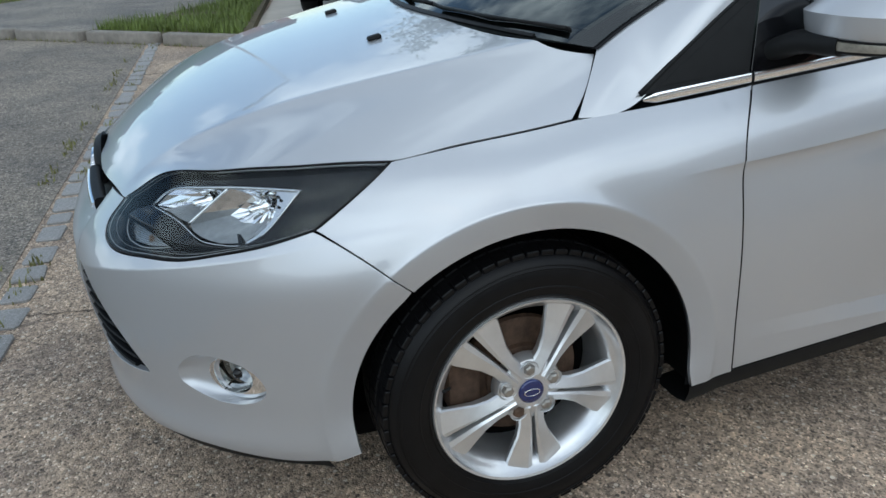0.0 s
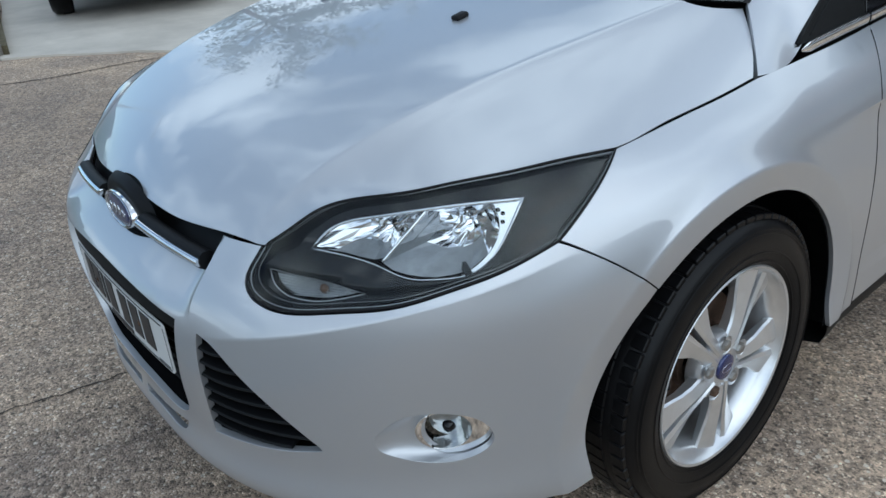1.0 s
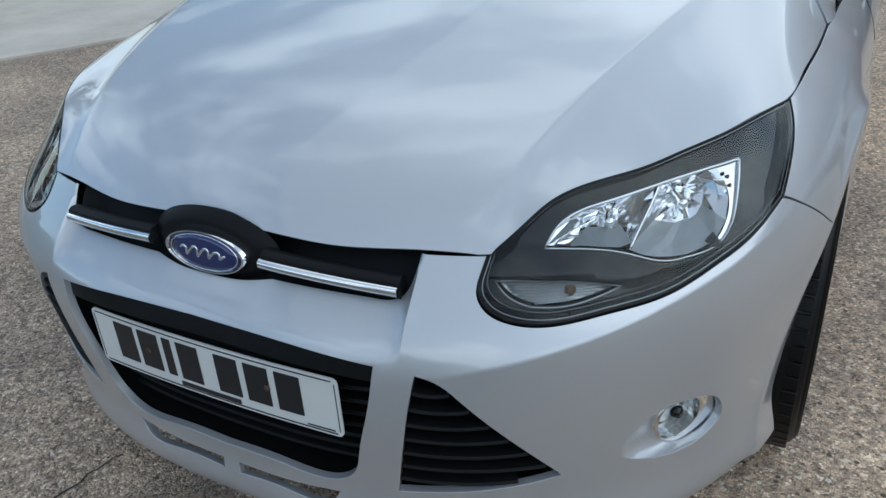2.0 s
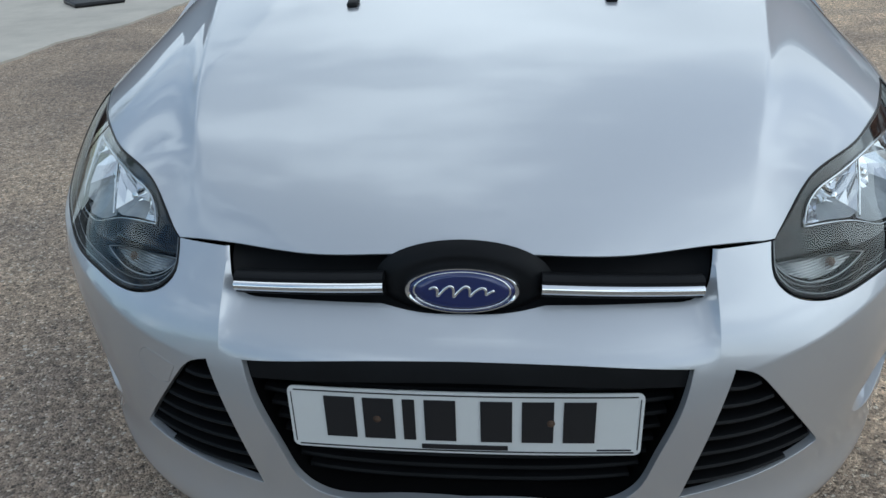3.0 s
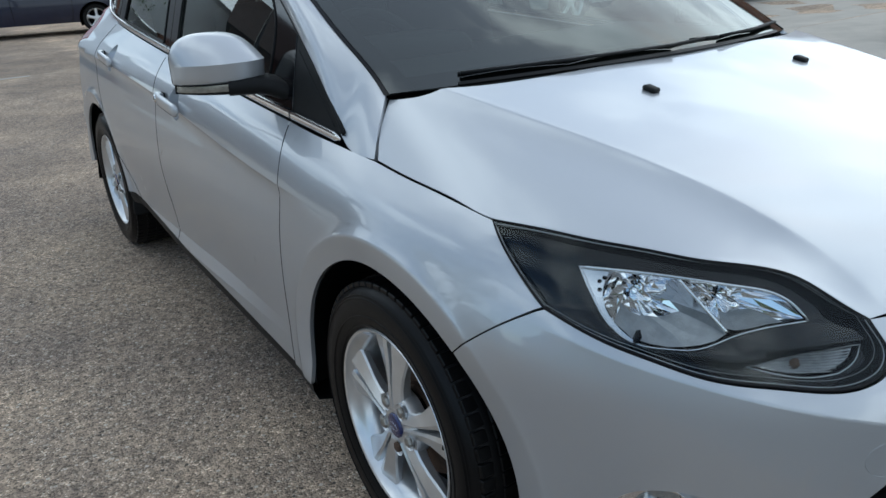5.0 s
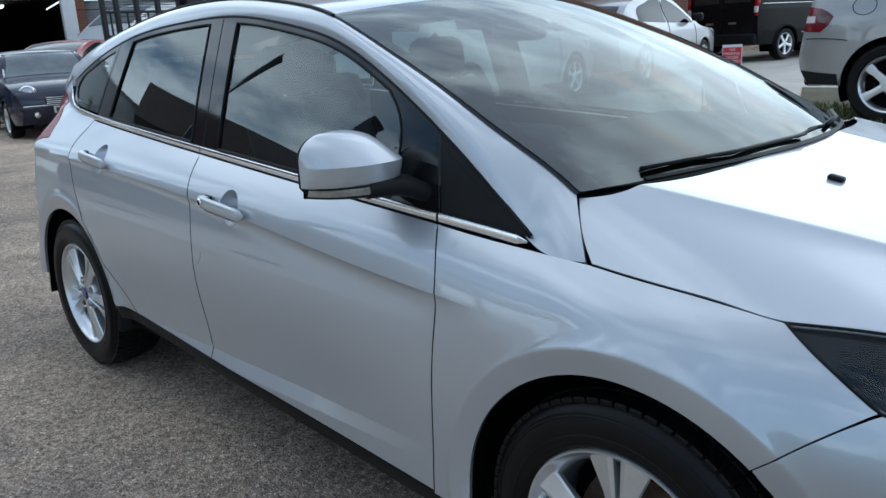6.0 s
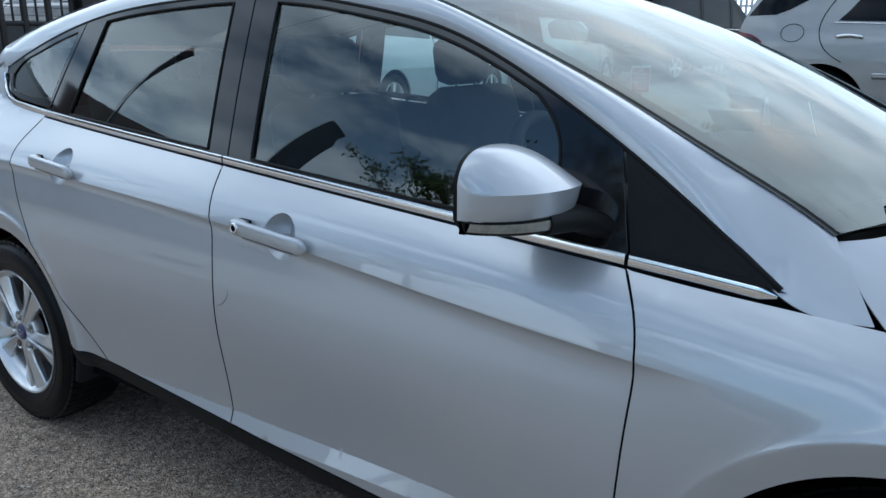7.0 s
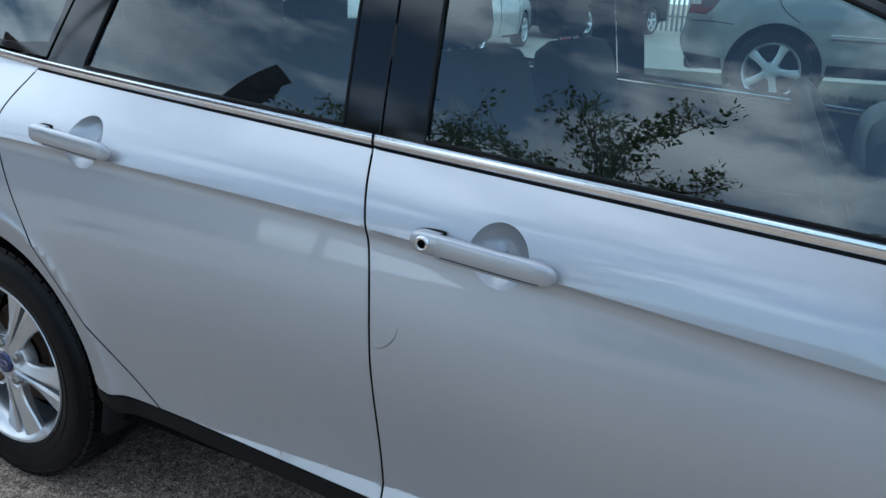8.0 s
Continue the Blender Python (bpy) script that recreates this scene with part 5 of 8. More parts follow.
# ---- mirrors, handles, wipers, jets ----
for s in (1, -1):
    def mirror_front(k):
        tip = min(max(0.0, (k - 0.25) / 0.75), 1.0)
        return 0.574 + 0.012 * k + 0.120 * (1 - math.sqrt(max(0.0, 1 - tip ** 2.2)))

    def housing(k, n=14):
        """A section of the mirror cap, k from its inner end to its tip: flat lower face, fold, dome."""
        end = np.clip(1 - np.abs(2 * k - 1) ** 4.5, 0.0, 1) ** 0.5
        yr = 0.705 + 0.014 * k
        yf = min(mirror_front(k) + 0.05 * (1 - end) * (k < 0.5), yr - 0.012)
        z0, zc = 0.990 - 0.004 * k, 1.036 - 0.004 * k
        zt = zc + 0.006 + 0.062 * end * (1 - 0.9 * (k - 0.58) ** 2)
        pts = [(yf + 0.017, z0), (yf + 0.013, z0 + 0.004), (yf + 0.0075, z0 + 0.02), (yf + 0.0022, zc - 0.004), (yf + 0.0014, zc)]
        for q in np.linspace(0.10, 1.0, n):
            a = q * math.pi / 2
            pts.append((yf + 0.0014 + (yr - yf - 0.0014) * q, zc + (zt - zc) * math.sin(a) ** 1.0))
        pts += [(yr, zc), (yr, z0), (yr - 0.25 * (yr - yf), z0), (yf + 0.25 * (yr - yf), z0)]
        return [(s * (0.812 + 0.205 * k), y, z) for y, z in pts]
    ks = np.concatenate([[0.0, 0.012, 0.03, 0.06], np.linspace(0.1, 0.9, 18), [0.93, 0.955, 0.975, 0.99, 0.998]])
    rings = [housing(float(k)) for k in ks]
    v, f = loft(rings)
    mirror = link("door_mirror", v, f if s < 0 else [q[::-1] for q in f], PAINT, car, "silver door mirror with clear indicator", sharp=24)
    # black rim round the glass
    back = [(r[0][0], min(q[2] for q in r) - 0.026 * (1 - max(0.0, 6 * (abs(r[0][0]) - 0.812) / 0.205 - 5) ** 2), max(q[2] for q in r)) for r in rings]
    loop = [(x, lo) for x, lo, hi in back] + [(x, hi) for x, lo, hi in back[::-1]]
    c = np.mean(loop, 0)
    loop = [(c[0] + (x - c[0]) * 0.992, c[1] + (z - c[1]) * 0.985) for x, z in loop]
    v, f = loft([[(x, y + 0.068 * (abs(x) - 0.812), z) for x, z in loop] for y in (0.7045, 0.712, 0.714)])
    link("mirror_rim", v, f if s < 0 else [q[::-1] for q in f], BLACK, mirror, "black mirror rim", sharp=40)
    # black foot below the cap, and the lamp let into it
    rings = []
    for k in np.linspace(0.0, 0.985, 20):
        yf = mirror_front(k) + 0.015
        yr = 0.715
        z1, z0 = 0.991 - 0.004 * k, 0.955 + 0.008 * k * k
        rings.append([(s * (0.812 + 0.205 * k), y, z) for y, z in ((yf, z1), (yf, z0 + 0.016), (yf + 0.006, z0 + 0.005), (yf + 0.022, z0), (yr - 0.01, z0), (yr, z0 + 0.008), (yr, z1))])
    v, f = loft(rings)
    link("mirror_base", v, f if s < 0 else [q[::-1] for q in f], BLACK, mirror, "black mirror underside", sharp=50)
    rings = []
    for k in np.linspace(0.30, 0.985, 24):
        yf = mirror_front(k) + 0.0125
        z1, z0 = 0.9865 - 0.004 * k, 0.9665 + 0.002 * k + 0.02 * max(0.0, 0.38 - k) / 0.08
        rings.append([(s * (0.812 + 0.205 * k), y, z) for y, z in ((yf, z1), (yf - 0.001, (z0 + z1) / 2), (yf + 0.001, z0), (yf + 0.012, z0), (yf + 0.012, z1))])
    v, f = loft(rings)
    link("indicator", v, f if s < 0 else [q[::-1] for q in f], AMBERCLEAR, mirror, "clear side indicator", sharp=40)
    v, f = sweep([(s * 0.770, 0.60, 0.950), (s * 0.80, 0.610, 0.966), (s * 0.83, 0.625, 0.974), (s * 0.90, 0.65, 0.976)], 0.12, 0.048, n=16, power=3)
    link("mirror_arm", v, f, BLACK, mirror, sharp=50)
    o = rbox(0.14, 0.006, 0.07, 0.02, (s * 0.905, 0.722, 1.030))
    link("mirror_glass", *o, CHROME, mirror)
    for yc, zc, key in ((1.322, 0.842, True), (2.285, 0.912, False)):
        slope = 0.075
        rings = []
        for k, d in ((1.0, 0.0), (0.97, 0.002), (0.85, 0.013), (0.6, 0.025), (0.3, 0.030), (0.02, 0.031)):
            e, q = bowl_loop(yc - 0.010, zc), bowl_loop(yc - 0.010, zc, k)
            edge = side(e[:, 0], e[:, 1])
            rings.append(np.stack([s * (edge * k + edge.mean() * (1 - k) - d), q[:, 0], q[:, 1]], 1))
        handle = root("door_handle", (s * 0.88, yc, zc), "silver pull handle", "")
        handle.parent, handle.matrix_parent_inverse = car, car.matrix_basis.inverted()
        q = np.linspace(-0.114, 0.086, 26)
        base = side(yc + q, zc + q * slope)
        bow = 0.017 * np.clip(1 - (np.abs(q + 0.005) / 0.122) ** 8, 0, 1) + 0.005
        path = np.stack([s * (base + bow), yc + q, zc + q * slope], 1)
        tp = np.clip(1 - np.clip((-0.072 - q) / 0.0425, 0, 1) ** 3, 0.05, 1) ** 0.5
        link("grip", *sweep(path, 0.020, 0.041, n=16, power=3.2, taper=tp), PAINT, handle, sharp=50)
        seam = np.stack([s * (base + bow + 0.0098), yc + q, zc + q * slope - 0.0135], 1)[3:-1]
        link("seam", *sweep(seam, 0.0012, 0.0014, n=6), BLACK, handle)
        q0, q1 = 0.084, 0.1455
        g = np.linspace(q0, q1, 10)
        link("gasket", *sweep(np.stack([s * (side(yc + g, zc + g * slope) + 0.0005), yc + g, zc + g * slope], 1), 0.006, 0.0425, n=12, power=3.2, taper=np.clip(1 - ((g - q0) / (q1 - q0)) ** 3, 0.05, 1) ** 0.5), BLACK, handle, "black handle gasket")
        bowl = link("finger_bowl", *loft(rings, caps=False), PAINT, handle)
        q = np.linspace(0.0885, 0.142, 14)
        base = side(yc + q, zc + q * slope)
        link("lock_cover", *sweep(np.stack([s * (base + 0.0125), yc + q, zc + q * slope], 1), 0.030, 0.0395, n=14, power=3.2, taper=np.clip(1 - (np.maximum(q - 0.107, 0) / 0.0352) ** 3, 0.05, 1) ** 0.5), PAINT, handle, sharp=50)
        if key and s < 0:
            spot = pose(s * (float(base[6]) + 0.0262), yc + 0.113, zc + 0.113 * slope, 0, 0, 180)
            lock = link("keyhole", *moved(lathe([(0.0075, 0.0035), (0.0095, 0.0045), (0.0125, 0.0035), (0.0135, -0.002)], 28), spot), CHROME, handle, "chrome lock barrel")
            link("key_slot", *moved(join(lathe([(0.0, 0.0022), (0.0075, 0.0022)], 20), rbox(0.004, 0.0022, 0.009, 0.0006, (0.003, 0, 0))), spot), DARK, lock)

for s in (1, -1):
    vf = rbox(0.024, 0.034, 0.012, 0.005, (0, 0, 0.004))
    link("washer_jet", *moved(vf, Matrix.Translation((s * 0.264, -0.141, float(hood(0.264, -0.141)))) @ Matrix.Rotation(0.22, 4, "X")), BLACK, car, "black washer jet", sharp=50)


def on_screen(x, v, lift):
    u = x / float(IN_X(v))
    p = SCREEN(np.array(u), np.array(v))
    return (float(p[0]), float(p[1]) - lift * 0.5, float(p[2]) + lift)


for pts, arm in (([(-0.55, 0.20), (-0.30, 0.14), (0.0, 0.12), (0.14, 0.18)], (-0.62, 0.15)), ([(0.62, 0.26), (0.40, 0.17), (0.20, 0.14), (0.08, 0.20)], (0.20, 0.02))):
    wp = link("wiper", *sweep([on_screen(x, v + 0.10, 0.007) for x, v in pts], 0.006, 0.009, n=8), BLACK, car, "black windscreen wiper")
    link("wiper_arm", *sweep([on_screen(x, v + 0.02, 0.014) for x, v in pts[:3]], 0.013, 0.008, n=8, power=3), BLACK, wp)

# ---- cabin ----
def seat(x, y, s):
    st = root("seat", (x, y, 0.4), "dark cloth front seat", "")
    st.parent, st.matrix_parent_inverse = car, car.matrix_basis.inverted()
    link("cushion", *rbox(0.50, 0.52, 0.16, 0.06, (x, y, 0.50)), CLOTH, st)
    link("backrest", *moved(rbox(0.48, 0.13, 0.62, 0.06), Matrix.Translation((x, y + 0.34, 0.82)) @ Matrix.Rotation(-0.28, 4, "X")), CLOTH, st)
    link("headrest", *moved(rbox(0.27, 0.10, 0.17, 0.05), Matrix.Translation((x, y + 0.46, 1.205)) @ Matrix.Rotation(-0.15, 4, "X")), CLOTH, st)
    for d in (-0.06, 0.06):
        link("headrest_post", *sweep([(x + d, y + 0.43, 1.05), (x + d, y + 0.45, 1.17)], 0.012, 0.012, up=(1, 0, 0)), STEEL, st)
    return st


seat(0.36, 1.20, 1)
seat(-0.36, 1.20, -1)
bench = root("rear_bench", (0, 2.1, 0.4), "dark cloth rear bench", "")
bench.parent, bench.matrix_parent_inverse = car, car.matrix_basis.inverted()
link("cushion", *rbox(1.20, 0.5, 0.18, 0.06, (0, 2.05, 0.52)), CLOTH, bench)
link("backrest", *moved(rbox(1.20, 0.14, 0.62, 0.06), Matrix.Translation((0, 2.42, 0.84)) @ Matrix.Rotation(-0.3, 4, "X")), CLOTH, bench)
for x in (-0.36, 0.0, 0.36):
    link("headrest", *rbox(0.24, 0.09, 0.14, 0.04, (x, 2.53, 1.17)), CLOTH, bench)
v, f = rbox(1.34, 0.62, 0.26, 0.08, (0, 0.52, 0.86), 4)
link("dashboard", v, f, DASH, car, "dark grey dashboard")
v, f = rbox(0.36, 0.24, 0.10, 0.04, (-0.36, 0.70, 0.99), 3)
link("instrument_hood", v, f, DASH, car)
ts = np.linspace(0, math.tau, 41)
wm = Matrix.Translation((-0.36, 0.86, 0.93)) @ Matrix.Rotation(radians(-28), 4, "X")
path = [tuple(wm @ Vector((0.185 * math.cos(t), 0, 0.185 * math.sin(t)))) for t in ts]
sw = link("steering_wheel", *sweep(path, 0.034, 0.034, up=(0, 1, 0.3), n=10), DASH, car, "grey steering wheel")
for a in (0, math.pi, -math.pi / 2):
    link("wheel_spoke", *sweep([tuple(wm @ Vector((r * math.cos(a), 0.01, r * math.sin(a)))) for r in (0.05, 0.11, 0.18)], 0.04, 0.02, up=(0, 1, 0), n=8, power=3), mat("spoke_silver", (0.45, 0.46, 0.47), 0.35, 0.8), sw)
link("wheel_boss", *moved(rbox(0.13, 0.05, 0.12, 0.03), wm), DASH, sw)
link("cabin_floor", *rbox(1.3, 2.3, 0.04, 0, (0, 1.45, 0.34)), DARK, car, smooth=False)
for s in (1, -1):
    grid("door_card", lambda y, z, s=s: (s * (glasshouse(y, BELT_Z(y)) - 0.055 + 0 * z), y, z * (BELT_Z(y) + 0.002 - 0.35) + 0.35), np.linspace(0.5, 2.5, 20), np.linspace(0, 1, 5), DASH, car, "dark door lining", centre=(s * 3, 1.2, 0.6))
v, f = rbox(0.24, 0.04, 0.07, 0.02, (0, 0.92, 1.30))
link("interior_mirror", v, f, DASH, car)


# ---- ground ----
def tarmac_mat(name, base, grit, scale=1.0):
    """Worn tarmac: stones of mixed tint in a dark binder, patches and stains."""
    m = bpy.data.materials.new(name)
    m.use_nodes = True
    nt = m.node_tree
    b = nt.nodes["Principled BSDF"]
    co = nt.nodes.new("ShaderNodeTexCoord")
    vo = nt.nodes.new("ShaderNodeTexVoronoi")
    vo.inputs["Scale"].default_value = 190 * scale
    big = nt.nodes.new("ShaderNodeTexNoise")
    big.inputs["Scale"].default_value, big.inputs["Detail"].default_value, big.inputs["Roughness"].default_value = 1.3, 9, 0.7
    fine = nt.nodes.new("ShaderNodeTexNoise")
    fine.inputs["Scale"].default_value, fine.inputs["Detail"].default_value = 45, 6
    for n in (vo, big, fine):
        nt.links.new(co.outputs["Object"], n.inputs["Vector"])
    ramp = nt.nodes.new("ShaderNodeValToRGB")
    cr = ramp.color_ramp
    cr.elements[0].position, cr.elements[0].color = 0.0, (*[c * 0.35 for c in base], 1)
    cr.elements[1].position, cr.elements[1].color = 1.0, (*grit, 1)
    e = cr.elements.new(0.45)
    e.color = (*base, 1)
    e = cr.elements.new(0.90)
    e.color = (*[c * 1.35 for c in base], 1)
    sep = nt.nodes.new("ShaderNodeSeparateColor")
    nt.links.new(vo.outputs["Color"], sep.inputs["Color"])
    nt.links.new(sep.outputs["Red"], ramp.inputs["Fac"])
    mul = nt.nodes.new("ShaderNodeMix")
    mul.data_type, mul.blend_type = "RGBA", "MULTIPLY"
    mul.inputs["Factor"].default_value = 1.0
    tone = nt.nodes.new("ShaderNodeValToRGB")
    tone.color_ramp.elements[0].position, tone.color_ramp.elements[0].color = 0.36, (0.70, 0.70, 0.72, 1)
    tone.color_ramp.elements[1].position, tone.color_ramp.elements[1].color = 0.64, (1.22, 1.18, 1.10, 1)
    nt.links.new(big.outputs["Fac"], tone.inputs["Fac"])
    nt.links.new(ramp.outputs["Color"], mul.inputs["A"])
    nt.links.new(tone.outputs["Color"], mul.inputs["B"])
    mul2 = nt.nodes.new("ShaderNodeMix")
    mul2.data_type, mul2.blend_type = "RGBA", "MULTIPLY"
    mul2.inputs["Factor"].default_value = 1.0
    tone2 = nt.nodes.new("ShaderNodeValToRGB")
    tone2.color_ramp.elements[0].position, tone2.color_ramp.elements[0].color = 0.36, (0.66, 0.66, 0.67, 1)
    tone2.color_ramp.elements[1].position, tone2.color_ramp.elements[1].color = 0.6, (1.2, 1.19, 1.17, 1)
    nt.links.new(fine.outputs["Fac"], tone2.inputs["Fac"])
    nt.links.new(mul.outputs["Result"], mul2.inputs["A"])
    nt.links.new(tone2.outputs["Color"], mul2.inputs["B"])
    # larger pale chips and dark pits scattered among the small stones
    chips = nt.nodes.new("ShaderNodeTexVoronoi")
    chips.inputs["Scale"].default_value = 62 * scale
    nt.links.new(co.outputs["Object"], chips.inputs["Vector"])
    sep2 = nt.nodes.new("ShaderNodeSeparateColor")
    nt.links.new(chips.outputs["Color"], sep2.inputs["Color"])
    near = nt.nodes.new("ShaderNodeMapRange")
    near.inputs["From Min"].default_value, near.inputs["From Max"].default_value = 0.30, 0.40
    near.inputs["To Min"].default_value, near.inputs["To Max"].default_value = 1.0, 0.0
    nt.links.new(chips.outputs["Distance"], near.inputs["Value"])
    last = mul2
    for low, high, tint in ((0.90, 0.93, tuple(0.75 * g for g in grit)), (0.10, 0.06, tuple(0.22 * c for c in base))):
        pick = nt.nodes.new("ShaderNodeMapRange")
        pick.inputs["From Min"].default_value, pick.inputs["From Max"].default_value = low, high
        nt.links.new(sep2.outputs["Green"], pick.inputs["Value"])
        both = nt.nodes.new("ShaderNodeMath")
        both.operation = "MULTIPLY"
        nt.links.new(pick.outputs["Result"], both.inputs[0])
        nt.links.new(near.outputs["Result"], both.inputs[1])
        chip = nt.nodes.new("ShaderNodeMix")
        chip.data_type = "RGBA"
        chip.inputs["B"].default_value = (*tint, 1)
        nt.links.new(both.outputs["Value"], chip.inputs["Factor"])
        nt.links.new(last.outputs["Result"], chip.inputs["A"])
        last = chip
    # broad stains
    wide_n = nt.nodes.new("ShaderNodeTexNoise")
    wide_n.inputs["Scale"].default_value, wide_n.inputs["Detail"].default_value = 0.45, 5
    nt.links.new(co.outputs["Object"], wide_n.inputs["Vector"])
    tone3 = nt.nodes.new("ShaderNodeValToRGB")
    tone3.color_ramp.elements[0].position, tone3.color_ramp.elements[0].color = 0.40, (0.84, 0.83, 0.82, 1)
    tone3.color_ramp.elements[1].position, tone3.color_ramp.elements[1].color = 0.60, (1.12, 1.10, 1.06, 1)
    nt.links.new(wide_n.outputs["Fac"], tone3.inputs["Fac"])
    stain = nt.nodes.new("ShaderNodeMix")
    stain.data_type, stain.blend_type = "RGBA", "MULTIPLY"
    stain.inputs["Factor"].default_value = 1.0
    nt.links.new(last.outputs["Result"], stain.inputs["A"])
    nt.links.new(tone3.outputs["Color"], stain.inputs["B"])
    nt.links.new(stain.outputs["Result"], b.inputs["Base Color"])
    b.inputs["Roughness"].default_value = 0.85
    bp = nt.nodes.new("ShaderNodeBump")
    bp.inputs["Strength"].default_value, bp.inputs["Distance"].default_value = 0.9, 0.004
    nt.links.new(vo.outputs["Distance"], bp.inputs["Height"])
    bp.invert = True
    nt.links.new(bp.outputs["Normal"], b.inputs["Normal"])
    return m


def sandy_side(m):
    """Paler, sandier surface beside the car's left flank, with a ragged edge."""
    nt = m.node_tree
    b = nt.nodes["Principled BSDF"]
    src = b.inputs["Base Color"].links[0].from_socket
    co = nt.nodes.new("ShaderNodeTexCoord")
    n = nt.nodes.new("ShaderNodeTexNoise")
    n.inputs["Scale"].default_value, n.inputs["Detail"].default_value, n.inputs["Roughness"].default_value = 1.7, 8, 0.7
    nt.links.new(co.outputs["Object"], n.inputs["Vector"])
    sx = nt.nodes.new("ShaderNodeSeparateXYZ")
    nt.links.new(co.outputs["Object"], sx.inputs["Vector"])
    parts = []
    for axis, lo, hi in (("X", 0.45, 1.0), ("Y", -0.55, 0.15)):
        ad = nt.nodes.new("ShaderNodeMath")
        ad.operation = "MULTIPLY_ADD"
        ad.inputs[1].default_value = 1.2
        nt.links.new(n.outputs["Fac"], ad.inputs[0])
        nt.links.new(sx.outputs[axis], ad.inputs[2])
        r = nt.nodes.new("ShaderNodeMapRange")
        r.interpolation_type = "SMOOTHSTEP"
        r.inputs["From Min"].default_value, r.inputs["From Max"].default_value = lo + 0.6, hi + 0.6
        nt.links.new(ad.outputs["Value"], r.inputs["Value"])
        parts.append(r)
    both = nt.nodes.new("ShaderNodeMath")
    both.operation = "MULTIPLY"
    for i, r in enumerate(parts):
        nt.links.new(r.outputs["Result"], both.inputs[i])
    mx = nt.nodes.new("ShaderNodeMix")
    mx.data_type, mx.blend_type = "RGBA", "MULTIPLY"
    mx.inputs["B"].default_value = (1.62, 1.60, 1.55, 1)
    nt.links.new(both.outputs["Value"], mx.inputs["Factor"])
    nt.links.new(src, mx.inputs["A"])
    nt.links.new(mx.outputs["Result"], b.inputs["Base Color"])
    return m


TARMAC = sandy_side(tarmac_mat("worn_tarmac", (0.36, 0.285, 0.226), (0.76, 0.68, 0.58)))


def rise(x, y):
    """Height of the ground: level round the car, higher on the bank where the other cars stand."""
    x, y = np.asarray(x, float), np.asarray(y, float)
    up = 0.27 * step(x, 2.3, 5.0) + 0.013 * np.clip(x - 5.0, 0, 14)
    return -0.014 + up * np.maximum(step(x, 6, 9), 1 - step(y, 3.5, 8.0)) * (1 - step(np.abs(x), 120, 300))


def ticks(near, far, n_near, n_far):
    a = np.linspace(-near, near, n_near)
    b = near * (far / near) ** np.linspace(0, 1, n_far)[1:]
    return np.concatenate([-b[::-1], a, b])


gx, gy = ticks(26, 450, 140, 14), ticks(26, 450, 90, 14)
uu, vv = np.meshgrid(gx, gy)
zz = rise(uu, vv)
c = len(gx)
gf = [(j * c + i, j * c + i + 1, j * c + i + 1 + c, j * c + i + c) for j in range(len(gy) - 1) for i in range(c - 1)]
tagged(link("ground", np.stack([uu.ravel(), vv.ravel(), zz.ravel()], 1), gf, TARMAC), "worn brown-grey tarmac with pale grit", "ground", kind="structure")


def sheet(name, pts, z, material, label, category="ground", thick=0.0, drape=False, gap=0.4):
    """A flat or draped piece of ground with an outline; thick gives it a real edge."""
    if drape:
        uv, f = fill([np.array(outline(*[[p, q] for p, q in zip(pts, [*pts[1:], pts[0]])], gap=gap * 0.6))], gap)
        v = [(x, y, float(rise(x, y)) + z) for x, y in uv]
        t = np.array(v)
        f = [tuple(q) if np.cross(t[q[1]] - t[q[0]], t[q[2]] - t[q[0]])[2] > 0 else tuple(q)[::-1] for q in f]
        return tagged(link(name, v, f, material), label, category, kind="structure")
    n = len(pts)
    v = [(x, y, z) for x, y in pts] + [(x, y, z - thick) for x, y in pts]
    f = [list(range(n))] + [[i + n, (i + 1) % n + n, (i + 1) % n, i] for i in range(n)]
    return tagged(link(name, v, f, material, smooth=False), label, category, kind="structure")


ROAD = tarmac_mat("grey_road", (0.205, 0.186, 0.166), (0.50, 0.46, 0.41), 0.9)
CONCRETE = mat("pale_concrete", (0.50, 0.46, 0.40), 0.85, var=0.16, vscale=1.7, bump=0.5, bscale=70)
KERB = mat("kerb_stone", (0.215, 0.195, 0.17), 0.85, var=0.3, vscale=9, bump=0.6, bscale=120)
SETT = mat("granite_sett", (0.275, 0.272, 0.268), 0.8, var=0.45, vscale=25, bump=0.6, bscale=150)
PATH = tarmac_mat("path_tarmac", (0.20, 0.19, 0.18), (0.45, 0.43, 0.40), 1.2)
SOIL = mat("soil", (0.10, 0.085, 0.05), 0.95, var=0.4, vscale=14, bump=0.8, bscale=60)
GRASS = mat("grass_blades", (0.11, 0.15, 0.032), 0.6, var=0.45, vscale=3.0)
G0 = -0.014

# grey road beyond the row of setts
sheet("road", [(-400, -1.52), (-6.72, -0.90), (-0.2, -1.41), (400, -1.9), (400, -60), (-400, -60)], G0 + 0.004, ROAD, "grey worn road surface with loose grit", "road", thick=0.003)
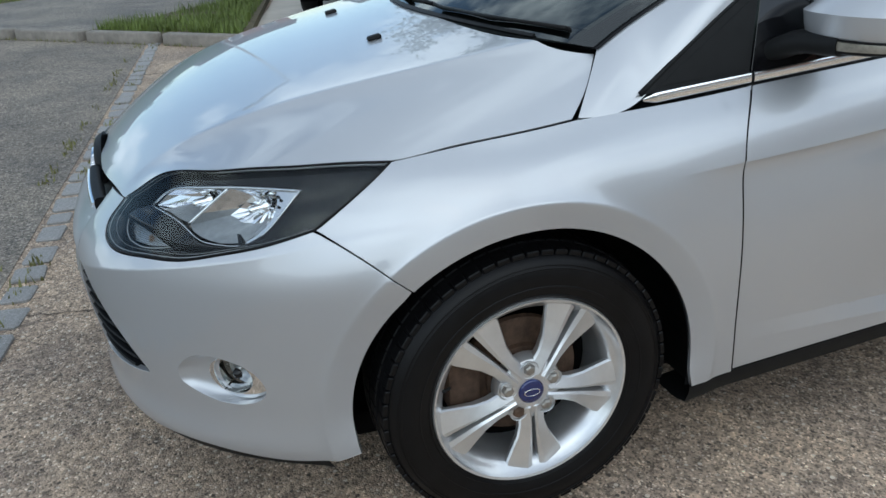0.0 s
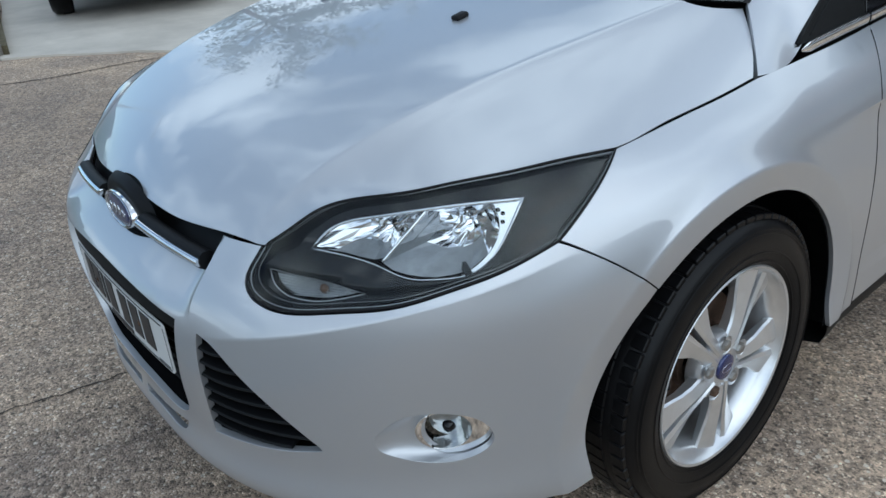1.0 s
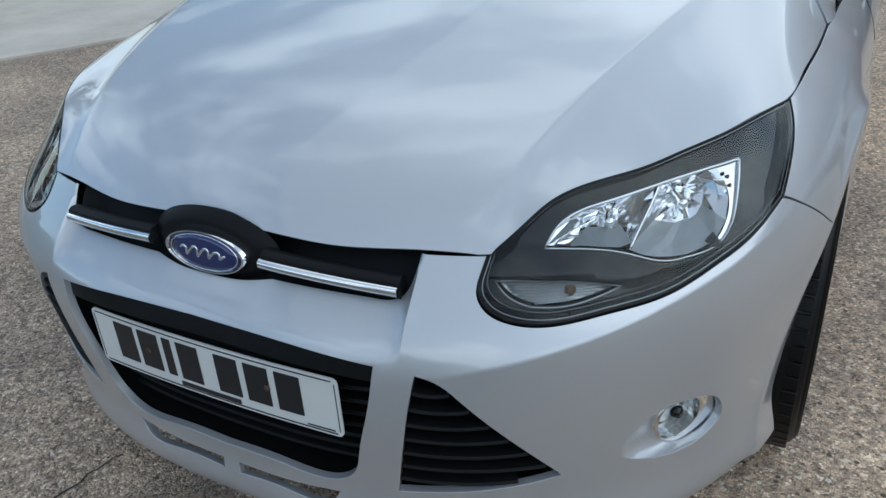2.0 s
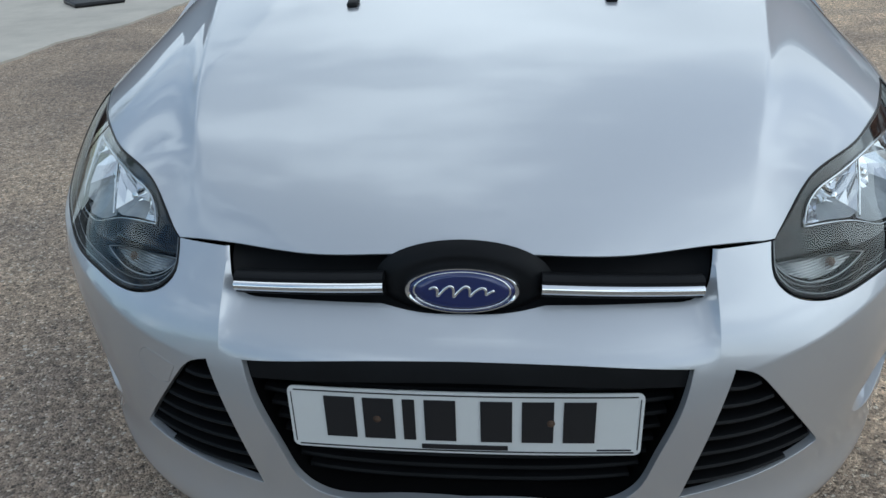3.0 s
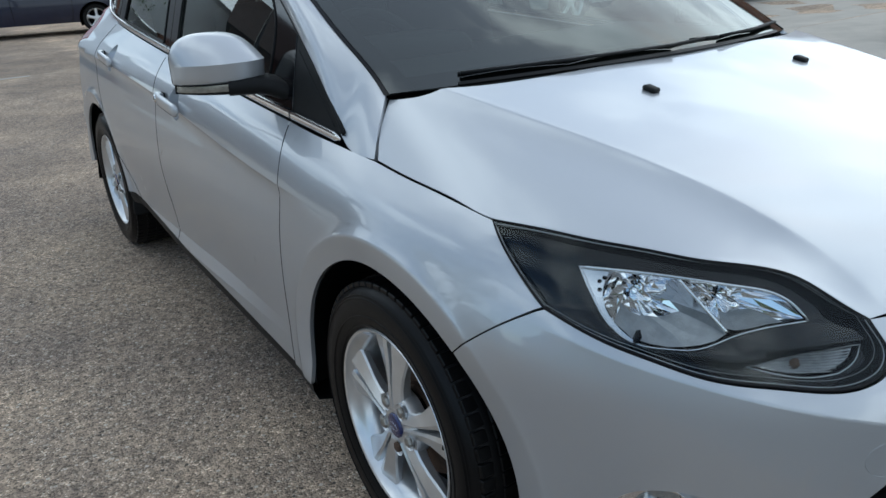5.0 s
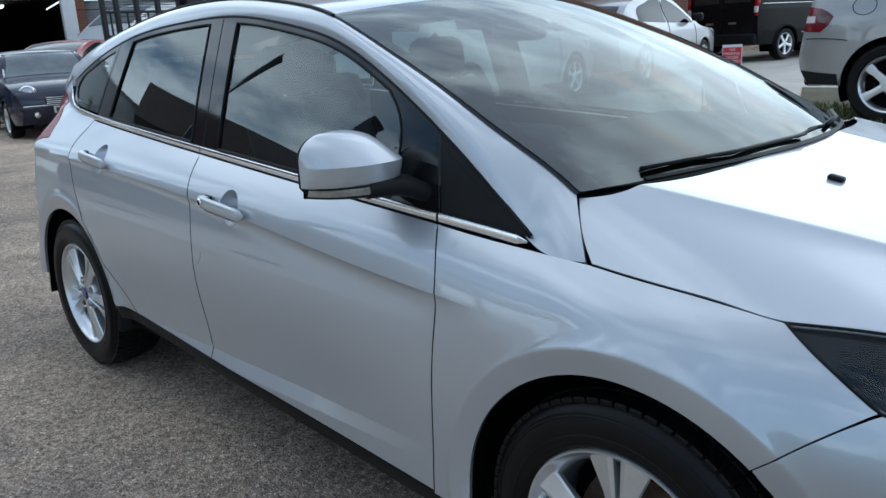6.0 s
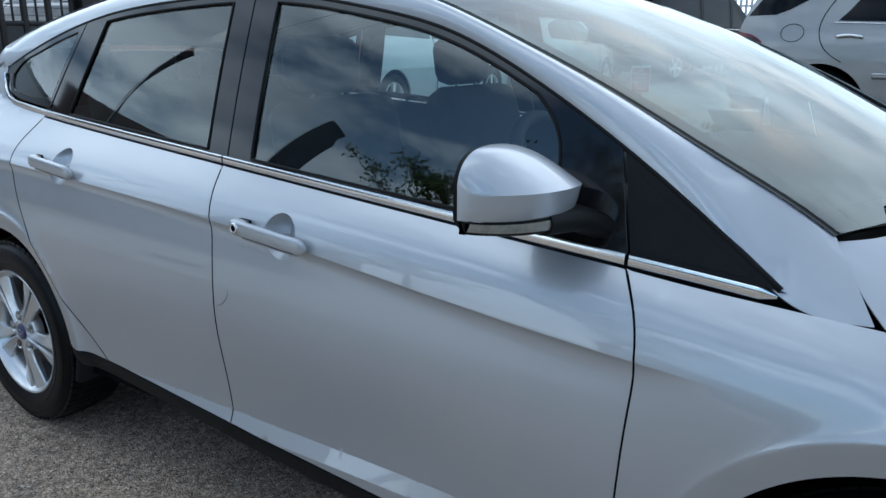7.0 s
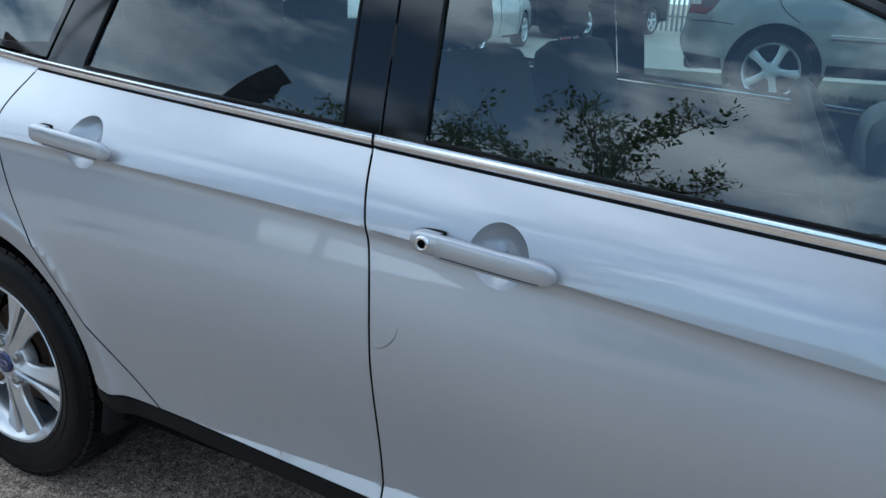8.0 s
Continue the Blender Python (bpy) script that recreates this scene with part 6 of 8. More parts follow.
# pale concrete apron
apron = [(-5.92, -0.02), (-5.60, 0.40), (-5.25, 0.74), (-4.88, 1.06), (-4.62, 1.55), (-4.30, 2.15), (-4.08, 2.60), (-3.98, 3.15), (-3.76, 3.60), (-3.72, 4.40), (-3.46, 5.25), (-3.42, 6.0), (-3.36, 7.5), (-3.20, 8.75), (-3.3, 12.0), (-9.0, 14.0), (-22, 14), (-22, 3.1), (-9.06, 0.66)]
rough = []
random.seed(4)
for i, (a, b) in enumerate(zip(apron, apron[1:] + apron[:1])):
    k = max(1, int(math.dist(a, b) / 0.16)) if i < 14 else 1
    for j in range(k):
        t = j / k
        e = 0.022 if i < 14 and (i, j) != (0, 0) else 0
        rough.append((a[0] + (b[0] - a[0]) * t + random.uniform(-e, e), a[1] + (b[1] - a[1]) * t + random.uniform(-e, e)))
sheet("pavement", rough, G0 + 0.018, CONCRETE, "pale concrete apron with a broken edge", "pavement", thick=0.03)
# kerb stones along the verge
kerb = tagged(new("kerb"), "weathered concrete kerb stones", "kerb", kind="structure")
ka, kb = np.array((-10.4, -5.45)), np.array((-5.93, 0.0))
kd = (kb - ka) / np.linalg.norm(kb - ka)
km = None
n_k = int(np.linalg.norm(kb - ka) / 0.92)
for i in range(n_k):
    p = ka + kd * ((i + 0.5) * np.linalg.norm(kb - ka) / n_k)
    if km is None:
        v, f = rbox(0.905, 0.14, 0.20, 0.018, (0, 0, 0), 2)
        km = link("kerb_stone", v, f, KERB, None).data
        bpy.data.objects.remove(bpy.data.objects["kerb_stone"])
    ob = new("kerb_stone", km)
    ob.parent = kerb
    ob.matrix_basis = pose(p[0] - kd[1] * 0.07, p[1] + kd[0] * 0.07, G0 + 0.012 + random.uniform(-0.006, 0.006), random.uniform(-1, 1), 0, math.degrees(math.atan2(kd[1], kd[0])) + random.uniform(-0.5, 0.5))
nrm = np.array((-kd[1], kd[0]))
back = lambda t, d, z=None: tuple(ka + kd * t + nrm * d)
KL = float(np.linalg.norm(kb - ka))
sheet("verge", [back(0, 0.13), back(KL, 0.13), (-9.06, 0.62), (-16.0, 1.9), back(0, 9.0)], G0 + 0.095, SOIL, "soil under the roadside grass", "verge", thick=0.08)
sheet("pathway", [back(KL - 5.6, 0.13), back(KL - 2.05, 0.13), back(KL - 2.3, 6.0), back(KL - 5.6, 6.0)], G0 + 0.101, PATH, "worn tarmac footpath crossing the verge", "path", thick=0.004)


def blades(name, spots, height, material, label, seed):
    """Grass as many thin bent blades."""
    rnd = random.Random(seed)
    v, f = [], []
    for x, y, z in spots:
        a, h = rnd.uniform(0, math.tau), height * rnd.uniform(0.4, 1.25)
        w, lean = rnd.uniform(0.003, 0.008), rnd.uniform(0.1, 0.7) * h
        dx, dy = math.cos(a), math.sin(a)
        k = len(v)
        v += [(x - dy * w, y + dx * w, z), (x + dy * w, y - dx * w, z), (x + dy * w * 0.6 + dx * lean * 0.4, y - dx * w * 0.6 + dy * lean * 0.4, z + h * 0.6), (x - dy * w * 0.6 + dx * lean * 0.4, y + dx * w * 0.6 + dy * lean * 0.4, z + h * 0.6), (x + dx * lean, y + dy * lean, z + h)]
        f += [(k, k + 1, k + 2, k + 3), (k + 3, k + 2, k + 4)]
    return tagged(link(name, v, f, material), label, "grass", kind="stuff")


random.seed(9)
spots = []
for _ in range(15000):
    t, d = random.uniform(KL - 2.0, KL + 1.2), 0.16 + random.random() ** 1.4 * 5.0
    x, y = ka + kd * t + nrm * d
    if y > -0.19 * (x + 5.85) - 0.03:
        continue
    if noise.noise(Vector((x * 1.3, y * 1.3, 0))) > -0.25:
        spots.append((float(x), float(y), G0 + 0.095))
for _ in range(2500):
    t, d = random.uniform(0, KL - 5.6), 0.2 + random.random() * 3
    x, y = ka + kd * t + nrm * d
    spots.append((float(x), float(y), G0 + 0.095))
blades("grass", spots, 0.12, GRASS, "tufted green roadside grass", 1)
# weeds in the joints
spots = [(-6.72 + 6.5 * q + random.uniform(-0.02, 0.02), -0.90 - 0.51 * q + random.choice((-0.085, 0.085)) + random.gauss(0, 0.02), G0) for q in (random.random() ** 0.8 for _ in range(900)) if noise.noise(Vector((q * 14, 3, 0))) > 0.05]
spots += [tuple(ka + kd * random.uniform(3, KL) + nrm * random.gauss(-0.02, 0.02)) + (G0,) for _ in range(260)]
blades("weeds", spots, 0.035, mat("weed_blades", (0.16, 0.16, 0.055), 0.7, var=0.4, vscale=6), "low weeds in the joints", 2)

# row of granite setts
setts = tagged(new("sett_row"), "row of worn granite setts in the tarmac", "setts", kind="structure")
sm = []
for k in range(5):
    bm = bmesh.new()
    bmesh.ops.create_cube(bm, size=1)
    for q in bm.verts:
        q.co.x *= 1 - 0.14 * random.random()
        q.co.y *= 1 - 0.14 * random.random()
    bmesh.ops.bevel(bm, geom=bm.edges[:], offset=0.09, segments=1, affect="EDGES")
    me = bpy.data.meshes.new("sett")
    bm.to_mesh(me)
    bm.free()
    me.materials.append(SETT)
    sm.append(me)
t, i = 0.0, 0
while t < 7.6:
    ln = random.uniform(0.15, 0.24)
    ob = new("sett", sm[i % 5])
    ob.parent = setts
    q = (t + ln / 2) / 6.56
    ob.matrix_basis = pose(-6.72 + 6.52 * q, -0.82 - 0.51 * q, G0 - 0.018 + random.uniform(-0.004, 0.006), random.uniform(-2, 2), random.uniform(-2, 2), -4.5 + random.uniform(-5, 5)) @ Matrix.Diagonal((ln * random.uniform(0.74, 0.88), 0.122 * random.uniform(0.82, 1.08), 0.06, 1))
    t += ln
    i += 1
# painted line
sheet("painted_line", [(-6.5, 10.48), (-0.3, 10.62), (-0.3, 10.70), (-6.5, 10.56)], G0 + 0.004, mat("worn_paint", (0.48, 0.46, 0.42), 0.8, var=0.25, vscale=20), "worn pale painted line", "marking", thick=0.003)
# grass and concrete on the bank
sheet("bank_grass", [(4.1, 1.15), (6.2, 2.4), (9.5, 3.6), (9.5, -1.2), (4.4, -1.2)], 0.006, SOIL, "soil of the grassy bank", "verge", drape=True)
sheet("bank_concrete", [(4.1, 1.17), (6.2, 2.42), (9.5, 3.62), (9.5, -1.22), (4.38, -1.22), (4.2, -9), (30, -9), (30, 9), (9, 8.2), (5.5, 5.0)], 0.004, CONCRETE, "pale concrete yard", "pavement", drape=True, gap=0.8)
spots = []
for _ in range(9000):
    x, y = random.uniform(4.2, 7.5), random.uniform(-1.2, 3.0)
    if y < 1.05 + 0.6 * (x - 4.1):
        spots.append((x, y, float(rise(x, y)) + 0.004))
blades("grass", spots, 0.07, GRASS, "short green grass on the bank", 3)

# cracks in the tarmac
CRACK = mat("crack_dirt", (0.035, 0.028, 0.022), 0.95, var=0.4, vscale=30)
for pts, w in (([(-4.98, -0.9), (-4.91, -0.22), (-4.82, 0.10), (-4.80, 0.47), (-4.78, 0.77), (-4.71, 0.98), (-4.62, 1.6)], 0.030), ([(-0.66, -1.45), (-0.59, -1.14), (-0.57, -1.05), (-0.55, -0.98), (-0.54, -0.89), (-0.50, -0.72)], 0.008)):
    q = run(pts, 0.03)
    q = q + np.array([[random.uniform(-0.008, 0.008), random.uniform(-0.008, 0.008)] for _ in q])
    wid = np.array([w * random.uniform(0.25, 1.0) for _ in q])
    v = [(x + k * d, y, G0 + 0.003) for (x, y), d in zip(q, wid) for k in (-0.5, 0.5)]
    f = [(2 * i, 2 * i + 1, 2 * i + 3, 2 * i + 2) for i in range(len(q) - 1)]
    tagged(link("crack", v, f, CRACK), "dirt-filled crack in the worn tarmac", "crack", kind="structure")


# ---- the other vehicles ----
def road_wheel(x, y, r, parent, spin=0.0, rim_r=0.68, width=0.2, tone=None):
    """A plain wheel with five spokes, its outer face at x."""
    s = 1 if x > 0 else -1
    w = new("wheel")
    w.parent = parent
    w.matrix_basis = pose(x, y, r)
    k = r / 0.32
    R = r * rim_r
    tyre = lathe([(R, -0.01), (R * 1.08, 0.008), (r * 0.9, 0.012), (r * 0.97, -0.01), (r, -0.05), (r, -width + 0.03), (r * 0.95, -width)], 36)
    rim = join(lathe([(R * 1.02, 0.0), (R, 0.006), (R * 0.95, -0.002), (R * 0.90, -0.03), (R * 0.88, -width * 0.8)], 36), lathe([(0.0, -0.006), (R * 0.28, -0.008), (R * 0.33, -0.03)], 24))
    spokes = []
    for i in range(5):
        a = spin + math.tau * i / 5
        rings = []
        for q, wd, h in ((R * 0.22, R * 0.26, -0.006), (R * 0.6, R * 0.24, -0.010), (R * 0.96, R * 0.34, -0.006)):
            pts = [(h, -wd / 2), (h + 0.006, 0), (h, wd / 2), (h - 0.03, wd / 2), (h - 0.03, -wd / 2)]
            rings.append([(p, q * math.cos(a) - t * math.sin(a), q * math.sin(a) + t * math.cos(a)) for p, t in pts])
        spokes.append(loft(rings))
    disc = lathe([(0.0, -0.07), (R * 0.86, -0.07)], 24)
    for name, vf, m in (("tyre", tyre, RUBBER), ("rim", rim, tone or ALLOY), ("brake", disc, DARK), *[("spoke", q, tone or ALLOY) for q in spokes]):
        ob = link(name, *mirrored(vf, s), m, None, sharp=35)
        ob.parent = w
    return w


def vehicle(name, label, paint, sil, wb, hw, belt, windows, r, at, heading, lamps=(), screens=(), lower=None, rim=None, roofk=0.74, extras=None, boxy=False, size=1.0):
    """A parked vehicle: nose towards -y, front axle at y 0. sil: its outline from the nose's foot over the roof to the tail's foot."""
    car_ = new(name)
    tagged(car_, label, "car" if "van" not in name else "van")
    ys, zs = [a for a, b in sil], [b for a, b in sil]
    ymid, half = (min(ys) + max(ys)) / 2, (max(ys) - min(ys)) / 2
    ztop = max(zs)
    prof = spl((0.15, 0.35, 0.6, belt - 0.12, belt, (belt + ztop) / 2, ztop), (0.93, 0.985, 1.0, 0.985, 0.955, 0.5 + 0.955 / 2 - 0.5 + 0.45 * roofk - 0.05 + 0.07, roofk))

    if boxy:
        prof = lambda z: np.interp(z, (0.15, 0.35, 0.6, 1.1, 1.25, 1.6, 1.82, 1.90, 1.97), (0.95, 0.985, 1.0, 1.0, 0.985, 0.935, 0.895, 0.865, 0.80))
        # short rounded corners between the straight runs
        sil = [sil[0], *[tuple(b + (c - b) * min(0.09, k * math.dist(b, c)) / math.dist(b, c)) for a_, b_, c_ in zip(sil, sil[1:], sil[2:]) for b, c, k in ((np.array(b_), np.array(a_), 0.45), (np.array(b_), np.array(c_), 0.45))], sil[-1]]
        ys, zs = [a for a, b in sil], [b for a, b in sil]

    def wide(y, z):
        e = np.clip(np.abs((np.asarray(y, float) - ymid) / half), 0, 1)
        return hw * prof(z) * (1 - (0.03 if boxy else 0.16) * e ** 9)
    seg = [(a, b) for a, b in sil]
    low = min(zs)
    cut = r * 1.14

    def arch(yc):
        a0 = math.asin(max(-0.9, min(0.9, (low - r) / cut)))
        return [(yc + cut * math.cos(t), r + cut * math.sin(t)) for t in np.linspace(a0, math.pi - a0, 18)]
    bottom = [seg[-1]] + [(wb + cut * math.cos(math.asin((low - r) / cut)), low)]
    loop = outline(*([[p, q] for p, q in zip(seg, seg[1:])] if boxy else [seg]), bottom, arch(wb), [arch(wb)[-1], arch(0)[0]], arch(0), [arch(0)[-1], seg[0]], gap=0.05)
    for s in (1, -1):
        fn = lambda y, z, s=s: (s * wide(y, z), np.asarray(y, float), np.asarray(z, float))
        panel("body_side", fn, [loop], paint, car_, gap=0.09, rim=0.02, centre=(0, ymid, 0.6))
        for wl in windows:
            panel("side_window", fn, [outline(*([[p, q] for p, q in zip(wl, [*wl[1:], wl[0]])] if boxy or name == "suv" else [wl, [wl[-1], wl[0]]]), gap=0.04)], GLOSSBLACK, car_, gap=0.09, rim=0.004, depth=-0.004, centre=(0, ymid, 0.6))
        for i, (wl, m) in enumerate(lamps):
            panel("lamp", fn, [outline(*[[p, q] for p, q in zip(wl, [*wl[1:], wl[0]])], gap=0.03)], m, car_, gap=0.06, rim=0.006, depth=-0.006 - 0.003 * (i > 0), centre=(0, ymid, 0.6))
        if lower:
            wl = [(arch(0)[0][0] + 0.02, low + 0.01), (arch(wb)[-1][0] - 0.02, low + 0.01), (arch(wb)[-1][0] - 0.03, low + lower), (arch(0)[0][0] + 0.03, low + lower)]
            panel("sill", fn, [outline(*[[p, q] for p, q in zip(wl, wl[1:] + wl[:1])], gap=0.05)], BLACK, car_, gap=0.1, rim=0.01, depth=-0.006, centre=(0, ymid, 0.6))
        for yc in (0, wb):
            rings = [[(s * x, yc + q * math.cos(t), r + q * math.sin(t)) for t in np.linspace(-0.4, math.pi + 0.4, 20)] for x, q in ((hw * 0.97, cut * 1.02), (hw * 0.6, cut * 1.02), (hw * 0.58, 0.05))]
            link("arch_liner", *loft(rings, caps=False, closed=False), DARK, car_)
            road_wheel(s * (hw - 0.015), yc, r, car_, 0.3 + yc, tone=rim)
    d = np.concatenate([[0], np.cumsum(np.hypot(np.diff(ys), np.diff(zs)))])
    sy, sz = ((lambda v: np.interp(v, d, ys)), (lambda v: np.interp(v, d, zs))) if boxy else (spl(d, ys), spl(d, zs))

    def strip(off):
        def fn(u, v):
            y, z = sy(v), sz(v)
            q = 1 - u * u
            t = np.clip((y - ymid) / half, -1, 1)
            return u * (wide(y, z)) * (1 - 0.002), y + (0.02 if boxy else 0.10) * q * np.sign(t) * np.abs(t) ** 6 + off * np.sign(t) * (np.abs(t) > 0.5), z + 0.035 * q * step(z, 0.6, 1.0) + off
        return fn
    grid("body_shell", strip(0.0), np.linspace(-1, 1, 15), np.unique(np.concatenate([np.linspace(0, d[-1], 90), d])), paint, car_, centre=(0, ymid, 0.5))
    for k0, k1, wk, m, nm in screens:
        grid(nm, strip(0.006), np.linspace(-wk, wk, 9), np.linspace(d[k0], d[k1], 12), m, car_, centre=(0, ymid, 0.5))
    link("floor_pan", *rbox(hw * 1.5, half * 1.7, 0.08, 0, (0, ymid, low + 0.06)), DARK, car_, smooth=False)
    if extras:
        extras(car_, wide)
    car_.matrix_basis = pose(*at, 0, 0, heading) @ Matrix.Scale(size, 4)
    return car_


def line_on(car_, wide, pts, s, name="door_line", w=0.008, m=None, out_=0.002):
    q = run(pts, 0.04)
    q = np.concatenate([q, [pts[-1]]])
    link(name, *sweep(np.stack([s * (wide(q[:, 0], q[:, 1]) + out_), q[:, 0], q[:, 1]], 1), w, w, n=6), m or DARK, car_)


PAINT_SUV = mat("warm_silver_paint", (0.32, 0.32, 0.312), 0.38, 0.65, 1.0, 0.03, var=0.02)
PAINT_PALE = mat("pale_silver_paint", (0.38, 0.39, 0.395), 0.36, 0.45, 1.0, 0.03, var=0.02)
PAINT_BLACK = mat("black_paint", (0.006, 0.006, 0.007), 0.22, 0.0, 0.0, 0.05, var=0.2, spec=0.16)
PAINT_NAVY = mat("navy_paint", (0.012, 0.016, 0.038), 0.25, 0.0, 0.5, 0.03, spec=0.35, var=0.1)
PAINT_RED = mat("red_paint", (0.42, 0.02, 0.03), 0.3, 0.0, 1.0, 0.03, var=0.05)
PAINT_WHITE = mat("white_paint", (0.46, 0.47, 0.47), 0.35, 0.1, 1.0, 0.03, var=0.03)
PAINT_BROWN = mat("dark_brown_paint", (0.022, 0.016, 0.014), 0.25, 0.2, 1.0, 0.03, var=0.1)
SMOKED = mat("smoked_lamp", (0.05, 0.006, 0.008), 0.12, coat=0.6)
PALELAMP = mat("pale_lamp", (0.62, 0.56, 0.55), 0.2, 0.0, 0.6, 0.05)
LAMPGLASS = mat("far_lamp_glass", (0.5, 0.52, 0.54), 0.12, 0.6, 0.8, 0.03)
# pale grey base puts the mirrored sky into the small car's windscreen
GLASSPALE = mat("far_screen", (0.16, 0.18, 0.18), 0.12, 0.2, 1.0, 0.02, var=0.3, vscale=3)
GLASSDARK = mat("far_glass", (0.016, 0.020, 0.022), 0.05, 0.0, 0.5, 0.02, rvar=0.02)


def suv_extras(c, wide):
    for s in (1, -1):
        line_on(c, wide, [(2.72, 1.58), (2.86, 1.37), (2.95, 1.15), (2.91, 0.97), (2.73, 0.82)], s)
        line_on(c, wide, [(1.72, 1.66), (1.73, 1.1), (1.71, 0.36)], s)
        line_on(c, wide, [(3.30, 0.78), (3.5, 0.80), (3.72, 0.80)], s)
        t = np.linspace(0, math.tau, 28)
        line_on(c, wide, [(3.185 + 0.105 * math.cos(q), 1.085 + 0.082 * math.sin(q)) for q in t], s, "fuel_flap", 0.006)
        for y0 in (2.58, 1.46):
            line_on(c, wide, [(y0, 1.045), (y0 + 0.11, 1.06), (y0 + 0.22, 1.05)], s, "door_handle", 0.032, CHROME, 0.02)
        line_on(c, wide, [(0.5, 0.66), (2.46, 0.70)], s, "rub_strip", 0.045, PAINT_SUV, 0.008)
        line_on(c, wide, [(0.5, 0.685), (2.46, 0.725)], s, "rub_strip_trim", 0.010, CHROME, 0.026)
        line_on(c, wide, [(0.45, 1.115), (1.5, 1.13), (2.84, 1.175)], s, "waist_trim", 0.012, CHROME, 0.004)
        v, f = rbox(0.05, 3.0, 0.05, 0.02, (s * 0.60, 1.7, 1.80))
        link("roof_rail", v, f, BLACK, c)
    link("rear_bumper", *rbox(1.50, 0.26, 0.28, 0.10, (0, 3.70, 0.62)), PAINT_SUV, c)
    link("bumper_skirt", *rbox(1.46, 0.20, 0.16, 0.04, (0, 3.66, 0.42)), BLACK, c)


RED_DEEP = mat("deep_tail_red", (0.15, 0.006, 0.010), 0.14, spec=0.4, coat=0.5, var=0.2, vscale=30)
SUV_SIL = [(-0.90, 0.36), (-0.95, 0.62), (-0.90, 0.92), (-0.50, 1.05), (0.30, 1.12), (0.62, 1.32), (1.12, 1.66), (1.60, 1.75), (2.60, 1.76), (3.25, 1.70), (3.52, 1.48), (3.70, 1.12), (3.76, 0.80), (3.76, 0.50), (3.66, 0.36)]
vehicle("suv", "warm silver four-wheel drive with five-spoke alloys on the grass bank", PAINT_SUV, SUV_SIL, 2.915, 0.955, 1.10,
        [[(0.48, 1.13), (0.95, 1.46), (1.30, 1.62), (1.68, 1.65), (1.66, 1.15)], [(1.77, 1.155), (1.79, 1.65), (2.40, 1.60), (2.62, 1.42), (2.72, 1.28), (2.80, 1.19)], [(3.625, 1.25), (3.36, 1.255), (3.24, 1.30), (3.10, 1.375), (2.92, 1.48), (2.72, 1.62), (3.20, 1.635), (3.36, 1.56), (3.48, 1.45)]],
        0.378, (6.95, -1.385, 0.27), 0, lamps=[([(3.455, 1.0), (3.50, 1.04), (3.57, 1.075), (3.70, 1.10), (3.745, 0.87), (3.57, 0.86), (3.50, 0.92)], RED_DEEP), ([(3.475, 1.0), (3.52, 1.04), (3.61, 1.065), (3.61, 0.94), (3.53, 0.93)], SMOKED), ([(3.63, 1.01), (3.63, 0.95), (3.725, 0.95), (3.715, 1.01)], PALELAMP), ([(3.36, 0.37), (3.38, 0.47), (3.752, 0.50), (3.66, 0.37)], BLACK), ([(-0.90, 0.80), (-0.55, 0.98), (-0.45, 0.95), (-0.72, 0.74)], LAMPGLASS)],
        screens=[(4, 6, 0.88, GLASSDARK, "windscreen"), (9, 11, 0.86, GLASSDARK, "rear_window")], lower=0.10, extras=suv_extras)


def van_extras(c, wide):
    for s in (1, -1):
        line_on(c, wide, [(-0.4, 1.14), (1.5, 1.16), (3.9, 1.17)], s, "side_moulding", 0.016, CHROME, 0.004)
        line_on(c, wide, [(0.45, 0.55), (2.6, 0.55)], s, "side_moulding", 0.022, STEEL, 0.006)
        line_on(c, wide, [(2.2, 1.90), (2.2, 0.45)], s)
        line_on(c, wide, [(0.95, 1.88), (0.95, 0.45)], s)
        line_on(c, wide, [(0.15, 1.915), (1.5, 1.935), (3.9, 1.935)], s, "roof_gutter", 0.014, DARK, 0.002)
        t = np.linspace(-0.1, math.pi + 0.1, 18)
        for yc in (0, 3.098):
            line_on(c, wide, [(yc + 0.40 * math.cos(q), 0.33 + 0.41 * math.sin(q)) for q in t], s, "arch_lip", 0.03, PAINT_BLACK, 0.004)
        v, f = rbox(0.07, 0.13, 0.58, 0.02, (s * 0.885, 4.0, 1.22))
        lamp = link("tail_lamp", v, f, RED, c, "tall red tail lamp")
        link("clear_lens", *rbox(0.072, 0.134, 0.13, 0.01, (s * 0.885, 4.0, 1.06)), PALELAMP, lamp)
        link("rear_door", *rbox(0.80, 0.03, 1.32, 0.03, (s * 0.41, 4.03, 1.23)), PAINT_BLACK, c)
        link("rear_window", *rbox(0.66, 0.02, 0.56, 0.03, (s * 0.41, 4.045, 1.50)), GLASSDARK, c)
        link("lettering_bar", *rbox(0.20, 0.006, 0.04, 0, (s * 0.30, 4.048, 0.80)), STEEL, c, smooth=False)
    link("rear_bumper", *rbox(1.8, 0.2, 0.24, 0.05, (0, 4.0, 0.46)), BLACK, c)


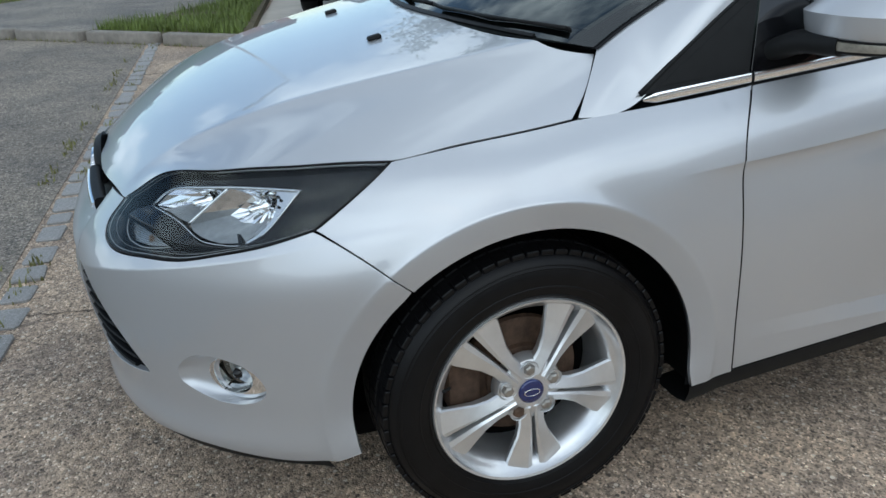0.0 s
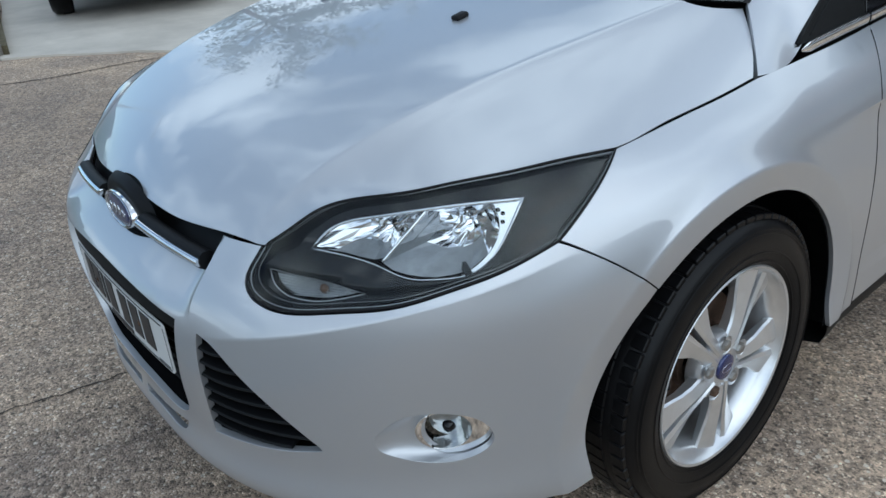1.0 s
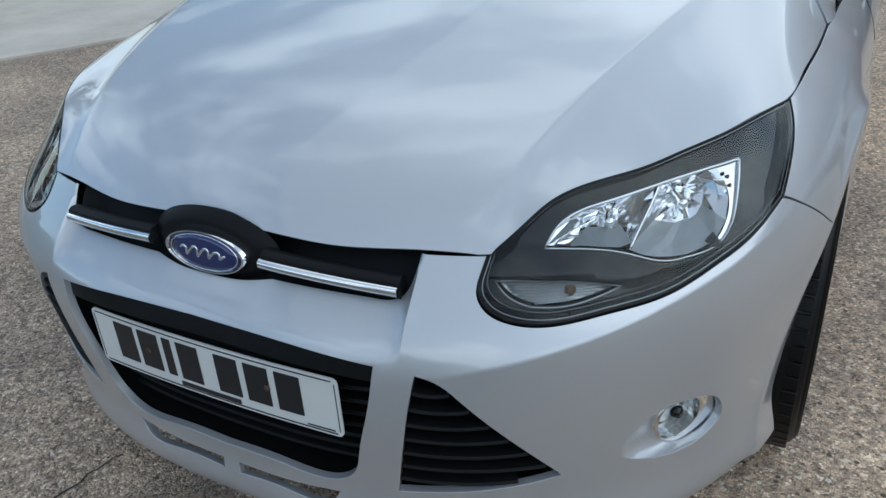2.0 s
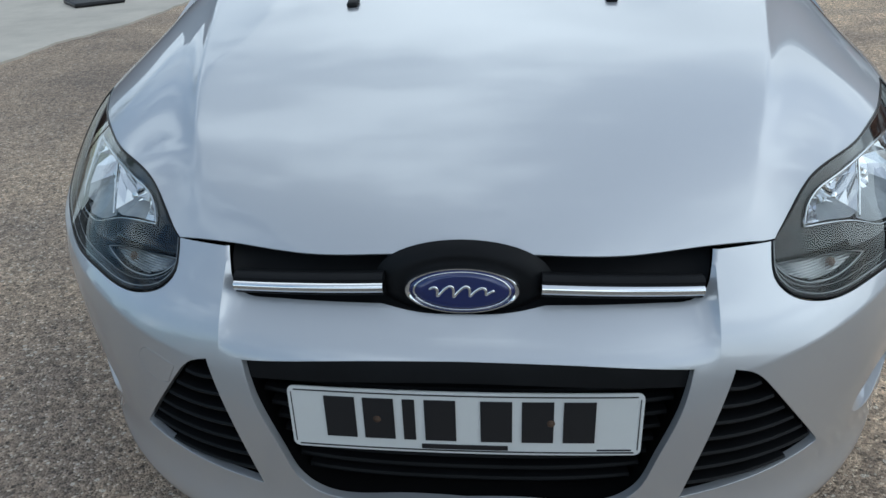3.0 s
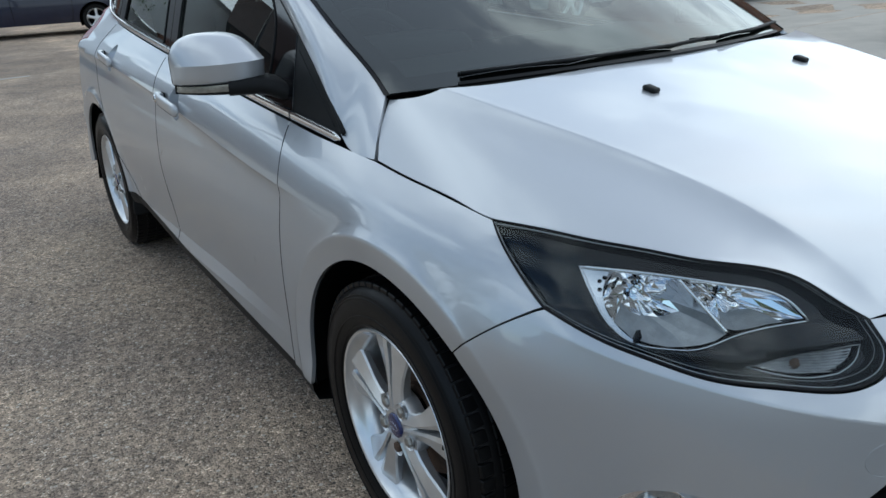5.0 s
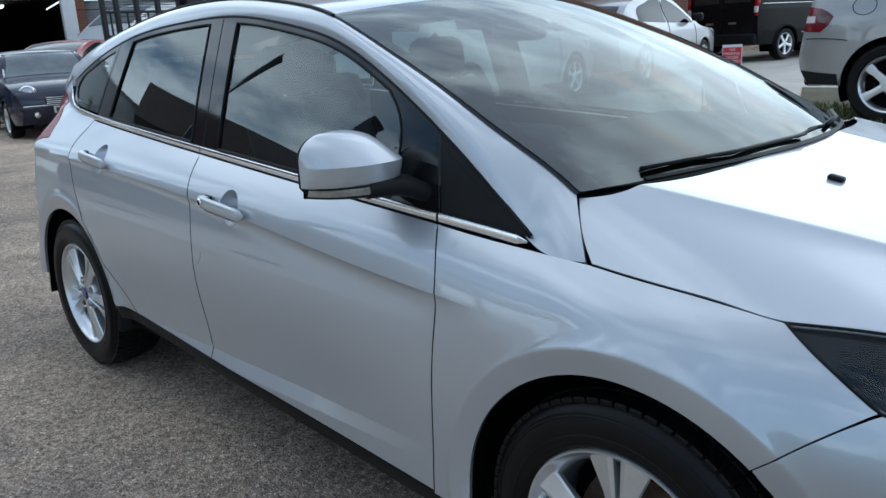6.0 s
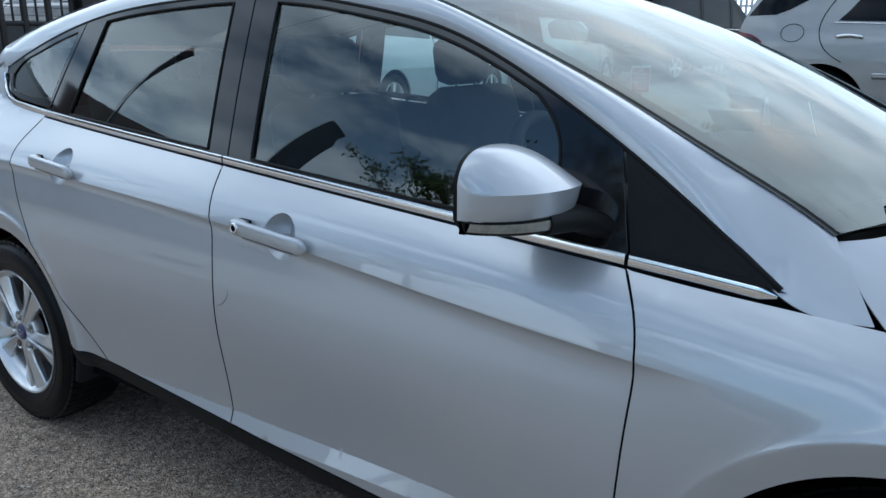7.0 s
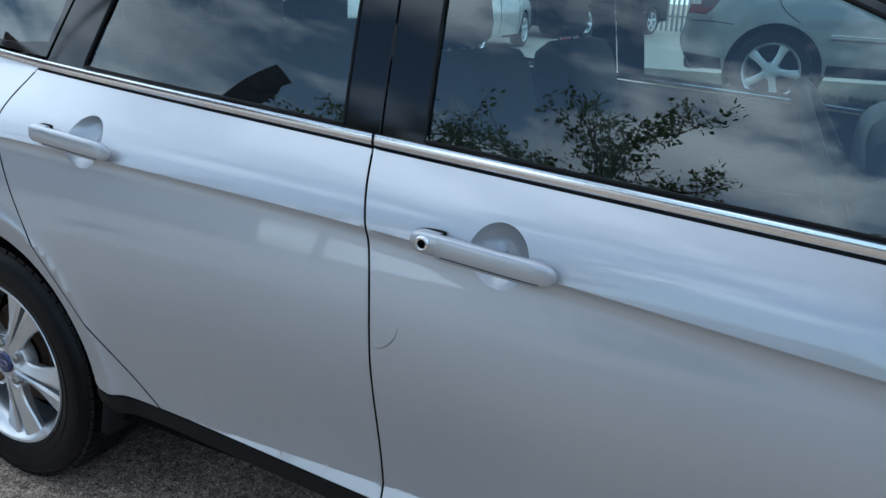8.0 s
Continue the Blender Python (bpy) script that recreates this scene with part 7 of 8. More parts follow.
VAN_SIL = [(-0.80, 0.34), (-0.86, 0.62), (-0.80, 0.90), (-0.45, 1.08), (-0.10, 1.18), (0.40, 1.60), (0.80, 1.88), (1.30, 1.96), (2.80, 1.97), (3.92, 1.96), (4.0, 1.82), (4.02, 1.0), (4.02, 0.60), (3.96, 0.34)]
vehicle("black_van", "black panel van with red tail lamps beside a brick wall", PAINT_BLACK, VAN_SIL, 3.098, 0.95, 1.10,
        [[(0.30, 1.19), (0.72, 1.62), (0.86, 1.74), (0.90, 1.20)], [(1.05, 1.22), (1.05, 1.84), (2.1, 1.85), (2.12, 1.22)], [(2.3, 1.22), (2.3, 1.85), (3.74, 1.84), (3.78, 1.22)]],
        0.33, (18.65, 6.40, 0.41), 76, screens=[(9, 13, 0.9, GLASSDARK, "windscreen")], boxy=True, extras=van_extras)
HATCH_SIL = [(-0.78, 0.26), (-0.82, 0.50), (-0.74, 0.72), (-0.30, 0.86), (0.30, 0.96), (0.75, 1.22), (1.15, 1.40), (1.60, 1.45), (2.40, 1.42), (2.95, 1.28), (3.20, 1.02), (3.30, 0.72), (3.28, 0.45), (3.20, 0.26)]
HATCH_WIN = [[(0.52, 0.98), (0.85, 1.20), (1.20, 1.34), (1.60, 1.37), (1.62, 1.0)], [(1.70, 1.0), (1.70, 1.37), (2.35, 1.33), (2.70, 1.18), (2.72, 1.04)]]


def hatch_extras(c, wide):
    for s in (1, -1):
        line_on(c, wide, [(0.48, 0.92), (0.44, 0.6), (0.50, 0.28)], s)
        line_on(c, wide, [(1.66, 1.36), (1.64, 0.9), (1.62, 0.28)], s)
        link("door_mirror", *rbox(0.20, 0.12, 0.13, 0.04, (s * 0.95, 0.62, 1.02)), BLACK, c)


HATCH_LAMPS = [([(-0.76, 0.62), (-0.40, 0.80), (-0.22, 0.82), (-0.50, 0.64)], LAMPGLASS), ([(3.0, 0.86), (3.12, 1.02), (3.24, 0.92), (3.27, 0.76)], RED)]
hs = [(4, 6, 0.88, GLASSDARK, "windscreen"), (9, 10, 0.84, GLASSDARK, "rear_window")]
vehicle("silver_coupe", "silver low car parked along a brick wall", PAINT_PALE, [(y, z * 0.95) for y, z in HATCH_SIL], 2.6, 0.88, 0.90, [[(y, z * 0.95) for y, z in w] for w in HATCH_WIN], 0.31, (11.85, 7.2, 0.35), 97, lamps=HATCH_LAMPS, screens=hs, extras=hatch_extras)
vehicle("white_hatchback", "white hatchback parked along a brick wall", PAINT_WHITE, HATCH_SIL, 2.6, 0.88, 0.95, HATCH_WIN, 0.31, (7.45, 6.95, 0.31), 97, lamps=HATCH_LAMPS, screens=hs, extras=hatch_extras)


def mini_extras(c, wide):
    hatch_extras(c, wide)
    for s in (1, -1):
        link("headlight", *moved(lathe([(0.0, 0.04), (0.06, 0.038), (0.105, 0.02), (0.125, 0.0), (0.125, -0.14)], 24), pose(s * 0.565, -0.66, 0.735, 0, -14, -90 + s * 22)), LAMPGLASS, c, "round headlight")
        link("lamp_ring", *moved(lathe([(0.108, 0.026), (0.128, 0.022), (0.138, 0.0), (0.138, -0.10)], 24), pose(s * 0.565, -0.66, 0.735, 0, -14, -90 + s * 22)), CHROME, c)
        link("fog_lamp", *moved(lathe([(0.0, 0.02), (0.045, 0.01), (0.05, -0.02)], 18), pose(s * 0.50, -0.84, 0.40, 0, 0, -90)), CHROME, c)
        link("wiper", *sweep([(s * 0.5 - 0.3, 0.42, 1.0), (s * 0.5 + 0.1, 0.40, 1.0)], 0.02, 0.02), BLACK, c)
        q = np.linspace(0, 1, 8)
        link("screen_pillar", *sweep(np.stack([s * (0.70 - 0.10 * q), 0.34 + 0.56 * q, 0.985 + 0.375 * q], 1), 0.035, 0.03, n=8), LAMPGLASS, c)
    q = np.linspace(-1, 1, 12)
    link("screen_header", *sweep(np.stack([0.60 * q, 0.86 + 0.05 * q * q, 1.385 - 0.02 * q * q], 1), 0.035, 0.03, n=8), LAMPGLASS, c)
    link("grille", *rbox(0.72, 0.03, 0.13, 0.04, (0, -0.86, 0.62)), DARK, c)
    for k in range(4):
        link("grille_bar", *rbox(0.70, 0.03, 0.012, 0.004, (0, -0.875, 0.575 + 0.03 * k)), CHROME, c)
    link("number_plate", *rbox(0.52, 0.015, 0.11, 0.004, (0, -0.90, 0.47)), PLATE, c)
    for k in range(7):
        link("character_bar", *rbox(0.045, 0.004, 0.07, 0, (-0.205 + 0.062 * k + (0.03 if k > 3 else 0), -0.909, 0.47)), INK, c)
    link("bumper_trim", *rbox(1.40, 0.03, 0.014, 0.004, (0, -0.88, 0.545)), CHROME, c)


MINI_SIL = [(-0.70, 0.24), (-0.80, 0.45), (-0.76, 0.66), (-0.50, 0.84), (0.05, 0.92), (0.36, 0.98), (0.66, 1.24), (0.95, 1.37), (1.50, 1.41), (2.20, 1.38), (2.60, 1.26), (2.82, 0.90), (2.88, 0.60), (2.80, 0.26)]
vehicle("small_convertible", "dark navy small car with round chrome headlights", PAINT_NAVY, MINI_SIL, 2.467, 0.84, 0.95, [[(0.62, 0.99), (0.80, 1.20), (1.0, 1.30), (1.6, 1.33), (2.3, 1.28), (2.5, 1.03)]], 0.30, (2.97, 13.70, -0.014), -7.5, screens=[(5, 7, 0.86, GLASSPALE, "windscreen")], extras=mini_extras)
vehicle("red_hatchback", "red hatchback in a row of parked cars", PAINT_RED, HATCH_SIL, 2.6, 0.88, 0.95, HATCH_WIN, 0.31, (3.9, 18.0, -0.014), -55, lamps=HATCH_LAMPS, screens=hs, extras=hatch_extras, size=1.12)
vehicle("dark_hatchback", "dark grey hatchback outside a workshop", PAINT_NAVY, HATCH_SIL, 2.6, 0.88, 0.95, HATCH_WIN, 0.31, (2.2, 18.3, -0.014), 75, lamps=HATCH_LAMPS, screens=hs, extras=hatch_extras)


def white_van_extras(c, wide):
    van_extras(c, wide)
    link("grille", *rbox(1.0, 0.05, 0.20, 0.03, (0, -0.845, 0.84)), DARK, c)
    for k in range(4):
        link("grille_bar", *rbox(0.98, 0.04, 0.022, 0.006, (0, -0.86, 0.77 + 0.047 * k)), CHROME, c)
    for s in (1, -1):
        link("headlight", *rbox(0.26, 0.10, 0.20, 0.05, (s * 0.70, -0.80, 0.86)), LAMPGLASS, c)
        link("door_mirror", *rbox(0.20, 0.10, 0.26, 0.04, (s * 1.06, 0.32, 1.30)), BLACK, c)


WHITE_VAN_WIN = [[(0.30, 1.19), (0.72, 1.62), (0.86, 1.74), (0.90, 1.20)]]
vehicle("white_van", "white van parked before a roller shutter", PAINT_WHITE, VAN_SIL, 3.098, 0.95, 1.10, WHITE_VAN_WIN, 0.33, (7.2, 22.0, -0.014), -78, screens=[(9, 13, 0.88, GLASSDARK, "windscreen")], boxy=True, extras=white_van_extras, size=1.33)
vehicle("white_van", "white van with a barred grille behind the gate", PAINT_WHITE, VAN_SIL, 3.098, 0.95, 1.10, WHITE_VAN_WIN, 0.33, (6.35, 17.0, -0.014), -60, screens=[(9, 13, 0.88, GLASSDARK, "windscreen")], boxy=True, extras=white_van_extras, size=1.1)


def brown_extras(c, wide):
    link("skid_plate", *rbox(1.2, 0.10, 0.12, 0.04, (0, -0.92, 0.38)), ALLOY, c, "silver skid plate")
    link("grille", *rbox(1.0, 0.06, 0.20, 0.03, (0, -0.93, 0.62)), GRILLE, c)
    for s in (1, -1):
        link("fog_lamp", *moved(lathe([(0.0, 0.02), (0.05, 0.015), (0.06, -0.02)], 20), pose(s * 0.72, -0.88, 0.56, 0, 0, -90)), CHROME, c)
    link("badge", *moved(lathe([(0.0, 0.02), (0.05, 0.018), (0.062, 0.006), (0.062, -0.02)], 28), pose(0, -0.955, 0.82, 0, 0, -90)), CHROME, c)


vehicle("brown_suv", "dark brown family car with silver skid plate on concrete", PAINT_BROWN, SUV_SIL, 2.7, 0.92, 1.06, [[(0.48, 1.13), (0.95, 1.46), (1.30, 1.60), (2.28, 1.62), (2.30, 1.18)], [(2.40, 1.19), (2.42, 1.60), (3.1, 1.5), (3.36, 1.30)]], 0.36, (-7.75, 1.85, 0.0), 73,
        lamps=[([(-0.90, 0.80), (-0.55, 0.98), (-0.45, 0.95), (-0.72, 0.74)], LAMPGLASS)], screens=[(4, 6, 0.88, GLASSDARK, "windscreen")], lower=0.12, extras=brown_extras)


# ---- buildings, fences, signs ----
def brick_mat(name, a, b, mortar):
    m = bpy.data.materials.new(name)
    m.use_nodes = True
    nt = m.node_tree
    bs = nt.nodes["Principled BSDF"]
    co = nt.nodes.new("ShaderNodeTexCoord")
    sx = nt.nodes.new("ShaderNodeSeparateXYZ")
    ad = nt.nodes.new("ShaderNodeMath")
    mp = nt.nodes.new("ShaderNodeCombineXYZ")
    nt.links.new(sx.outputs["X"], ad.inputs[0])
    nt.links.new(sx.outputs["Y"], ad.inputs[1])
    nt.links.new(ad.outputs["Value"], mp.inputs["X"])
    nt.links.new(sx.outputs["Z"], mp.inputs["Y"])
    br = nt.nodes.new("ShaderNodeTexBrick")
    br.inputs["Scale"].default_value = 1.0
    br.inputs["Brick Width"].default_value, br.inputs["Row Height"].default_value, br.inputs["Mortar Size"].default_value = 0.225, 0.075, 0.006
    br.inputs["Color1"].default_value, br.inputs["Color2"].default_value, br.inputs["Mortar"].default_value = (*a, 1), (*b, 1), (*mortar, 1)
    no = nt.nodes.new("ShaderNodeTexNoise")
    no.inputs["Scale"].default_value, no.inputs["Detail"].default_value = 3, 8
    mx = nt.nodes.new("ShaderNodeMix")
    mx.data_type, mx.blend_type = "RGBA", "MULTIPLY"
    mx.inputs["Factor"].default_value = 0.5
    nt.links.new(co.outputs["Object"], sx.inputs["Vector"])
    nt.links.new(mp.outputs["Vector"], br.inputs["Vector"])
    nt.links.new(co.outputs["Object"], no.inputs["Vector"])
    nt.links.new(br.outputs["Color"], mx.inputs["A"])
    nt.links.new(no.outputs["Color"], mx.inputs["B"])
    nt.links.new(mx.outputs["Result"], bs.inputs["Base Color"])
    bs.inputs["Roughness"].default_value = 0.9
    bp = nt.nodes.new("ShaderNodeBump")
    bp.inputs["Strength"].default_value, bp.inputs["Distance"].default_value = 0.6, 0.006
    bp.invert = True
    nt.links.new(br.outputs["Fac"], bp.inputs["Height"])
    nt.links.new(bp.outputs["Normal"], bs.inputs["Normal"])
    return m


BRICKWALL = brick_mat("red_brickwork", (0.31, 0.118, 0.066), (0.22, 0.088, 0.054), (0.25, 0.21, 0.175))
BRICK = mat("single_brick", (0.34, 0.145, 0.078), 0.9, var=0.3, vscale=6, bump=0.5, bscale=150)
_bt = BRICK.node_tree
_oi = _bt.nodes.new("ShaderNodeObjectInfo")
_hs = _bt.nodes.new("ShaderNodeHueSaturation")
_mr = _bt.nodes.new("ShaderNodeMapRange")
_mr.inputs["To Min"].default_value, _mr.inputs["To Max"].default_value = 0.65, 1.3
_bb = _bt.nodes["Principled BSDF"]
_src = _bb.inputs["Base Color"].links[0].from_socket
_bt.links.new(_oi.outputs["Random"], _mr.inputs["Value"])
_bt.links.new(_mr.outputs["Result"], _hs.inputs["Value"])
_bt.links.new(_src, _hs.inputs["Color"])
_bt.links.new(_hs.outputs["Color"], _bb.inputs["Base Color"])
MORTAR = mat("mortar", (0.26, 0.23, 0.20), 0.95, var=0.2, vscale=10, bump=0.4, bscale=200)
CLAD = mat("pale_cladding", (0.60, 0.62, 0.64), 0.5, 0.1, var=0.06, vscale=3)
SHUTTER = mat("shutter_grey", (0.33, 0.34, 0.35), 0.5, 0.4, var=0.08, vscale=5)
BLACKSTEEL = mat("black_steel", (0.012, 0.012, 0.013), 0.4, 0.3, var=0.2, vscale=12)
GALV = mat("galvanised", (0.45, 0.46, 0.47), 0.45, 0.7, var=0.15, vscale=10)
SIGNBLACK = mat("sign_black", (0.014, 0.014, 0.018), 0.3, coat=0.3, var=0.1)
SIGNWHITE = mat("sign_white", (0.72, 0.72, 0.72), 0.4, var=0.03)
SIGNRED = mat("sign_red", (0.50, 0.03, 0.045), 0.4, var=0.05)
SIGNVIOLET = mat("sign_violet", (0.35, 0.30, 0.55), 0.4, var=0.05)

# brick building: its wall runs back to the right behind the parked cars
WALL_AT, WALL_TURN = (3.42, 8.60), math.degrees(math.atan(0.097))
building = new("brick_building")
tagged(building, "red brick industrial building with a dark sign band", "building")
v, f = rbox(26.0, 0.30, 5.0, 0, (13.0, 0.16, 2.49))
link("wall", v, f, BRICKWALL, building, smooth=False)
v, f = rbox(0.30, 9.0, 5.0, 0, (0.15, 4.5, 2.49))
link("wall", *moved((v, f), Matrix.Rotation(radians(-42), 4, "Z")), BRICKWALL, building, smooth=False)
rv = [(-0.2, -0.2), (26.2, -0.2), (26.2, 7.2), (6.6, 7.2)]
link("roof", [(x, y, z) for z in (5.0, 5.25) for x, y in rv], [(3, 2, 1, 0), (4, 5, 6, 7), (0, 1, 5, 4), (1, 2, 6, 5), (2, 3, 7, 6), (3, 0, 4, 7)], GALV, building, smooth=False)
link("mortar_bed", *rbox(2.0, 0.012, 1.5, 0, (1.0, 0.004, 2.15)), MORTAR, building, smooth=False)
bv, bf = rbox(0.215, 0.02, 0.065, 0.003, (0, 0, 0), 1)
bme = link("brick", bv, bf, BRICK, None, smooth=False)
brick_mesh = bme.data
bpy.data.objects.remove(bme)
random.seed(5)
for row in range(20):
    for col in range(9):
        x = 0.11 + col * 0.225 + (0.1125 if row % 2 else 0)
        if x > 1.98:
            continue
        ob = new("brick", brick_mesh)
        ob.parent = building
        ob.matrix_basis = pose(x, -0.006 + random.uniform(-0.002, 0.002), 1.44 + row * 0.075, 0, random.uniform(-0.3, 0.3), random.uniform(-0.3, 0.3))
building.matrix_basis = pose(*WALL_AT, -0.02, 0, 0, WALL_TURN)

band = new("sign_band")
tagged(band, "long black sign board with a white swoosh drawing", "sign")
link("board", *rbox(5.6, 0.05, 1.3, 0.01, (4.80, -0.06, 2.60)), SIGNBLACK, band, smooth=False)
for dz, n0 in ((0.0, 0), (0.10, 1), (0.2, 2)):
    xs = np.linspace(2.55 + 0.1 * n0, 3.5, 14)
    zs = 2.30 + dz + 0.25 * ((xs - 2.5) - 0.55) ** 2
    link("swoosh", *sweep(np.stack([xs, 0 * xs - 0.088, zs], 1), 0.012, 0.05, n=8, taper=1.0 - 0.9 * np.linspace(0, 1, 14) ** 2 * 0.9), SIGNWHITE, band)
link("car_drawing", *loft([[(3.70 + 0.62 * k * math.cos(t), -0.088 - 0.002 * (1 - k), 2.36 + (0.20 if math.sin(t) > 0 else 0.06) * k * math.sin(t)) for t in np.linspace(0, math.tau, 30, endpoint=False)] for k in (1.0, 0.96)]), SIGNWHITE, band)
link("car_window", *loft([[(3.72 + 0.30 * k * math.cos(t), -0.094, 2.42 + 0.09 * k * math.sin(t)) for t in np.linspace(0, math.tau, 20, endpoint=False)] for k in (1.0, 0.9)]), SIGNBLACK, band)
for x in (2.9, 4.15):
    link("violet_glow", *rbox(0.5, 0.006, 0.12, 0.003, (x, -0.089, 2.52)), SIGNVIOLET, band, smooth=False)
for k in range(3):
    link("lettering_bar", *rbox(0.24, 0.006, 0.10, 0.002, (5.9 + 0.33 * k, -0.089, 2.40)), SIGNWHITE, band, smooth=False)
band.matrix_basis = pose(*WALL_AT, -0.25, 0, 0, WALL_TURN) @ Matrix.Translation((-1.26, 0, 0))


def words(text, size, at, material, parent, turn):
    """Raised lettering in the built-in font."""
    cu = bpy.data.curves.new("lettering", "FONT")
    cu.body, cu.size, cu.extrude, cu.align_x, cu.align_y = text, size, 0.001, "CENTER", "CENTER"
    tmp = bpy.data.objects.new("lettering", cu)
    scene.collection.objects.link(tmp)
    me = bpy.data.meshes.new_from_object(tmp.evaluated_get(bpy.context.evaluated_depsgraph_get()))
    bpy.data.objects.remove(tmp)
    me.materials.append(material)
    ob = new("lettering", me)
    ob.parent = parent
    ob.matrix_basis = pose(*at, 90, 0, turn)
    return ob


alarm = new("alarm_sign")
tagged(alarm, "small red and white alarm notice on brick wall", "sign")
link("board", *rbox(0.26, 0.012, 0.42, 0.004, (0, 0, 0)), SIGNWHITE, alarm, smooth=False)
link("red_field", *rbox(0.25, 0.004, 0.19, 0.001, (0, -0.009, 0.06)), SIGNRED, alarm, smooth=False)
words("Alarm", 0.085, (0, -0.013, 0.105), SIGNWHITE, alarm, 0)
for z in (0.05, 0.015):
    link("lettering_bar", *rbox(0.17, 0.003, 0.016, 0, (0, -0.012, z)), SIGNWHITE, alarm, smooth=False)
for z in (0.185, -0.09, -0.14):
    link("lettering_bar", *rbox(0.2, 0.003, 0.02, 0, (0, -0.008, z)), GALV, alarm, smooth=False)
alarm.matrix_basis = pose(WALL_AT[0] + 0.295, WALL_AT[1] - 0.010, 2.08, 0, 0, WALL_TURN)

# black steel gate and post at the building's corner
gate = new("steel_gate")
tagged(gate, "black steel security gate folded open at the corner", "gate")
link("post", *rbox(0.28, 0.28, 3.2, 0.01, (0.02, 0, 1.6)), BLACKSTEEL, gate)
for x in (-1.09, -0.93, -0.69, -0.43, -0.16):
    link("upright", *rbox(0.055, 0.06, 3.0, 0.008, (x, 0.0, 1.55)), BLACKSTEEL, gate)
for z, h in ((1.48, 0.045), (1.755, 0.03), (2.0, 0.035), (2.62, 0.05), (0.35, 0.05)):
    link("rail", *rbox(0.98, 0.05, h, 0.006, (-0.62, 0.0, z)), BLACKSTEEL, gate)
for x in (-1.01, -0.81, -0.56, -0.28):
    link("thin_bar", *rbox(0.020, 0.022, 0.27, 0.004, (x, 0.0, 1.615)), BLACKSTEEL, gate)
for k in range(13):
    link("wire", *rbox(0.96, 0.005, 0.005, 0, (-0.62, 0.034, 1.56 + 0.082 * k)), BLACKSTEEL, gate, smooth=False)
link("sheet_panel", *rbox(0.96, 0.02, 1.1, 0.004, (-0.62, 0.0, 0.92)), BLACKSTEEL, gate)
gate.matrix_basis = pose(2.93, 8.5, -0.014)

# industrial units across the yard
TUBE = mat("fluorescent_tube", (0.8, 0.8, 0.8), 0.4, emit=((1.0, 0.97, 0.9), 2.5))
units = new("industrial_units")
tagged(units, "row of pale clad industrial units with roller doors", "building")
link("wall", *rbox(30, 0.4, 2.9, 0, (-4.0, 0.2, 4.52)), CLAD, units, smooth=False)
link("roof", *rbox(30.4, 10, 0.3, 0.02, (-4.0, 5.0, 6.1)), GALV, units, smooth=False)
for x in (-14, -7.6, -3.7, 2.2, 7.4, 10.9):
    link("brick_pier", *rbox(1.0 if x not in (2.2,) else 0.55, 0.45, 3.07, 0, (x, 0.18, 1.535)), BRICKWALL, units, smooth=False)
for x0, x1, opened in ((-13.5, -8.1, False), (-7.1, -4.2, False), (-3.2, 1.9, True), (2.5, 6.9, False), (7.9, 10.4, False)):
    w = x1 - x0
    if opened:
        # ceiling and walls near-black: the unlit room's shade is put into their colour
        link("shaded_ceiling", *rbox(w, 6, 0.04, 0, ((x0 + x1) / 2, 3.4, 3.10)), DARK, units, smooth=False)
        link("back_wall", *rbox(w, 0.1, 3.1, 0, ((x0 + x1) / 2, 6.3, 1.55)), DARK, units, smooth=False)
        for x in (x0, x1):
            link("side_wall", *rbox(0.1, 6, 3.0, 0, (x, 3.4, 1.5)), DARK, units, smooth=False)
        for k in range(3):
            link("strip_light", *rbox(0.10, 1.1, 0.05, 0.01, (x0 + 1.6 + 0.9 * k, 2.2, 2.98)), TUBE, units, "lit fluorescent tube")
        continue
    door = link("roller_shutter", *rbox(w, 0.06, 3.0, 0, ((x0 + x1) / 2, 0.25, 1.5)), SHUTTER, units, smooth=False)
    for k in range(38):
        link("slat", *rbox(w, 0.03, 0.062, 0.012, ((x0 + x1) / 2, 0.215, 0.06 + k * 0.078), 1), SHUTTER, door)
link("white_pillar", *rbox(0.40, 0.5, 3.4, 0.02, (1.95, -0.1, 1.7)), SIGNWHITE, units)
link("unit_sign", *rbox(0.55, 0.03, 0.42, 0.01, (2.45, -0.16, 1.75)), SIGNWHITE, units)
link("sign_bar", *rbox(0.10, 0.01, 0.22, 0, (2.48, -0.18, 1.75)), INK, units, smooth=False)
units.matrix_basis = pose(6.15, 26.6, -0.02, 0, 0, -14)

# palisade fence and a grey cabin behind the van
fence = new("palisade_fence")
tagged(fence, "galvanised palisade fence behind the parked vehicles", "fence")
for k in range(60):
    link("pale", *rbox(0.07, 0.02, 2.2, 0.006, (k * 0.145, 0, 1.1), 1), GALV, fence)
for z in (0.4, 1.8):
    link("rail", *rbox(8.8, 0.04, 0.05, 0.004, (4.3, 0.03, z)), GALV, fence)
fence.matrix_basis = pose(20.6, 7.0, 0.44, 0, 0, -62)
cabin = new("grey_cabin")
tagged(cabin, "small grey steel cabin beside the wall", "cabin")
link("body", *rbox(1.6, 2.0, 2.6, 0.03, (0, 0, 1.3)), CLAD, cabin)
link("lid", *rbox(1.7, 2.1, 0.08, 0.02, (0, 0, 2.64)), GALV, cabin)
cabin.matrix_basis = pose(21.6, 8.2, 0.6, 0, 0, 8)

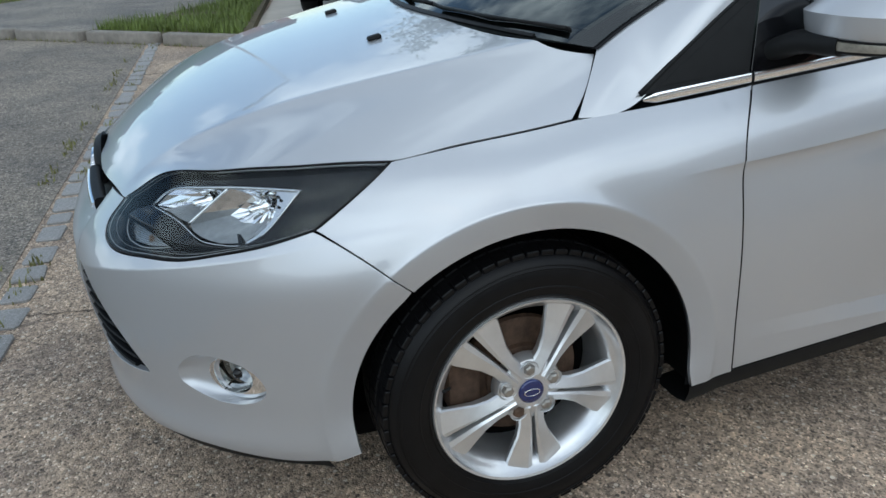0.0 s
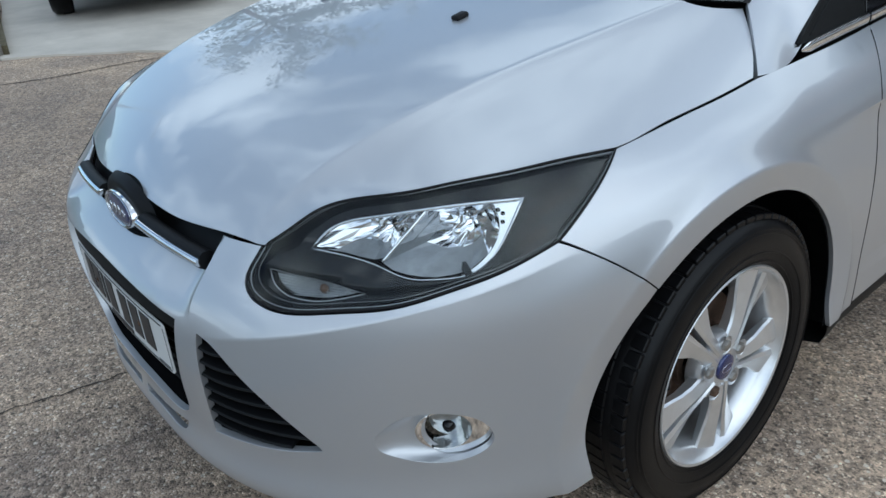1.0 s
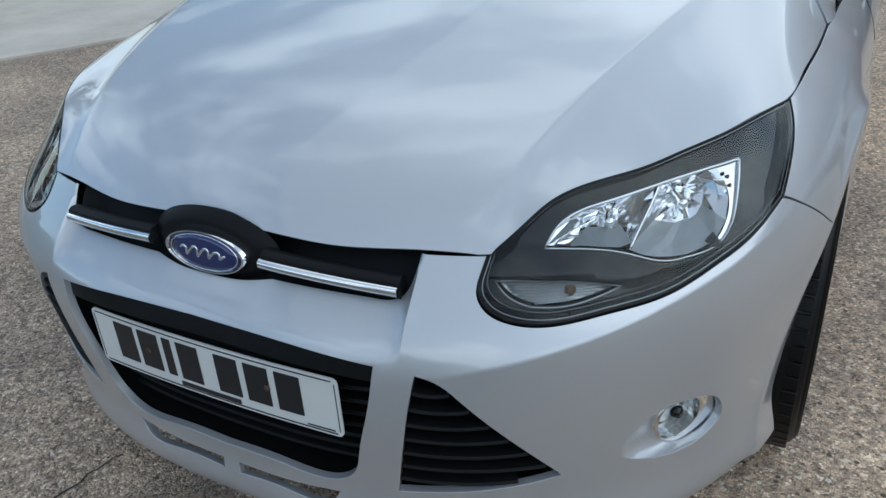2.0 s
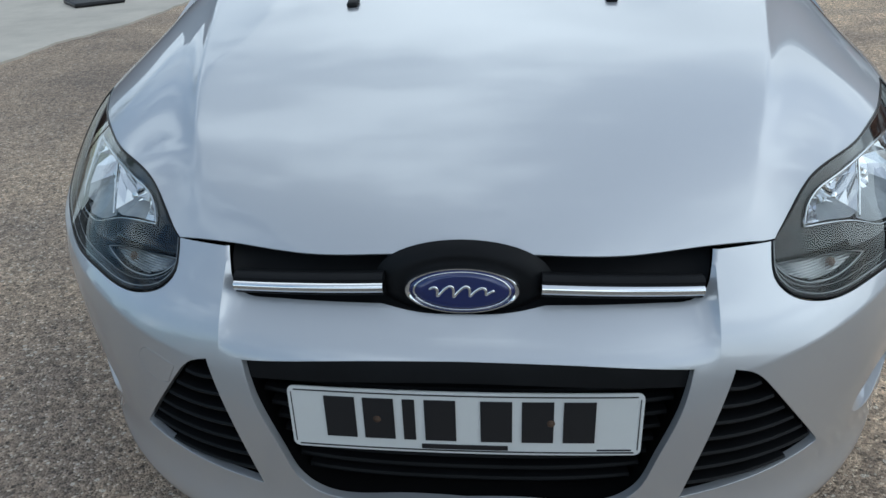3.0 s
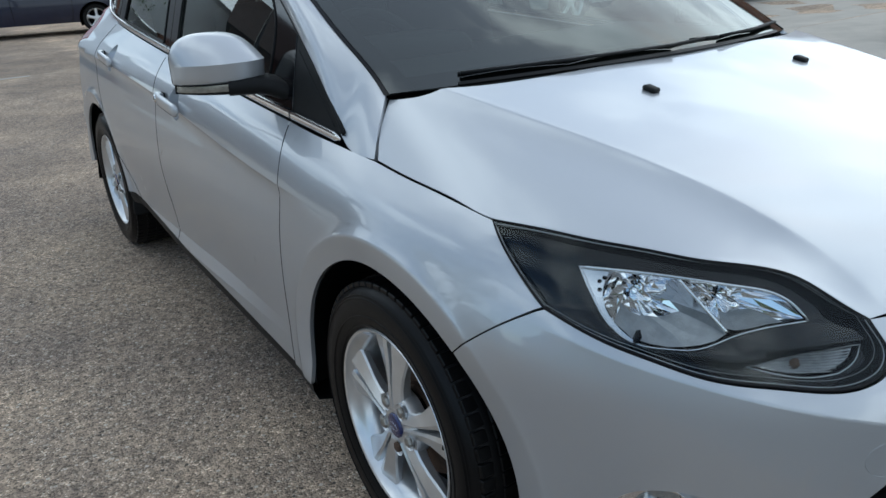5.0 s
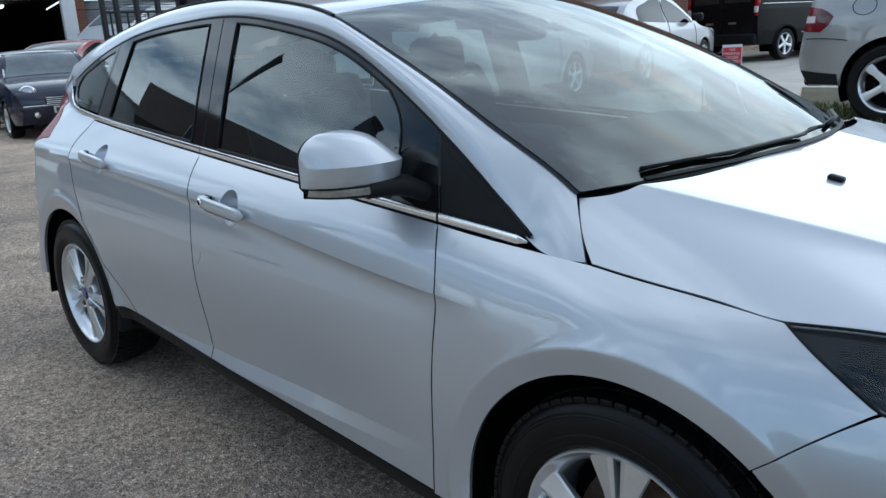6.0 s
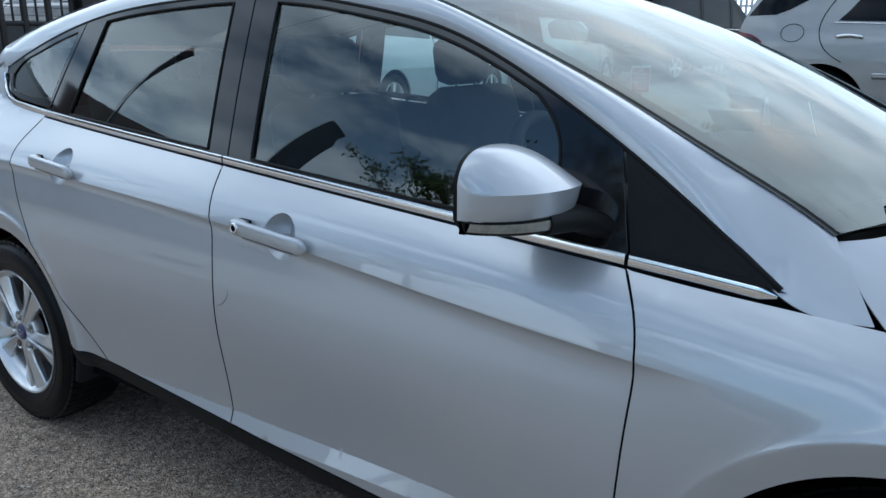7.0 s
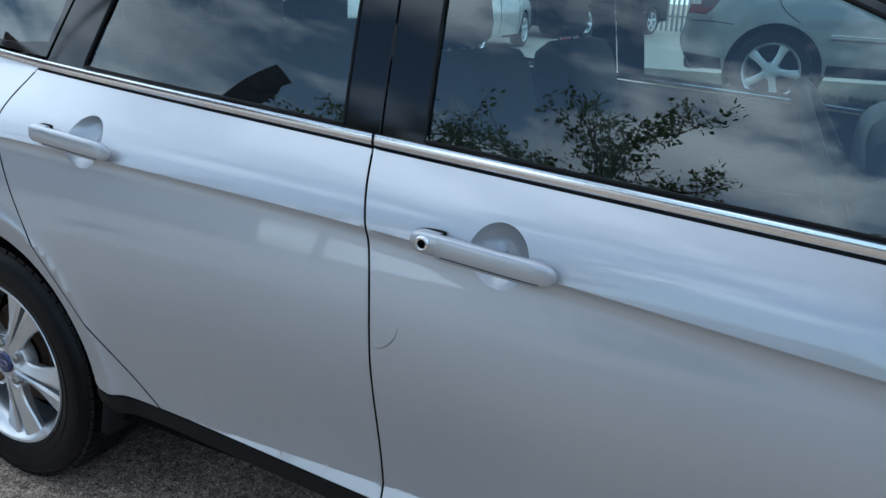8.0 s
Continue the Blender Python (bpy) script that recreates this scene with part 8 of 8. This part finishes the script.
# red notice on a post
notice = new("parking_notice")
tagged(notice, "red and white parking notice on a short post", "sign")
link("post", *rbox(0.05, 0.05, 0.5, 0.006, (0, 0.03, 0.25)), SIGNRED, notice)
link("board", *rbox(0.28, 0.012, 0.42, 0.004, (0, 0, 0.42)), SIGNWHITE, notice, smooth=False)
link("red_field", *rbox(0.26, 0.004, 0.36, 0.001, (0, -0.009, 0.41)), SIGNRED, notice, smooth=False)
for k, text in enumerate(("NO", "PARKING", "ACCESS", "REQUIRED", "AT ALL", "TIMES")):
    words(text, 0.052, (0, -0.013, 0.555 - 0.057 * k), SIGNWHITE, notice, 0)
notice.matrix_basis = pose(9.6, 4.7, 0.30, 0, 0, -62)

# ---- behind the camera: trees, flags, houses that the glass and paint mirror ----
BARK = mat("bark", (0.11, 0.085, 0.06), 0.9, var=0.3, vscale=12, bump=0.8, bscale=40)
LEAF = mat("leaves", (0.06, 0.10, 0.025), 0.55, var=0.4, vscale=4)


def tree(name, label, at, height, spread, seed, n_leaf=2600, open_crown=True):
    """A tapered trunk that forks into limbs and twigs, with leaf sprays along the twigs."""
    rnd = random.Random(seed)
    t = new(name)
    tagged(t, label, "tree")
    tips = []
    trunk = [(0, 0, 0), (0.05, 0.02, height * 0.2), (-0.04, 0.05, height * 0.4), (0.06, 0.0, height * 0.62), (0.0, 0.05, height * 0.9)]
    link("trunk", *sweep(run([*trunk, trunk[-1]][:5], 0.4), 0.34, 0.34, up=(1, 0, 0), n=10, taper=np.linspace(1, 0.2, len(run(trunk, 0.4)))), BARK, t)
    for k in range(15):
        a, z0 = k * 2.4 + rnd.uniform(-0.4, 0.4), height * rnd.uniform(0.32, 0.85)
        ln = spread * rnd.uniform(0.65, 1.1) * (1.15 - 0.55 * z0 / height)
        pts = [np.array((0.02 * math.cos(a), 0.02 * math.sin(a), z0))]
        for q in range(5):
            a += rnd.uniform(-0.25, 0.25)
            pts.append(pts[-1] + np.array((math.cos(a), math.sin(a), rnd.uniform(0.1, 0.75))) * ln / 5)
        link("limb", *sweep(pts, 0.11, 0.11, up=(0.3, 0.2, 0.9), n=6, taper=np.linspace(1, 0.2, len(pts))), BARK, t)
        for p in pts[1:]:
            for _ in range(3):
                b, l2 = rnd.uniform(0, math.tau), ln * rnd.uniform(0.2, 0.45)
                e = p + np.array((math.cos(b), math.sin(b), rnd.uniform(0.0, 0.8))) * l2
                tips.append((p, e))
    twigs = join(*[sweep([p, (p + e) / 2 + (0, 0, 0.03), e], 0.025, 0.025, up=(0.3, 0.2, 0.9), n=4) for p, e in tips])
    link("twigs", *twigs, BARK, t)["kind"] = "stuff"
    v, f = [], []
    for i in range(n_leaf):
        p, e = tips[i % len(tips)]
        c = p + (e - p) * rnd.uniform(0.3, 1.1) + np.array([rnd.gauss(0, 0.16) for _ in range(3)])
        a = np.array([rnd.gauss(0, 1) for _ in range(3)])
        b = np.array([rnd.gauss(0, 1) for _ in range(3)])
        a *= rnd.uniform(0.06, 0.12) / np.linalg.norm(a)
        b *= rnd.uniform(0.035, 0.07) / np.linalg.norm(b)
        k = len(v)
        v += [c - a, c + b, c + a, c - b]
        f.append((k, k + 1, k + 2, k + 3))
    link("crown", v, f, LEAF, t, smooth=False)["kind"] = "stuff"
    t.matrix_basis = pose(*at, 0, 0, seed * 40)
    return t


tree("roadside_tree", "young broadleaf tree with an open crown", (-15.6, 5.4, 0.05), 9.4, 3.4, 3, 5200)
tree("roadside_tree", "smaller broadleaf tree with a loose crown", (-15.5, 11.5, 0.05), 9.0, 3.2, 5, 5200)
tree("garden_tree", "bushy green tree behind the yard", (-4.6, 31.0, 0.0), 6.5, 2.8, 11, 4200)

FLAG = mat("flag_cloth", (0.016, 0.018, 0.028), 0.7, var=0.15, vscale=5)


def feather_flag(at, turn, lean, width, size, cloth, narrow=0.0):
    """A tall bowed advertising flag on a curved pole."""
    fl = new("feather_flag")
    tagged(fl, "tall dark feather flag on a bowed pole", "flag")
    q = np.linspace(0, 1, 24)
    px, pz = 0.02 + lean * q ** 3, 3.75 * q - 0.35 * q ** 4
    link("pole", *sweep(np.stack([px, 0 * q, pz], 1), 0.022, 0.022, up=(0, 1, 0), n=8, taper=1 - 0.6 * q), GALV, fl)
    rings = []
    for i in range(5, 24):
        w = width * min(1, (i - 5) / 4 + 0.2) * (1 if i < 22 else 0.75) * (1 - narrow * step(i, 10, 18))
        x0, z0 = px[i], pz[i]
        rings.append([(x0 + w * t, 0.03 * math.sin(3 * t + i * 0.3), z0 - 0.15 * t) for t in np.linspace(0.02, 1, 6)])
    v, f = loft(rings, caps=False, closed=False)
    link("cloth", np.concatenate([v, v + (0, 0.004, 0)]), [*f, *[tuple(j + len(v) for j in q)[::-1] for q in f]], cloth, fl)
    link("foot", *rbox(0.5, 0.5, 0.05, 0.02, (0, 0, 0.025)), BLACKSTEEL, fl)
    fl.matrix_basis = pose(*at, 0, 0, turn) @ Matrix.Scale(size, 4)
    return fl


feather_flag((-4.45, 6.5, 0.0), 222, 0.65, 0.30, 1.03, FLAG)
feather_flag((-4.6, 10.75, 0.0), 262, 1.0, 0.17, 1.4, FLAG, 0.7)

# a hedge and a street lamp along the far side of the road
hedge = new("hedge")
tagged(hedge, "tall overgrown green hedge along the road", "hedge")
link("core", *rbox(1.0, 30, 3.2, 0.3, (0, 0, 1.6)), LEAF, hedge)
rnd = random.Random(21)
v, f = [], []
for i in range(7000):
    y = rnd.uniform(-15.5, 15.5)
    top_z = 3.5 + 0.7 * math.sin(y * 0.9) + 0.5 * math.sin(y * 2.3 + 1) + rnd.gauss(0, 0.2)
    c = np.array((rnd.uniform(-0.8, 0.9), y, rnd.uniform(0.1, 1.0) ** 0.6 * top_z))
    a, b = (np.array([rnd.gauss(0, 1) for _ in range(3)]) for _ in range(2))
    a, b = a * rnd.uniform(0.14, 0.26) / np.linalg.norm(a), b * rnd.uniform(0.08, 0.16) / np.linalg.norm(b)
    k = len(v)
    v += [c - a, c + b, c + a, c - b]
    f.append((k, k + 1, k + 2, k + 3))
link("foliage", v, f, LEAF, hedge, smooth=False)["kind"] = "stuff"
hedge.matrix_basis = pose(-31, -16.0, -0.02, 0, 0, 4)
# second hedge, unseen: added to give the front paint a soft edge to mirror
copy_thing(hedge, pose(8.0, -30.0, -0.02, 0, 0, 93))
lamp_post = new("street_lamp")
tagged(lamp_post, "tall grey street lamp with a bent arm", "street lamp")
link("pole", *sweep([(0, 0, 0), (0, 0, 3.0), (0, 0, 6.0), (0, 0, 8.1)], 0.15, 0.15, up=(1, 0, 0), n=12, taper=np.array((1, 0.8, 0.7, 0.6))), GALV, lamp_post)
link("arm", *sweep([(0, 0, 8.08), (0, -0.8, 8.25), (0, -2.0, 8.3)], 0.08, 0.08, up=(1, 0, 0), n=10), GALV, lamp_post)
link("lantern", *rbox(0.26, 0.7, 0.14, 0.05, (0, -2.25, 8.28)), GALV, lamp_post)
lamp_post.matrix_basis = pose(-20.5, -0.6, -0.02)

# low dark-roofed workshop and a terrace of houses across the road
shed = new("workshop")
tagged(shed, "brick workshop with a dark brown gabled roof", "building")
link("wall", *rbox(16, 8, 4.8, 0, (0, 0, 2.4)), brick_mat("dark_brickwork", (0.085, 0.042, 0.03), (0.06, 0.032, 0.026), (0.08, 0.07, 0.06)), shed, smooth=False)
v = [(-8.3, -4.3, 4.8), (8.3, -4.3, 4.8), (8.3, 4.3, 4.8), (-8.3, 4.3, 4.8), (-8.3, 0, 7.5), (8.3, 0, 7.5)]
link("roof", v, [(0, 1, 5, 4), (2, 3, 4, 5), (1, 2, 5), (3, 0, 4), (0, 3, 2, 1)], mat("brown_tiles", (0.055, 0.034, 0.028), 0.85, var=0.3, vscale=4), shed, smooth=False)
shed.matrix_basis = pose(-17.6, 26.4, 0, 0, 0, 20)
for i, (x, y, turn) in enumerate(((-62, -16, 10), (-62, 0, 5), (-60, 16, -5))):
    h = new("house")
    tagged(h, "brick house with a tiled roof and white windows", "house", "houses across the road")
    link("wall", *rbox(7, 10, 5.2, 0, (0, 0, 2.6)), BRICKWALL, h, smooth=False)
    v = [(-3.8, -5.3, 5.2), (3.8, -5.3, 5.2), (3.8, 5.3, 5.2), (-3.8, 5.3, 5.2), (0, -5.3, 7.6), (0, 5.3, 7.6)]
    link("roof", v, [(0, 4, 5, 3), (1, 2, 5, 4), (0, 1, 4), (2, 3, 5), (0, 3, 2, 1)], bpy.data.materials["brown_tiles"], h, smooth=False)
    for wy in (-3.2, 0.0, 3.2):
        for wz in (1.5, 4.0):
            win = link("window", *rbox(0.10, 1.3, 1.2, 0.01, (3.5, wy, wz)), SIGNWHITE, h, smooth=False)
            link("pane", *rbox(0.02, 1.1, 1.0, 0, (3.56, wy, wz)), GLASSDARK, win, smooth=False)
    h.matrix_basis = pose(x, y, -0.02, 0, 0, turn)
